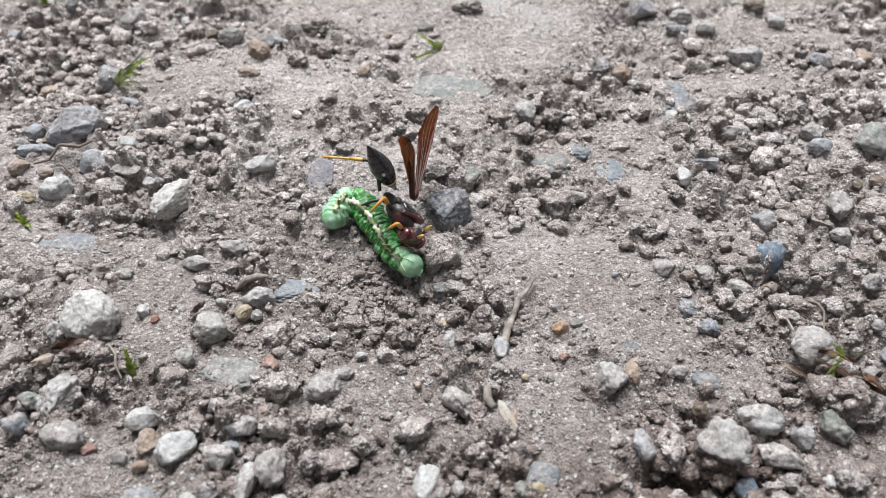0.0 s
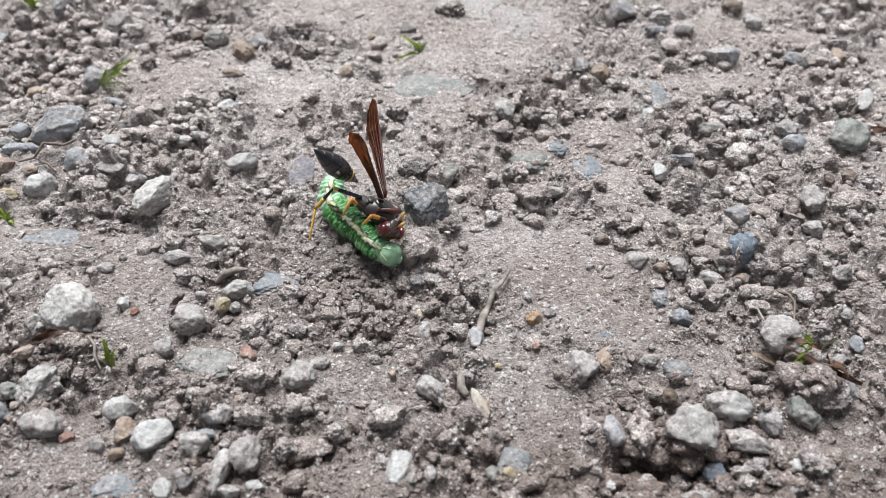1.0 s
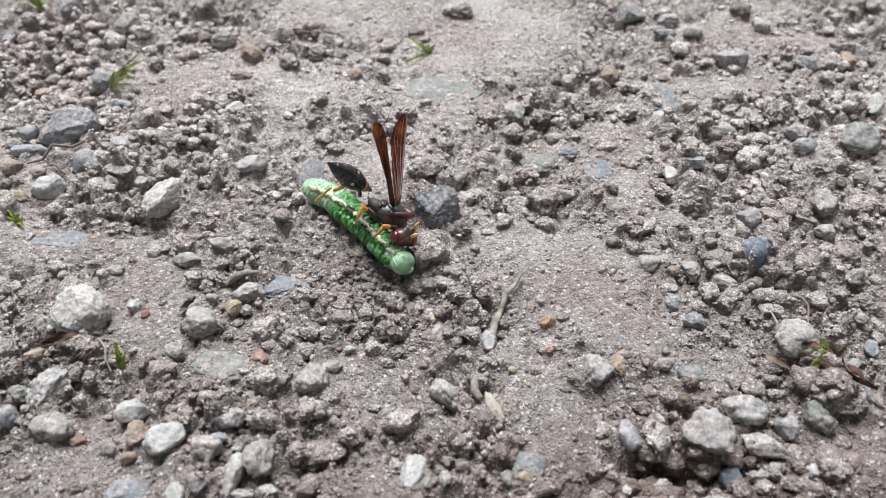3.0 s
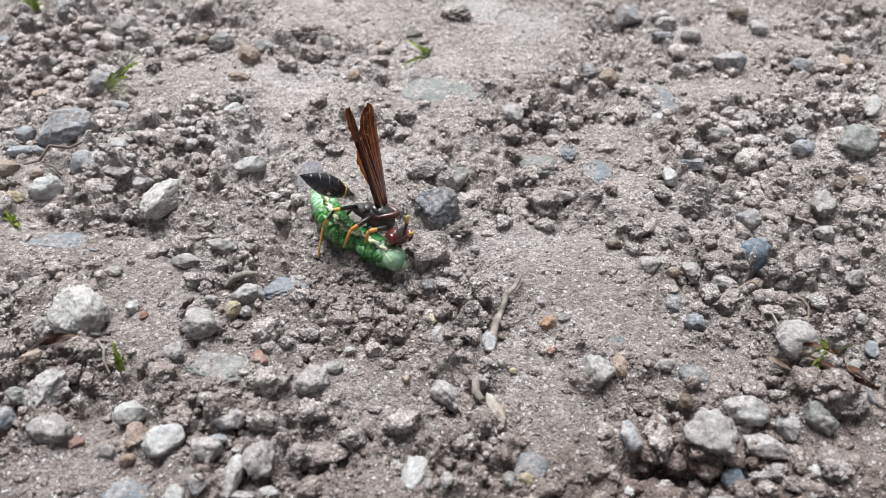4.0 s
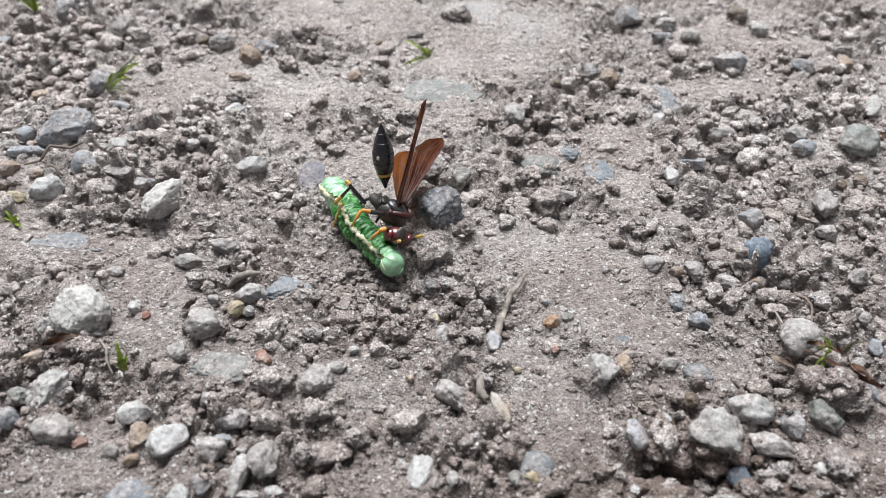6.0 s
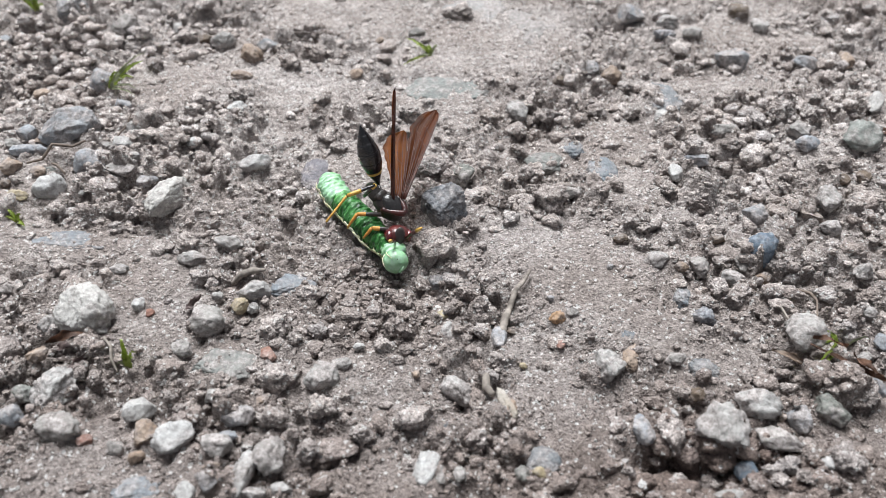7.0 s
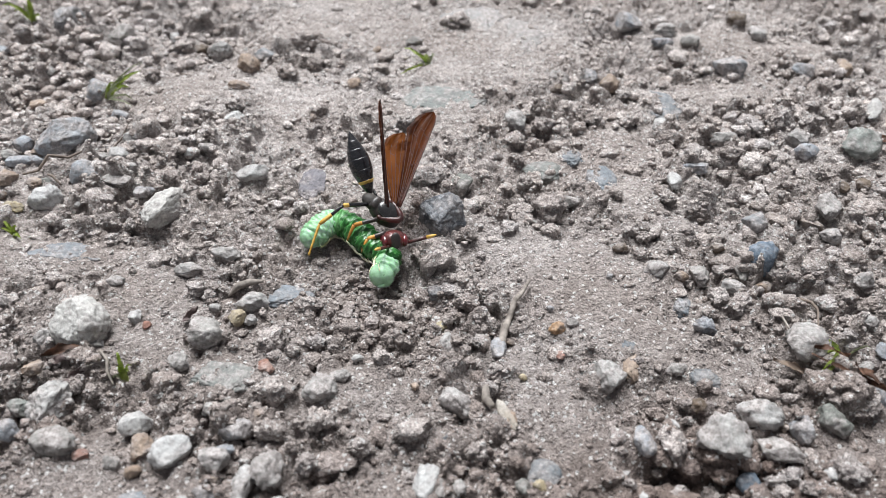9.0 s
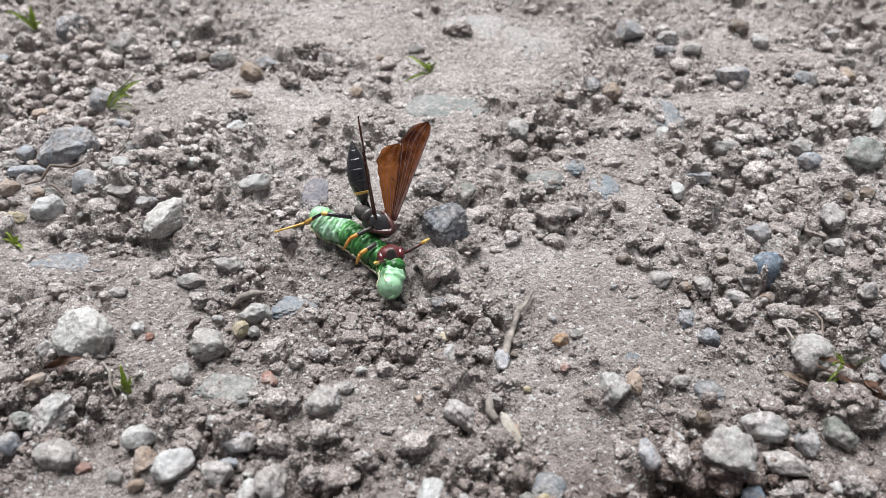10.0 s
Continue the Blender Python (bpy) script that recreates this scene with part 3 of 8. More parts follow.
stone("clod", 55.5, 79.9, 1.27, 1.90, 1.09, 0)
stone("granite", 58.1, 78.8, 1.71, 1.05, 0.98, -10)
stone("orange", 68.0, 77.4, 0.67, 1.01, 0.58, 0)
stone("pink", 67.5, 79.8, 2.73, 2.04, 1.89, 0)
stone("quartz", -31.9, 75.2, 2.34, 1.91, 1.80, 0)
stone("tan", -30.2, 71.2, 2.03, 2.35, 1.74, 0)
stone("quartz", -26.0, 70.5, 2.53, 3.12, 2.17, -15)
stone("granite", -20.1, 69.2, 2.51, 1.99, 1.90, 0)
stone("tan", -20.0, 66.3, 1.31, 0.68, 0.65, 20)
stone("slate", -20.2, 64.0, 1.69, 1.49, 1.43, -20)
stone("quartz", -22.8, 62.4, 1.43, 1.43, 1.23, 0)
stone("granite", -12.3, 67.3, 2.64, 3.05, 2.27, -10)
stone("granite", -15.5, 64.9, 1.87, 3.53, 1.60, -10)
stone("slate", -17.7, 73.7, 2.41, 1.79, 1.70, 15)
stone("dry", -6.6, 75.4, 2.71, 2.09, 1.98, 0)
stone("tan", -14.8, 76.5, 1.05, 1.03, 0.90, 0)
stone("dry", 6.9, 73.3, 3.36, 1.87, 1.79, 25)
stone("granite", 13.2, 78.8, 3.05, 2.14, 2.03, -30)
stone("clod", 6.4, 67.1, 2.56, 1.36, 1.31, -10)
stone("quartz", 8.6, 65.6, 1.97, 2.90, 1.69, -20)
stone("dry", 15.3, 70.0, 1.94, 1.74, 1.67, 0)
stone("granite", 12.9, 64.3, 0.89, 1.34, 0.77, 0)
stone("tan", 20.3, 74.4, 1.04, 1.93, 0.90, -15)
stone("green", 21.2, 64.4, 1.06, 1.22, 0.91, 0)
stone("slate", 38.6, 71.2, 1.71, 2.57, 1.47, 0)
stone("granite", 49.5, 70.5, 3.94, 3.84, 3.38, 0)
stone("dry", 42.4, 70.7, 2.56, 3.40, 2.20, 0)
stone("granite", 56.0, 75.1, 3.71, 2.70, 2.53, -10)
stone("granite", 56.8, 69.5, 3.99, 1.87, 1.76, -28)
stone("green", 65.8, 73.9, 2.89, 2.52, 2.34, -10)
stone("clod", 71.8, 76.9, 2.24, 3.04, 1.92, 0)
stone("slate", 74.1, 77.9, 1.44, 1.52, 1.23, 0)
stone("blue", 52.3, 65.7, 1.9, 1.9, 2.0, 0)
stone("clod", 42.1, 64.4, 1.88, 1.52, 1.45, 0)
stone("clod", 47.7, 65.6, 2.23, 2.20, 1.91, 0)
stone("clod", 61.1, 67.8, 1.76, 2.22, 1.51, 0)
stone("slate", 61.4, 73.1, 1.83, 2.33, 1.57, 0)
stone("quartz", 43.3, 74.0, 0.96, 0.93, 0.82, 0)
stone("tan", 59.3, 73.6, 0.74, 0.76, 0.64, 0)
stone("quartz", 37.5, 64.1, 1.06, 1.03, 0.91, 0)
stone("granite", 35.6, 67.3, 0.62, 0.56, 0.53, 0)
stone("clod", 64.9, 65.9, 2.49, 2.54, 2.14, 0)
stone("quartz", 62.3, 65.7, 1.24, 1.13, 1.06, 0)
stone("clod", -13.1, 73.5, 2.58, 1.79, 1.70, -10)
stone("clod", -0.4, 71.1, 1.87, 1.49, 1.42, 0)
stone("clod", -7.5, 68.6, 1.67, 1.79, 1.43, 0)
stone("clod", -78.8, 183.1, 2.06, 1.82, 1.31, 0)
stone("clod", -80.9, 172.1, 3.25, 2.24, 1.67, 0)
stone("granite", -76.4, 170.7, 1.54, 1.46, 1.11, 0)
stone("clod", -72.1, 169.1, 1.81, 1.61, 1.24, 0)
stone("tan", -74.0, 157.6, 1.86, 1.64, 1.31, 0)
stone("clod", -70.6, 154.8, 1.71, 1.43, 1.17, 0)
stone("granite", -39.1, 178.8, 3.21, 2.78, 2.16, 0)
stone("brown", -43.2, 179.3, 1.75, 1.86, 1.44, 0)
stone("clod", -49.0, 194.2, 2.47, 2.75, 1.98, 0)
stone("granite", -48.7, 146.9, 1.65, 1.64, 1.38, 0)
stone("clod", -40.8, 146.5, 2.16, 1.48, 1.25, 0)
stone("clod", -34.8, 145.5, 1.90, 1.47, 1.25, 0)
stone("granite", -71.2, 147.7, 1.53, 1.22, 1.00, 0)
stone("tan", -67.9, 139.9, 1.60, 1.01, 0.85, 0)
stone("granite", -64.4, 137.9, 1.34, 1.28, 1.08, 0)
stone("granite", -73.1, 139.0, 1.83, 1.30, 1.09, 0)
stone("clod", -56.8, 136.7, 1.82, 1.27, 1.08, 0)
stone("granite", -54.4, 137.8, 1.46, 1.42, 1.20, 0)
stone("granite", -48.5, 140.8, 1.86, 1.73, 1.47, 0)
stone("quartz", -38.0, 139.0, 1.23, 1.33, 1.05, 0)
stone("granite", -34.5, 141.0, 2.11, 1.29, 1.10, 0)
stone("granite", -49.4, 129.8, 2.94, 1.75, 1.51, 0)
stone("slate", -42.9, 127.2, 1.16, 1.05, 0.92, 0)
stone("tan", -64.6, 129.2, 1.75, 1.35, 1.15, 0)
stone("clod", -68.1, 127.2, 1.50, 1.20, 1.03, 0)
stone("brown", -69.8, 125.9, 1.15, 1.06, 0.91, 0)
stone("clod", -53.1, 124.2, 1.71, 1.17, 1.01, 0)
stone("clod", -46.2, 114.6, 1.63, 1.45, 1.29, 0)
stone("clod", -42.7, 118.9, 1.34, 1.24, 1.10, 0)
stone("clod", -43.9, 115.0, 1.42, 1.09, 0.97, 0)
stone("clod", -36.4, 108.8, 1.90, 1.16, 1.04, 0)
stone("clod", -29.4, 114.6, 1.96, 1.20, 1.08, 0)
stone("clod", -57.2, 95.2, 1.27, 1.90, 1.09, 0)
stone("granite", -42.6, 103.4, 1.64, 1.01, 0.91, 0)
stone("clod", -46.3, 104.9, 1.55, 0.79, 0.71, 0)
stone("clod", -53.9, 87.7, 1.40, 1.66, 1.20, 0)
stone("clod", -51.8, 82.2, 1.81, 1.79, 1.55, 0)
stone("clod", -42.4, 82.2, 1.63, 1.72, 1.40, 0)
stone("clod", -39.8, 81.0, 1.35, 1.54, 1.16, 0)
stone("granite", -42.4, 79.4, 0.98, 0.75, 0.70, 0)
stone("clod", -26.5, 100.0, 1.31, 1.54, 1.12, 0)
stone("clod", -25.5, 104.4, 1.76, 2.09, 1.51, 0)
stone("granite", -25.2, 97.6, 0.99, 0.85, 0.78, 0)
stone("clod", -22.6, 91.2, 1.44, 1.33, 1.23, 0)
stone("clod", -20.6, 89.5, 1.23, 1.11, 1.03, 0)
stone("granite", -33.8, 69.1, 1.41, 1.31, 1.21, 0)
stone("tan", -30.4, 67.9, 1.24, 1.03, 0.98, 0)
stone("clod", -28.3, 77.9, 1.50, 1.11, 1.04, 0)
stone("clod", -26.2, 75.6, 1.30, 0.91, 0.86, 0)
stone("granite", -22.2, 77.5, 1.32, 1.11, 1.04, 0)
stone("clod", -24.2, 74.1, 1.12, 1.11, 0.96, 0)
stone("granite", -19.6, 79.0, 1.25, 0.84, 0.79, 0)
stone("clod", -40.0, 77.1, 1.31, 1.11, 1.04, 0)
stone("red", -38.1, 70.6, 1.26, 0.88, 0.83, 0)
stone("clod", -10.1, 71.2, 1.27, 1.05, 1.00, 0)
stone("clod", -9.4, 74.9, 1.22, 0.99, 0.94, 0)
stone("slate", -18.6, 70.8, 1.60, 0.96, 0.92, 0)
stone("clod", -15.7, 69.5, 1.00, 0.87, 0.83, 0)
stone("granite", -14.1, 62.2, 1.99, 1.14, 1.10, 0)
stone("granite", -10.4, 62.8, 1.60, 0.98, 0.95, 0)
stone("clod", -8.2, 90.0, 1.81, 1.21, 1.13, 0)
stone("clod", -11.8, 88.3, 1.42, 1.10, 1.02, 0)
stone("clod", -5.6, 89.0, 1.04, 0.80, 0.75, 0)
stone("clod", 2.7, 93.6, 1.17, 0.93, 0.87, 0)
stone("clod", -4.2, 93.1, 1.26, 0.82, 0.77, 0)
stone("clod", 3.9, 83.8, 1.66, 0.96, 0.91, 0)
stone("clod", 5.7, 86.0, 1.40, 0.88, 0.83, 0)
stone("clod", 14.1, 99.6, 1.21, 1.08, 1.00, 0)
stone("clod", 18.0, 99.6, 1.52, 1.19, 1.10, 0)
stone("clod", 12.6, 94.7, 1.28, 1.04, 0.97, 0)
stone("yellow", 11.1, 92.8, 1.07, 0.82, 0.77, 0)
stone("clod", 19.3, 97.6, 1.30, 1.07, 0.99, 0)
stone("clod", 15.3, 89.9, 1.05, 1.03, 0.90, 0)
stone("clod", 22.4, 91.1, 0.96, 0.82, 0.76, 0)
stone("brown", 21.7, 88.9, 0.76, 0.60, 0.56, 0)
stone("clod", 19.3, 83.8, 1.85, 1.26, 1.19, 0)
stone("quartz", 21.3, 83.6, 0.83, 1.05, 0.71, 0)
stone("yellow", 22.9, 82.3, 0.73, 0.57, 0.54, 0)
stone("clod", 17.9, 80.9, 1.81, 1.23, 1.16, 0)
stone("granite", 31.6, 92.8, 1.17, 0.83, 0.77, 0)
stone("clod", 33.9, 88.2, 0.95, 0.70, 0.66, 0)
stone("dark", 28.6, 95.9, 0.69, 0.58, 0.54, 0)
stone("dark", 39.5, 103.0, 0.72, 0.56, 0.51, 0)
stone("clod", 44.8, 113.9, 1.87, 1.21, 1.08, 0)
stone("clod", 47.3, 112.6, 1.64, 1.20, 1.08, 0)
stone("brown", 42.5, 109.6, 1.61, 1.05, 0.95, 0)
stone("clod", 45.2, 108.0, 1.81, 1.39, 1.26, 0)
stone("clod", 47.9, 106.8, 1.38, 1.04, 0.94, 0)
stone("clod", 51.4, 109.6, 1.40, 1.30, 1.17, 0)
stone("clod", 55.0, 114.0, 1.87, 1.34, 1.20, 0)
stone("brown", 59.3, 109.4, 1.29, 1.19, 1.06, 0)
stone("clod", 62.0, 108.2, 1.28, 1.06, 0.95, 0)
stone("clod", 69.9, 102.5, 1.76, 1.37, 1.23, 0)
stone("clod", 74.2, 103.8, 2.93, 1.51, 1.34, 0)
stone("clod", 79.7, 108.0, 2.14, 1.32, 1.16, 0)
stone("granite", 81.6, 105.2, 1.58, 1.18, 1.04, 0)
stone("clod", 77.3, 97.1, 2.02, 1.67, 1.49, 0)
stone("clod", 80.6, 95.9, 2.01, 1.44, 1.29, 0)
stone("granite", 79.1, 92.2, 1.47, 1.18, 1.06, 0)
stone("clod", 67.6, 96.0, 2.50, 1.53, 1.38, 0)
stone("clod", 62.0, 92.5, 1.67, 1.06, 0.97, 0)
stone("clod", 64.1, 90.8, 1.16, 0.84, 0.77, 0)
stone("clod", 56.2, 91.3, 1.46, 1.25, 1.15, 0)
stone("clod", 53.9, 94.4, 1.78, 1.06, 0.98, 0)
stone("clod", 74.4, 89.4, 1.64, 1.15, 1.05, 0)
stone("granite", 74.6, 83.4, 1.39, 0.90, 0.83, 0)
stone("slate", 78.5, 86.5, 1.14, 1.71, 0.98, 0)
stone("slate", 71.5, 80.0, 1.82, 1.27, 1.17, 0)
stone("clod", 61.6, 78.2, 1.80, 1.05, 0.98, 0)
stone("clod", 45.6, 77.2, 1.34, 1.12, 1.05, 0)
stone("brown", 47.6, 76.8, 1.33, 1.21, 1.14, 0)
stone("clod", 45.4, 74.5, 0.96, 0.82, 0.78, 0)
stone("clod", 52.1, 68.4, 1.09, 0.97, 0.91, 0)
stone("clod", 40.4, 68.1, 1.00, 0.78, 0.74, 0)
stone("clod", 57.4, 65.9, 1.82, 1.65, 1.55, 0)
stone("clod", 54.9, 65.3, 1.48, 1.03, 0.98, 0)
stone("granite", 48.7, 62.0, 2.41, 1.00, 0.95, 0)
stone("clod", 27.4, 127.7, 2.00, 2.00, 1.72, 0)
stone("clod", 37.1, 127.0, 1.99, 1.57, 1.39, 0)
stone("clod", 29.1, 122.8, 2.30, 1.53, 1.36, 0)
stone("granite", 35.3, 122.1, 2.29, 1.39, 1.24, 0)
stone("clod", 37.7, 116.7, 1.89, 0.98, 0.88, 0)
stone("clod", 21.5, 119.6, 1.92, 1.61, 1.45, 0)
stone("clod", 18.5, 121.3, 1.59, 1.38, 1.23, 0)
stone("clod", 1.7, 147.3, 1.92, 1.92, 1.65, 0)
stone("clod", 5.2, 148.6, 2.58, 2.09, 1.79, 0)
stone("clod", 9.3, 152.2, 1.70, 1.37, 1.16, 0)
stone("clod", 2.3, 143.9, 1.51, 1.30, 1.12, 0)
stone("clod", 13.7, 137.9, 1.60, 1.53, 1.34, 0)
stone("clod", -8.7, 136.9, 2.08, 1.80, 1.57, 0)
stone("clod", 38.9, 65.2, 1.40, 1.10, 1.05, 0)
stone("clod", 43.3, 62.9, 1.62, 1.17, 1.12, 0)
stone("clod", 35.6, 65.3, 1.07, 0.85, 0.81, 0)
stone("clod", 35.3, 70.1, 0.93, 0.70, 0.67, 0)
stone("clod", 55.1, 68.1, 1.09, 0.88, 0.83, 0)
stone("clod", 49.9, 63.8, 1.38, 1.10, 1.05, 0)
stone("clod", 52.2, 62.8, 1.21, 1.01, 0.96, 0)
stone("clod", 55.4, 63.3, 1.46, 1.19, 1.12, 0)
stone("clod", 58.9, 63.6, 1.63, 1.28, 1.21, 0)


stone("shard", 20.1, 75.4, 1.25, 3.1, 1.1, 14)
stone("yellow", 23.4, 64.4, 1.0, 1.0, 0.9, 0)
stone("granite", 10.4, 64.6, 0.9, 1.5, 0.8, 0)


def banked(x, y):
    """Soil banked up against the stones, so that they sit in it."""
    h = np.zeros_like(x)
    for kind, sx, sy, a, b, c, turn in STONE_PLAN:
        wide = 1.15 * max(a, b) * MM
        d2 = ((x - sx * MM) ** 2 + (y - sy * MM) ** 2) / wide ** 2
        close = d2 < 4
        h[close] = np.maximum(h[close], 0.42 * c * MM * np.exp(-d2[close] ** 1.5))
    return h


def height(x, y):
    """The soil's height over the plan, in metres."""
    x, y = np.asarray(x, dtype=float), np.asarray(y, dtype=float)
    near = np.exp(-np.clip((np.hypot(x - 0.012, y - 0.12) - 0.25) / 0.2, 0, None))
    rough = roughness(x, y)
    lumps = 0.62 - np.abs(layered(np.stack([x * 210, y * 210, x * 0], 1), 3, 7) - 0.5) * 4
    fine = layered(np.stack([x * 620, y * 620, x * 0], 1), 3, 11, 0.75) - 0.5
    crumbs = rough ** 1.2 * (0.5 * cells(x, y, 170, 70, 0.45) / 170 + cells(x, y, 290, 71, 0.25) / 290 + 0.9 * cells(x, y, 640, 72, 0.15) / 640) + (0.25 + 0.6 * rough) * 0.7 * cells(x, y, 1000, 73, 0.35) / 1000
    return (base_height(x, y) + 0.0009 * rough * lumps + (0.0005 + 0.0019 * rough) * fine + 1.32 * crumbs - 0.0028 * rough - 0.0002 + banked(x, y)) * near


# freshly turned, damp soil, the first spot also painting shade among hollows: centre and half widths, in millimetres
FRESH_AND_SHADED = [(48.3, 68.4, 20.0, 10.0), (-1.3, 102.2, 11.0, 7.0)]


def dry_and_lit_tone(x, y):
    """0 on loose damp soil, 1 where it is trodden, plus painted light that grows with distance."""
    # light falloff painted into the soil: darker near, brighter further off
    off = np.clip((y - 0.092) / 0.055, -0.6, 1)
    fresh_and_shaded = np.zeros_like(x)
    for cx, cy, rx, ry in FRESH_AND_SHADED:
        fresh_and_shaded = np.maximum(fresh_and_shaded, np.exp(-((x - cx * MM) / (rx * MM)) ** 2 - ((y - cy * MM) / (ry * MM)) ** 2))
    # the dried and brightened stretch is local: well beyond it the soil is as elsewhere
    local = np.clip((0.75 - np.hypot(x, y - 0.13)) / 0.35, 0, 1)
    dry = -0.10 + 0.25 * (1 - roughness(x, y)) + 0.9 * np.clip(off, -0.5, 1) - 0.6 * fresh_and_shaded
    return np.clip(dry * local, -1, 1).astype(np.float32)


def ground_sheet():
    """One sheet: close-meshed where the camera looks, wider and wider out to the horizon."""
    def line(a, b, step):
        inner = np.arange(a, b + step / 2, step)
        grow = 0.004 * 1.45 ** np.arange(27)
        out = np.cumsum(grow)
        return np.concatenate([a - out[::-1], inner, b + out])

    xs, ys = line(-0.128, 0.160, 0.00036), line(0.046, 0.224, 0.00036)
    gx, gy = np.meshgrid(xs, ys)
    gx, gy = gx.ravel(), gy.ravel()
    verts = np.stack([gx, gy, height(gx, gy)], 1)
    w, n = len(xs), len(ys)
    i = (np.arange(n - 1)[:, None] * w + np.arange(w - 1)[None, :]).ravel()
    faces = np.stack([i, i + 1, i + w + 1, i + w], 1)
    ob = new("ground", mesh_of("ground", verts, faces, soil))
    # trodden soil is dry and pale, loose soil is damp; painted light brightens it further off
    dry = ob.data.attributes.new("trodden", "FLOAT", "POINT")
    dry.data.foreach_set("value", dry_and_lit_tone(gx, gy))
    return tagged(ob, "damp grey-brown soil, trodden smooth in patches and crumbly elsewhere", "ground", kind="structure")


ground = ground_sheet()


# ---------------- loose crumbs and grains of soil ----------------
def scatter(name, label, count, small, large, level, kinds, seed, sink=0.42, cover=1.0, lumps=0.3, spot=None, bare=0.10, mat=None):
    """A joined cover of small lumps, dense on loose soil and thin on trodden soil."""
    rng = np.random.RandomState(seed)
    shapes = [rough_ball(level, seed * 31 + k, lumps, 5, 0.22, 0.45, 0.5) for k in range(kinds)]
    y = 0.050 + 0.168 * rng.rand(count * 4) ** 1.15
    x = 0.012 + (rng.rand(count * 4) * 2 - 1) * (0.060 + 0.46 * (y - 0.050))
    if spot:
        x = (spot[0] + spot[2] * rng.normal(size=count * 4)) * MM
        y = (spot[1] + spot[3] * rng.normal(size=count * 4)) * MM
    keep = rng.rand(count * 4) < (roughness(x, y) ** 1.5 * cover + bare)
    clump = layered(np.stack([x * 130, y * 130, x * 0], 1), 2, seed)
    keep &= rng.rand(count * 4) < np.clip((clump - 0.28) * 3, 0.08, 1)
    x, y = x[keep][:count], y[keep][:count]
    size = small * (large / small) ** (rng.rand(len(x)) ** 2.2) * (0.65 + 0.35 * roughness(x, y))
    z = height(x, y) + size * (0.5 - sink) * 0.5
    verts, faces, base = [], [], 0
    turn = rng.rand(len(x), 3) * 6.283
    for k in range(len(x)):
        v, f = shapes[k % kinds]
        m = np.array(Euler(turn[k]).to_matrix())
        s = size[k] * 0.5 * np.array([rng.uniform(0.7, 1.5), rng.uniform(0.7, 1.3), rng.uniform(0.5, 0.9)])
        verts.append((v @ m.T) * s + (x[k], y[k], z[k]))
        faces.append(f + base)
        base += len(v)
    ob = new(name, mesh_of(name, np.concatenate(verts), np.concatenate(faces), mat or crumb_soil, level > 0))
    # crumbs carry the same tone, painted light included
    allv = np.concatenate(verts)
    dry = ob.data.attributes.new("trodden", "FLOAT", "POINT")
    dry.data.foreach_set("value", dry_and_lit_tone(allv[:, 0], allv[:, 1]))
    return tagged(ob, label, "soil", kind="stuff")


scatter("soil_crumbs", "loose grey-brown crumbs of soil lying on the ground", 400, 0.0024, 0.0046, 3, 14, 5, lumps=0.6)
scatter("small_soil_crumbs", "small grey-brown crumbs of soil strewn on the ground", 1350, 0.0012, 0.0030, 3, 12, 6, lumps=0.55)
scatter("soil_grit", "gritty grains of soil on the ground", 3600, 0.0007, 0.0016, 2, 10, 7, cover=0.9, lumps=0.5)
scatter("tiny_soil_crumbs", "tiny broken crumbs of soil all over the ground", 2700, 0.0009, 0.0022, 2, 16, 17, sink=0.3, cover=0.9, lumps=0.6, bare=0.22)
scatter("sand_grains", "fine sandy grains on the ground", 30000, 0.0004, 0.0008, 0, 12, 8, sink=0.0, cover=0.3, lumps=0.5, bare=0.7, mat=sand_soil)

# fresh crumbs scraped up round the caterpillar
scatter("dug_soil_crumbs", "small dark crumbs of freshly scraped soil", 620, 0.0008, 0.0022, 2, 14, 9, lumps=0.55, spot=(-1.1, 98.4, 7.5, 4.5))

scatter("dug_soil_clods", "knobbly dark clods of soil tumbled in a hollow", 150, 0.0014, 0.0042, 3, 14, 29, lumps=0.7, cover=1.4, bare=0.5, spot=(46.0, 66.0, 8.0, 3.2))

# beds of fine round gravel
scatter("fine_gravel", "fine round gravel bedded in pale soil", 620, 0.0013, 0.0034, 2, 16, 21, lumps=0.22, cover=0.9, spot=(-68.0, 165.0, 15.0, 17.0), mat=sand_soil)
scatter("fine_gravel", "fine gravel and crumbs on pale soil", 460, 0.0012, 0.0032, 2, 16, 22, lumps=0.35, cover=0.9, spot=(88.0, 155.2, 20.0, 14.0))

# ---------------- pebbles and clods ----------------
LABELS = {
    "clod": "rough grey-brown clod of soil on the ground",
    "dry": "dry pale tan clod of soil on the ground",
    "granite": "pale grey speckled pebble half sunk in the soil",
    "slate": "blue-grey pebble dusted with soil on the ground",
    "quartz": "whitish angular quartz pebble on the soil",
    "white": "large whitish rough pebble half sunk in the soil",
    "tan": "tan pebble with dust on the soil",
    "brown": "dark brown earthy pebble on the soil",
    "orange": "small orange-brown stone on the trodden soil",
    "red": "small reddish stone on the soil",
    "pink": "pinkish grainy pebble on the soil",
    "yellow": "yellowish pebble on the soil",
    "green": "greenish-grey pebble dusted with soil",
    "purple": "flat purplish-grey stone sunk in the soil",
    "blue": "angular dark blue stone upright in crumbly soil",
    "slab": "pitted dark blue-grey slab leaning in the soil",
    "shard": "long milky orange-tipped shard of stone on trodden soil",
    "dark": "rough dark blue-grey stone with soil on it",
    "pale": "flat pale stone trodden level into the soil",
}
stones_made = []


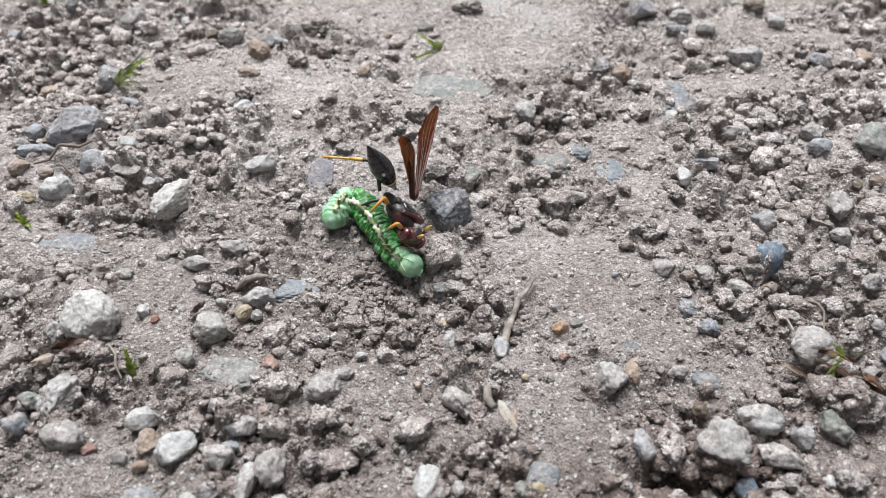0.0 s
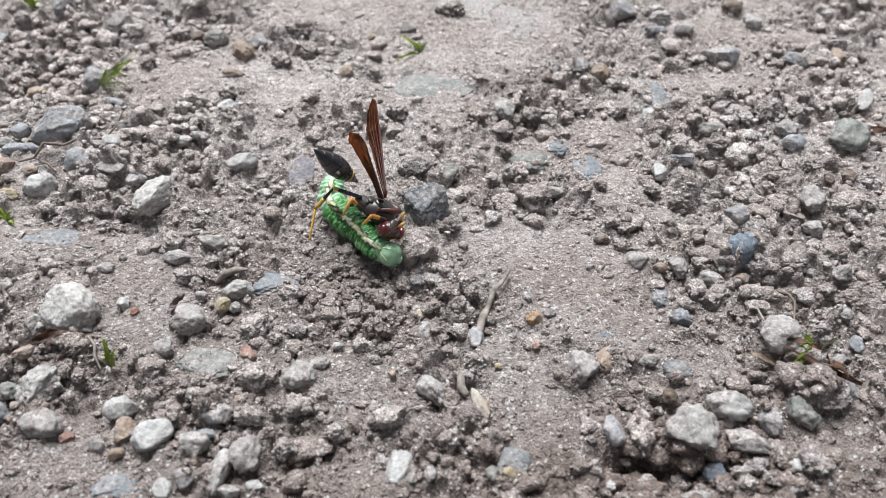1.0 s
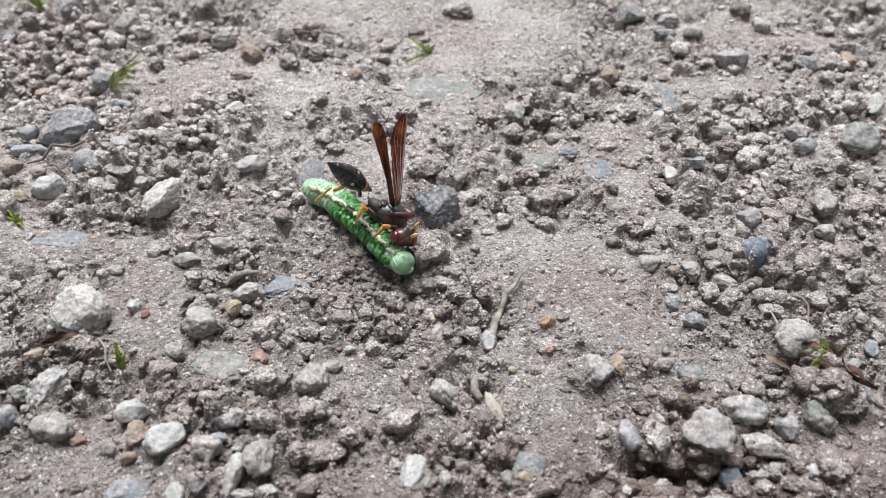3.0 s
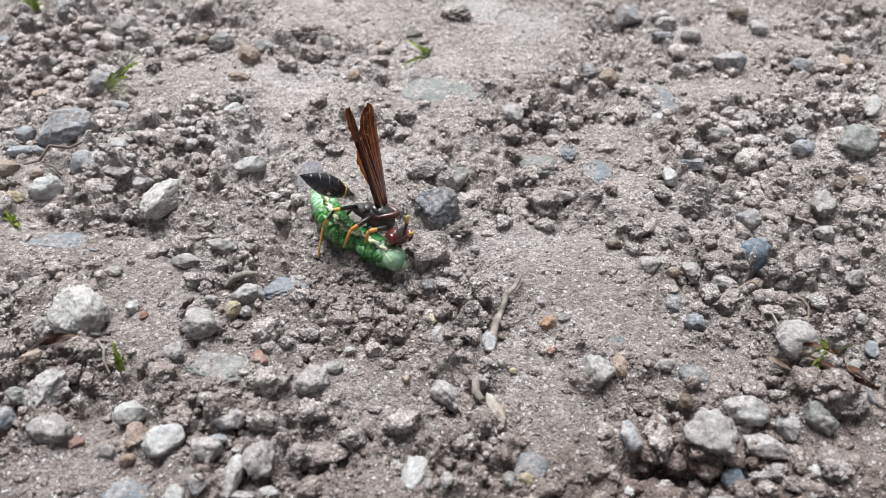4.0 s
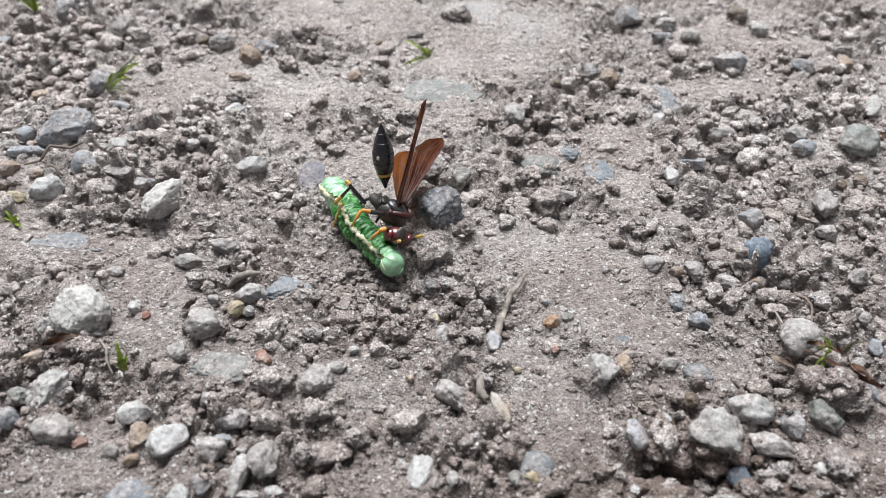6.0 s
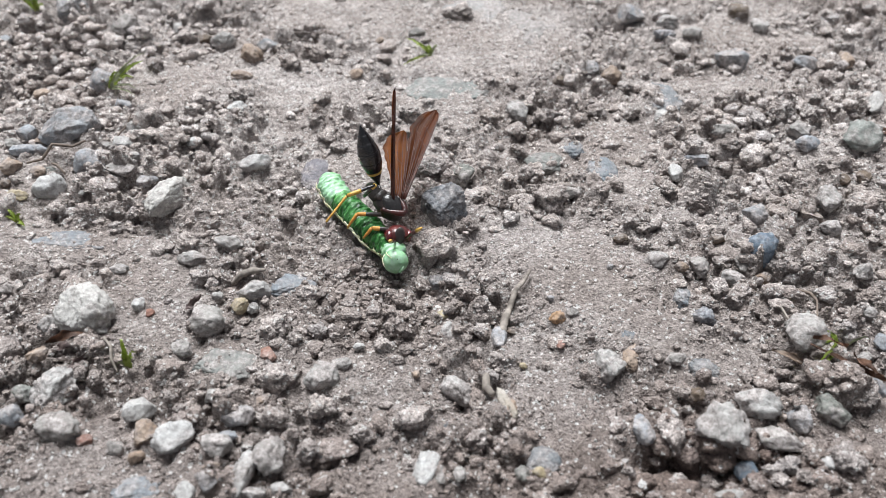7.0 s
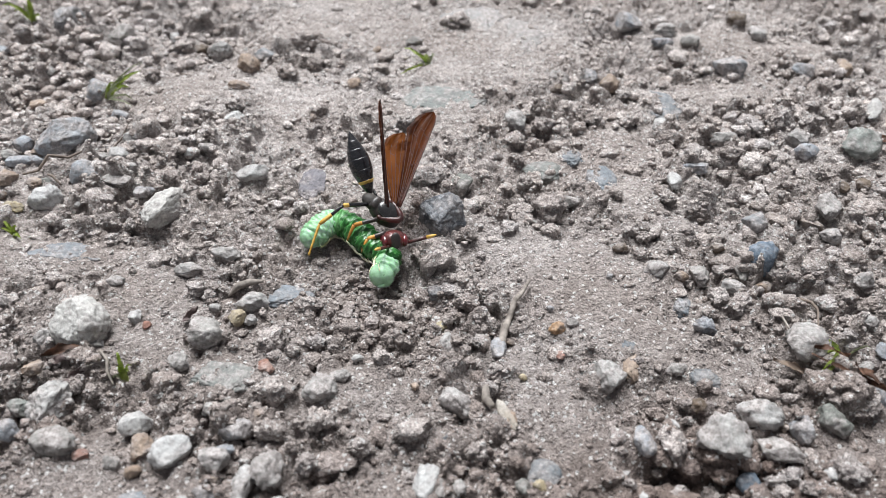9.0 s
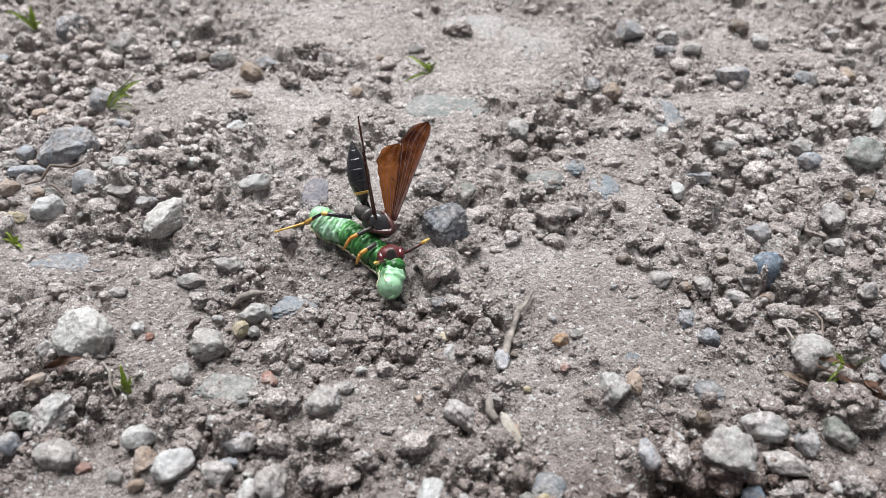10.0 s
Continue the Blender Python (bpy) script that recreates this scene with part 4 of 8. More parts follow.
def build_stone(kind, x, y, a, b, c, turn):
    """A pebble or clod at x, y with half axes a, b, c, in millimetres, turned about the upright."""
    seed = len(stones_made) * 7 + 3
    # most far clods go paler, as part of the light painted further off
    if kind == "clod" and y > 138 and seed % 3:
        kind = "dry"
    level = 5 if max(a, b) > 4.2 else 4
    if kind in ("clod", "dry"):
        v, f = rough_ball(level, seed, 0.70, 5, 0.24, 0.55, 0.6)
    elif kind == "dark":
        v, f = rough_ball(level, seed, 0.34, 12, 0.24, 0.6)
    elif kind == "slab":
        v, f = rough_ball(5, seed, 0.16, 0, 0.10, 0.3)
        for nx, ny, nz, d in ((-0.15, -0.45, 0.88, 0.52), (-0.97, -0.2, 0.1, 0.68), (0.72, -0.55, 0.42, 0.62), (0.9, 0.4, 0.1, 0.72),
                              (0.0, 0.95, 0.3, 0.66), (-0.55, -0.83, 0.05, 0.60), (-0.6, 0.5, 0.62, 0.66)):
            n = np.array((nx, ny, nz)) / math.hypot(nx, ny, nz)
            v = v - np.clip(v @ n - d, 0, None)[:, None] * n * 0.9
        v = v * (1 + 0.16 * (layered(v * 6 + 7, 4, 77, 0.75) - 0.5) * 2)[:, None]
    elif kind == "white":
        v, f = rough_ball(level, seed, 0.20, 4, 0.10, 0.15)
    elif kind == "blue":
        v, f = rough_ball(level, seed, 0.16, 6, 0.12, 0.2)
    elif kind in ("quartz", "slate"):
        v, f = rough_ball(level, seed, 0.22, 12, 0.09)
    else:
        v, f = rough_ball(level, seed, 0.32, 9, 0.15, 0.3)
    v = v / np.abs(v).max(axis=0)
    v = v * (a * MM, b * MM, c * MM)
    name = "soil_clod" if kind in ("clod", "dry") else "pebble"
    ob = new(name, mesh_of(name, v, f, STONES[kind]))
    ob.matrix_basis = pose(x * MM, y * MM, base_height([x * MM], [y * MM])[0] + (0.34 if name == "soil_clod" else 0.42) * c * MM, 0, 0, turn)
    stones_made.append(ob)
    size = "large " if max(a, b) > 3.4 and kind not in ("white", "slab", "blue", "shard") else "small " if max(a, b) < 1.3 and kind not in ("orange", "red") else ""
    return tagged(ob, size + LABELS[kind], "clod" if name == "soil_clod" else "pebble",
                  "soil clods on the ground" if name == "soil_clod" else "pebbles on the ground")


def flat_stone(kind, x, y, a, b):
    """A stone trodden into the soil: its flat top lies just proud of it."""
    seed = len(stones_made) * 7 + 3
    v, f = rough_ball(5, seed, 0.34, 5, 0.10, 0.3)
    v = v / np.abs(v).max(axis=0)
    v[:, 2] = np.sign(v[:, 2]) * np.abs(v[:, 2]) ** 0.55
    v = v * (a * MM, b * MM, 1.3 * MM)
    ob = new("flat_stone", mesh_of("flat_stone", v, f, FLAT[kind]))
    zs = base_height([(x + dx * a * 0.6) * MM for dx in (-1, 0, 1)] * 3, [(y + dy * b * 0.6) * MM for dy in (-1, -1, -1, 0, 0, 0, 1, 1, 1)])
    ob.matrix_basis = pose(x * MM, y * MM, float(np.mean(zs)) - (1.12 if kind in ("slate", "purple") else 1.05) * MM)
    stones_made.append(ob)
    return tagged(ob, "flat " + {"green": "greenish-grey", "slate": "blue-grey", "pale": "pale grey", "purple": "purplish-grey"}[kind]
                  + " stone trodden level into the soil", "stone", "flat stones in the soil")


for note in STONE_PLAN:
    build_stone(*note)

flat_stone("purple", -12.5, 130.6, 3.0, 5.2)
flat_stone("green", -22.2, 83.8, 6.31, 3.65)
flat_stone("green", 31.9, 133.0, 4.20, 2.95)
flat_stone("slate", 38.0, 137.3, 2.37, 2.52)
flat_stone("slate", 42.9, 130.5, 3.06, 4.75)
flat_stone("slate", 39.7, 88.0, 1.92, 2.58)
flat_stone("slate", 50.5, 97.5, 1.94, 2.79)
flat_stone("slate", 24.4, 66.9, 2.89, 2.34)
flat_stone("slate", 14.0, 73.4, 3.17, 1.34)
flat_stone("slate", -29.6, 63.3, 3.37, 2.51)
flat_stone("pale", 22.3, 194.7, 10.69, 9.47)
flat_stone("green", 13.0, 158.0, 10.48, 6.92)
flat_stone("pale", 33.4, 190.3, 8.42, 10.74)
flat_stone("slate", 60.3, 155.8, 4.30, 5.93)
flat_stone("slate", -15.1, 100.7, 5.58, 2.90)
flat_stone("slate", 50.2, 82.1, 2.53, 2.26)
flat_stone("slate", -53.5, 111.2, 7.83, 2.69)


# ---------------- plants and litter ----------------
def leaf_material(name, dark, light, rough=0.5):
    m, N, L, bsdf = shader(name)
    vec, rnd = own_vector(N, L)
    col = steps_node(N, L, noise_node(N, L, vec, 500, 3), (0.35, dark), (0.65, light))
    L.new(col, bsdf.inputs["Base Color"])
    bsdf.inputs["Roughness"].default_value = rough
    bump_node(N, L, noise_node(N, L, vec, 1500, 3), 0.0001, bsdf, 0.5)
    return m


grass_green = leaf_material("grass_green", (0.30, 0.40, 0.06), (0.55, 0.66, 0.18))
grass_pale = leaf_material("grass_pale", (0.30, 0.33, 0.20), (0.50, 0.52, 0.36))
dry_brown = leaf_material("dry_leaf_brown", (0.07, 0.034, 0.022), (0.24, 0.13, 0.085), 0.6)
dry_tan = leaf_material("dry_leaf_tan", (0.16, 0.11, 0.085), (0.38, 0.30, 0.24), 0.6)
dry_purple = leaf_material("dry_leaf_purple", (0.07, 0.045, 0.045), (0.26, 0.20, 0.19), 0.6)
root_tan = leaf_material("root_tan", (0.14, 0.12, 0.105), (0.36, 0.32, 0.285), 0.85)
root_dark = leaf_material("root_dark", (0.10, 0.075, 0.06), (0.22, 0.175, 0.145), 0.75)
seed_white = leaf_material("seed_white", (0.55, 0.52, 0.45), (0.75, 0.72, 0.66))


def on_soil(x, y, up=0.0):
    return (x, y, height([x * MM], [y * MM])[0] / MM + up)


def blade(pts, width, mat, parent):
    """A grass blade: a thin keeled strip that follows points, in millimetres."""
    bm = bmesh.new()
    rows, n = [], 9
    for k in range(n + 1):
        u = k / n * (len(pts) - 1)
        i = min(int(u), len(pts) - 2)
        p = Vector(pts[i]).lerp(Vector(pts[i + 1]), u - i)
        d = (Vector(pts[i + 1]) - Vector(pts[i])).normalized()
        s = d.cross(Vector((0.2, -0.5, 0.8))).normalized() * width * (1 - (k / n) ** 2.2) * 0.34 + d * 1e-3
        keel = d.cross(s).normalized() * width * 0.08
        rows.append([bm.verts.new((p - s) * MM), bm.verts.new((p + keel) * MM), bm.verts.new((p + s) * MM)])
    for a, b in zip(rows, rows[1:]):
        for j in (0, 1):
            bm.faces.new((a[j], a[j + 1], b[j + 1], b[j]))
    bmesh.ops.solidify(bm, geom=bm.faces[:], thickness=0.07 * MM)
    return part("blade", bm, mat, parent)


def grass(x, y, label, *blades):
    """A sprig at x, y; each blade: lean x, lean y, rise, droop of its tip, width, pale or green."""
    root = tagged(new("grass_sprig"), label, "grass", "grass sprigs in the soil")
    gx, gy, gz = on_soil(x, y, 0.3)
    root.location = (gx * MM, gy * MM, gz * MM)
    for lx, ly, rise, droop, width, pale in blades:
        blade([(0, 0, 0), (lx * 0.35, ly * 0.35, rise * 0.7), (lx * 0.72, ly * 0.72, rise), (lx, ly, rise - droop)], width,
              grass_pale if pale else grass_green, root)
    return root


def rod(name, label, category, mat, pts, radii, group=""):
    """A twig or rootlet that lies on the soil; its origin is at its first point."""
    x0, y0, z0 = on_soil(*pts[0][:2])
    out = []
    for p in pts:
        x, y, z = on_soil(p[0], p[1], p[2])
        out.append((x - x0, y - y0, z - z0))
    fine, rr = [], []
    for k in range(len(out) - 1):
        for j in range(4):
            u = j / 4
            fine.append(Vector(out[k]).lerp(Vector(out[k + 1]), u) + Vector((0, 0, 1)) * 0)
            rr.append((radii[k] * (1 - u) + radii[k + 1] * u) * (1 + 0.12 * math.sin(3.1 * (k * 4 + j))))
    fine.append(Vector(out[-1]))
    rr.append(radii[-1])
    me = bpy.data.meshes.new(name)
    bm = tube(fine, rr, 8)
    bm.normal_update()
    bm.to_mesh(me)
    bm.free()
    for p in me.polygons:
        p.use_smooth = True
    me.materials.append(mat)
    ob = new(name, me)
    ob.location = (x0 * MM, y0 * MM, z0 * MM)
    return tagged(ob, label, category, group)


def dry_leaf(name, label, mat, x, y, length, width, turn, curl, lift=0.5, roll=0.0):
    """A curled scrap of dead leaf with a thickness and a midrib."""
    bm = bmesh.new()
    nu, nv, grid = 12, 6, []
    for i in range(nu + 1):
        u = i / nu
        w = width * 0.5 * math.sin(math.pi * (0.06 + 0.9 * u)) ** 0.8 * (0.8 + 0.35 * math.sin(7.3 * u + x) * math.sin(17 * u + y))
        row = []
        for j in range(nv + 1):
            v = j / nv * 2 - 1
            a = v * curl
            row.append(bm.verts.new(((u - 0.5) * length * MM, w * math.sin(a) / max(curl, 0.1) * MM + 0.12 * MM * math.sin(9 * u + 4 * v),
                                     (w * (1 - math.cos(a)) + 0.5 * math.sin(2.2 * u) * (1 - abs(v)) + 0.5 * math.sin(6 * u + v + x)) * MM)))
        grid.append(row)
    for a, b in zip(grid, grid[1:]):
        for j in range(nv):
            bm.faces.new((a[j], a[j + 1], b[j + 1], b[j]))
    bmesh.ops.solidify(bm, geom=bm.faces[:], thickness=0.1 * MM)
    me = bpy.data.meshes.new(name)
    bm.to_mesh(me)
    bm.free()
    for p in me.polygons:
        p.use_smooth = True
    me.materials.append(mat)
    ob = new(name, me)
    gx, gy, gz = on_soil(x, y, lift)
    ob.matrix_basis = pose(gx * MM, gy * MM, gz * MM, roll, 0, turn)
    return tagged(ob, label, "dead leaf", "dead leaf scraps")


grass(-59.5, 158.3, "sprig of pale green grass beside a pebble",
      (6.8, 5.7, 3.6, 0.0, 1.7, 0), (4.6, 4.5, 3.4, 0.5, 1.6, 1), (5.2, 1.6, 2.6, 0.8, 1.7, 0), (3.4, 0.4, 2.6, 0.6, 1.4, 1), (6.6, -1.6, 1.8, 1.2, 1.0, 1), (2.1, 1.4, 3.4, 0.2, 1.2, 0), (7.2, 8.0, 4.6, 0.2, 0.7, 1), (7.0, -4.4, 1.4, 0.6, 0.8, 1))
grass(9.9, 174.3, "pale green seedling flat on trodden soil",
      (-5.9, 6.0, 1.4, 0.6, 1.3, 0), (-3.4, 2.0, 1.8, 0.6, 1.4, 0), (-6.5, -5.9, 0.9, 0.4, 1.0, 0), (-3.8, -3.1, 0.9, 0.3, 0.7, 1), (1.6, 2.4, 1.4, 0.4, 1.2, 1), (-0.8, 1.9, 1.6, 0.3, 1.6, 0))
grass(-35.4, 83.0, "small bright green sprig in a hollow of the soil",
      (-0.2, 1.5, 5.2, 0.2, 0.9, 0), (0.5, 0.5, 4.6, 0.2, 0.9, 0), (-0.2, -0.1, 3.6, 0.3, 1.1, 0), (1.3, -0.3, 3.0, 0.3, 1.3, 0), (-0.1, -0.5, 2.6, 0.3, 1.2, 0), (-1.1, -0.8, 2.2, 0.3, 0.9, 1), (1.5, 0.5, 3.4, 0.3, 0.7, 0))
grass(-63.9, 115.9, "small bright green sprig at the edge of crumbly soil",
      (-1.9, 1.6, 1.8, 0.3, 1.2, 0), (2.1, -1.8, 0.8, 0.3, 1.4, 0), (0.9, 0.3, 1.6, 0.3, 1.2, 0), (-2.1, 0.2, 1.2, 0.3, 1.0, 0))
grass(-89.1, 196.9, "small bright green sprig among soil crumbs",
      (0.4, 1.0, 5.6, 0.2, 1.6, 0), (1.2, 0.4, 4.6, 0.2, 1.5, 0), (-6.8, 0.6, 4.6, 0.8, 1.5, 0), (-4.0, 0.2, 3.2, 0.5, 1.6, 0), (2.4, -0.6, 2.0, 0.4, 1.6, 0), (-0.8, -1.2, 1.8, 0.4, 1.4, 0), (-2.2, 1.2, 4.2, 0.3, 1.0, 1))
grass(72.9, 86.6, "sprig of grass with a curved pale blade among dead leaf scraps",
      (-4.9, -0.3, 5.4, 0.2, 1.4, 0), (-4.6, -2.0, 5.0, 0.2, 1.6, 0), (-8.2, -8.0, 5.2, 2.0, 1.3, 0), (-7.4, -6.1, 5.4, 1.2, 1.0, 0), (2.9, -1.0, 4.8, 0.4, 0.6, 1), (-3.5, -2.4, 4.4, 0.2, 1.7, 0), (-7.3, -2.4, 4.4, 0.4, 0.5, 1))
rod("twig", "pale tan twig lying on crumbly soil", "twig", root_tan, [(25.9, 101.8, 1.3), (24.3, 98.9, 1.4), (22.9, 96.2, 1.4), (21.7, 93.6, 1.4), (20.8, 91.0, 1.3), (20.2, 88.6, 1.0)],
    [0.22, 0.36, 0.44, 0.52, 0.62, 0.66])
rod("twig", "short forked tan twig stuck in the soil", "twig", root_tan, [(17.8, 82.0, 1.2), (17.3, 80.4, 1.2), (17.3, 78.9, 1.2), (18.1, 77.3, 1.2)],
    [0.25, 0.55, 0.70, 0.45])
rod("rootlet", "thin dark rootlet across the pebbles", "rootlet", root_dark, [(-67.0, 130.6, 1.8), (-64.8, 132.4, 1.8), (-62.6, 133.8, 1.8), (-59.8, 135.3, 1.8), (-57.5, 136.6, 1.8)],
    [0.20, 0.28, 0.30, 0.28, 0.20], "rootlets on the soil")
rod("rootlet", "short dark rootlet beside a pebble", "rootlet", root_dark, [(-62.3, 130.6, 1.0), (-60.9, 129.5, 1.0), (-59.4, 128.5, 1.0)],
    [0.20, 0.25, 0.20], "rootlets on the soil")
rod("rootlet", "thin pale rootlet bent over crumbly soil", "rootlet", root_tan, [(63.9, 94.8, 1.2), (64.6, 92.4, 1.2), (65.1, 90.2, 1.2), (66.3, 89.1, 1.2), (68.3, 88.3, 1.2)],
    [0.15, 0.20, 0.18, 0.15, 0.10], "rootlets on the soil")
rod("rootlet", "thin dark rootlet on crumbly soil", "rootlet", root_dark, [(70.3, 99.3, 1.2), (72.5, 98.5, 1.2), (72.4, 96.1, 1.2), (71.4, 93.0, 1.2), (70.4, 89.7, 1.2)],
    [0.35, 0.28, 0.20, 0.16, 0.14], "rootlets on the soil")
rod("rootlet", "fine pale rootlet hanging beside a leaf scrap", "rootlet", root_tan, [(-40.1, 87.6, 1.0), (-38.8, 86.3, 1.0), (-38.5, 84.6, 1.0), (-37.5, 83.1, 1.0)],
    [0.20, 0.25, 0.22, 0.12], "rootlets on the soil")
rod("rootlet", "fine dark rootlet on trodden soil", "rootlet", root_dark, [(-49.4, 172.2, 0.5), (-47.0, 170.7, 0.5), (-44.0, 169.5, 0.5)],
    [0.12, 0.18, 0.10], "rootlets on the soil")
rod("rootlet", "fine dark rootlet among soil crumbs", "rootlet", root_dark, [(-81.5, 167.7, 0.8), (-81.4, 170.1, 0.8), (-81.8, 173.7, 0.8)],
    [0.12, 0.18, 0.10], "rootlets on the soil")
rod("rootlet", "fine pale rootlet among soil crumbs", "rootlet", root_tan, [(-68.0, 157.0, 0.8), (-65.8, 153.9, 0.8), (-63.3, 149.6, 0.8)],
    [0.15, 0.25, 0.20], "rootlets on the soil")
rod("rootlet", "long thin pale rootlet on the soil", "rootlet", root_tan, [(-85.4, 181.4, 0.9), (-81.1, 184.1, 0.9), (-77.6, 185.8, 0.9), (-72.9, 183.6, 0.9)],
    [0.15, 0.20, 0.20, 0.12], "rootlets on the soil")
rod("wood_chip", "flat tan splinter on crumbly soil", "wood chip", root_tan, [(-23.6, 100.9, 1.0), (-21.8, 101.4, 1.0), (-19.8, 101.8, 1.0), (-17.8, 101.6, 1.0)],
    [0.25, 0.60, 0.60, 0.20])
rod("seed", "tiny white seed on dark soil", "seed", seed_white, [(7.9, 98.1, 0.3), (7.9, 97.5, 0.3), (7.9, 96.9, 0.3)],
    [0.15, 0.30, 0.15])
rod("rootlet", "fine dark rootlet across small pebbles", "rootlet", root_dark, [(-54.2, 140.4, 1.6), (-53.4, 142.4, 1.6), (-52.2, 144.0, 1.6), (-51.1, 145.6, 1.6)],
    [0.15, 0.20, 0.20, 0.12], "rootlets on the soil")
dry_leaf("dead_leaf", "long curled brown scrap of dead leaf", dry_brown, -45.4, 88.1, 7.2, 2.0, 16, 1.5, 2.8, 30)
dry_leaf("dead_leaf", "dull purplish scrap of dead leaf", dry_purple, -43.0, 83.2, 5.6, 2.0, 60, 1.5, 2.8, 25)
dry_leaf("dead_leaf", "dark dry leaf scrap under a pebble", dry_purple, -46.4, 87.3, 4.5, 1.6, -10, 1.2, 0.6, 0)
dry_leaf("dead_leaf", "long brown dead leaf folded beside grass", dry_brown, 70.7, 81.1, 11.5, 1.5, -38, 1.5, 3.4, 20)
dry_leaf("dead_leaf", "short rust-brown dead leaf scrap beside grass", dry_brown, 68.9, 84.4, 5.0, 1.3, -20, 1.4, 3.0, 15)
dry_leaf("dead_leaf", "narrow dead leaf scrap hooked over a stone", dry_brown, 72.3, 80.1, 4.5, 1.2, -70, 1.4, 3.0, 0)
dry_leaf("dead_leaf", "small tan dead leaf scrap beside a pebble", dry_tan, 63.6, 83.6, 6.0, 1.9, -32, 1.5, 2.2, 25)
dry_leaf("dead_leaf", "rust-brown dead leaf scrap on soil", dry_brown, 101.8, 140.9, 7.0, 3.0, 5, 1.0, 0.8, 10)
dry_leaf("dead_leaf", "small dark dry leaf scrap on the soil", dry_purple, -28.7, 95.6, 3.4, 1.6, 60, 1.2, 0.8, 30)

# ---------------- caterpillar ----------------
def skin_material(name, dark, mid, light, speck, rough=0.28, spots=0.18, rings=1.0, pale=(1.25, 1.12, 1.2)):
    dark, mid, light, speck = ((0.70 * r, 0.78 * g, 0.86 * u) for r, g, u in (dark, mid, light, speck))
    m, N, L, bsdf = shader(name)
    vec, rnd = own_vector(N, L)
    body = noise_node(N, L, vec, 520, 4, 0.6)
    col = steps_node(N, L, body, (0.38, dark), (0.5, mid), (0.62, light))
    v = N.new("ShaderNodeTexVoronoi")
    v.inputs["Scale"].default_value = 1500
    L.new(vec, v.inputs["Vector"])
    dot = steps_node(N, L, v.outputs["Distance"], (spots, (1, 1, 1)), (spots + 0.12, (0, 0, 0)))
    col = mix_node(N, L, math_node(N, L, "MULTIPLY", dot, 0.28), col, speck)
    tc, sep = N.new("ShaderNodeTexCoord"), N.new("ShaderNodeSeparateXYZ")
    L.new(tc.outputs["Object"], sep.inputs[0])
    wob = math_node(N, L, "ADD", math_node(N, L, "MULTIPLY", sep.outputs[0], 7600.0), math_node(N, L, "MULTIPLY", noise_node(N, L, vec, 420, 2), 5.0))
    bands = math_node(N, L, "ADD", math_node(N, L, "MULTIPLY", math_node(N, L, "SINE", wob), 0.5), 0.5)
    col = mix_node(N, L, 0.34 * rings, col, steps_node(N, L, bands, (0.0, (0.62, 0.66, 0.6)), (0.6, (1, 1, 1)), (1.0, (1.5, 1.35, 1.5))), "MULTIPLY")
    # the flanks and belly are paler than the back
    flank = steps_node(N, L, math_node(N, L, "ADD", math_node(N, L, "MULTIPLY", sep.outputs[1], 180.0), 0.5), (0.25, (1, 1, 1)), (0.72, (0, 0, 0)))
    col = mix_node(N, L, math_node(N, L, "MULTIPLY", flank, 0.7), col, mix_node(N, L, 1.0, col, pale, "MULTIPLY"))
    L.new(col, bsdf.inputs["Base Color"])
    bsdf.inputs["Roughness"].default_value = rough
    bsdf.inputs["Subsurface Weight"].default_value = 0.25
    bsdf.inputs["Subsurface Radius"].default_value = (0.4, 1.0, 0.25)
    bsdf.inputs["Subsurface Scale"].default_value = 0.0006
    bsdf.inputs["Coat Weight"].default_value = 0.2
    bsdf.inputs["Coat Roughness"].default_value = 0.2
    bsdf.inputs["Specular IOR Level"].default_value = 0.35
    bump_node(N, L, math_node(N, L, "ADD", math_node(N, L, "MULTIPLY", bands, 0.45 * rings), noise_node(N, L, vec, 1100, 3)), 0.00028, bsdf, 0.75)
    return m


skin_bright = skin_material("caterpillar_green", (0.030, 0.15, 0.025), (0.095, 0.31, 0.075), (0.22, 0.47, 0.17), (0.55, 0.75, 0.40))
skin_deep = skin_material("caterpillar_deep_green", (0.013, 0.080, 0.014), (0.038, 0.175, 0.032), (0.105, 0.31, 0.085), (0.36, 0.62, 0.25), pale=(2.2, 1.55, 1.7))
skin_pale = skin_material("caterpillar_pale_green", (0.30, 0.54, 0.25), (0.42, 0.67, 0.37), (0.58, 0.79, 0.53), (0.70, 0.82, 0.62), 0.35, 0.18, 0.5)
head_green = skin_material("caterpillar_head_green", (0.32, 0.54, 0.27), (0.40, 0.63, 0.35), (0.48, 0.70, 0.42), (0.55, 0.76, 0.50), 0.25, 0.05, 0.0)
cream = skin_material("caterpillar_cream", (0.92, 0.86, 0.48), (1.0, 0.92, 0.58), (1.0, 0.96, 0.68), (1.0, 0.98, 0.75), 0.45, 0.18, 0.0)

caterpillar = tagged(new("caterpillar"), "plump green caterpillar with a cream side line, gripped by a wasp", "caterpillar")


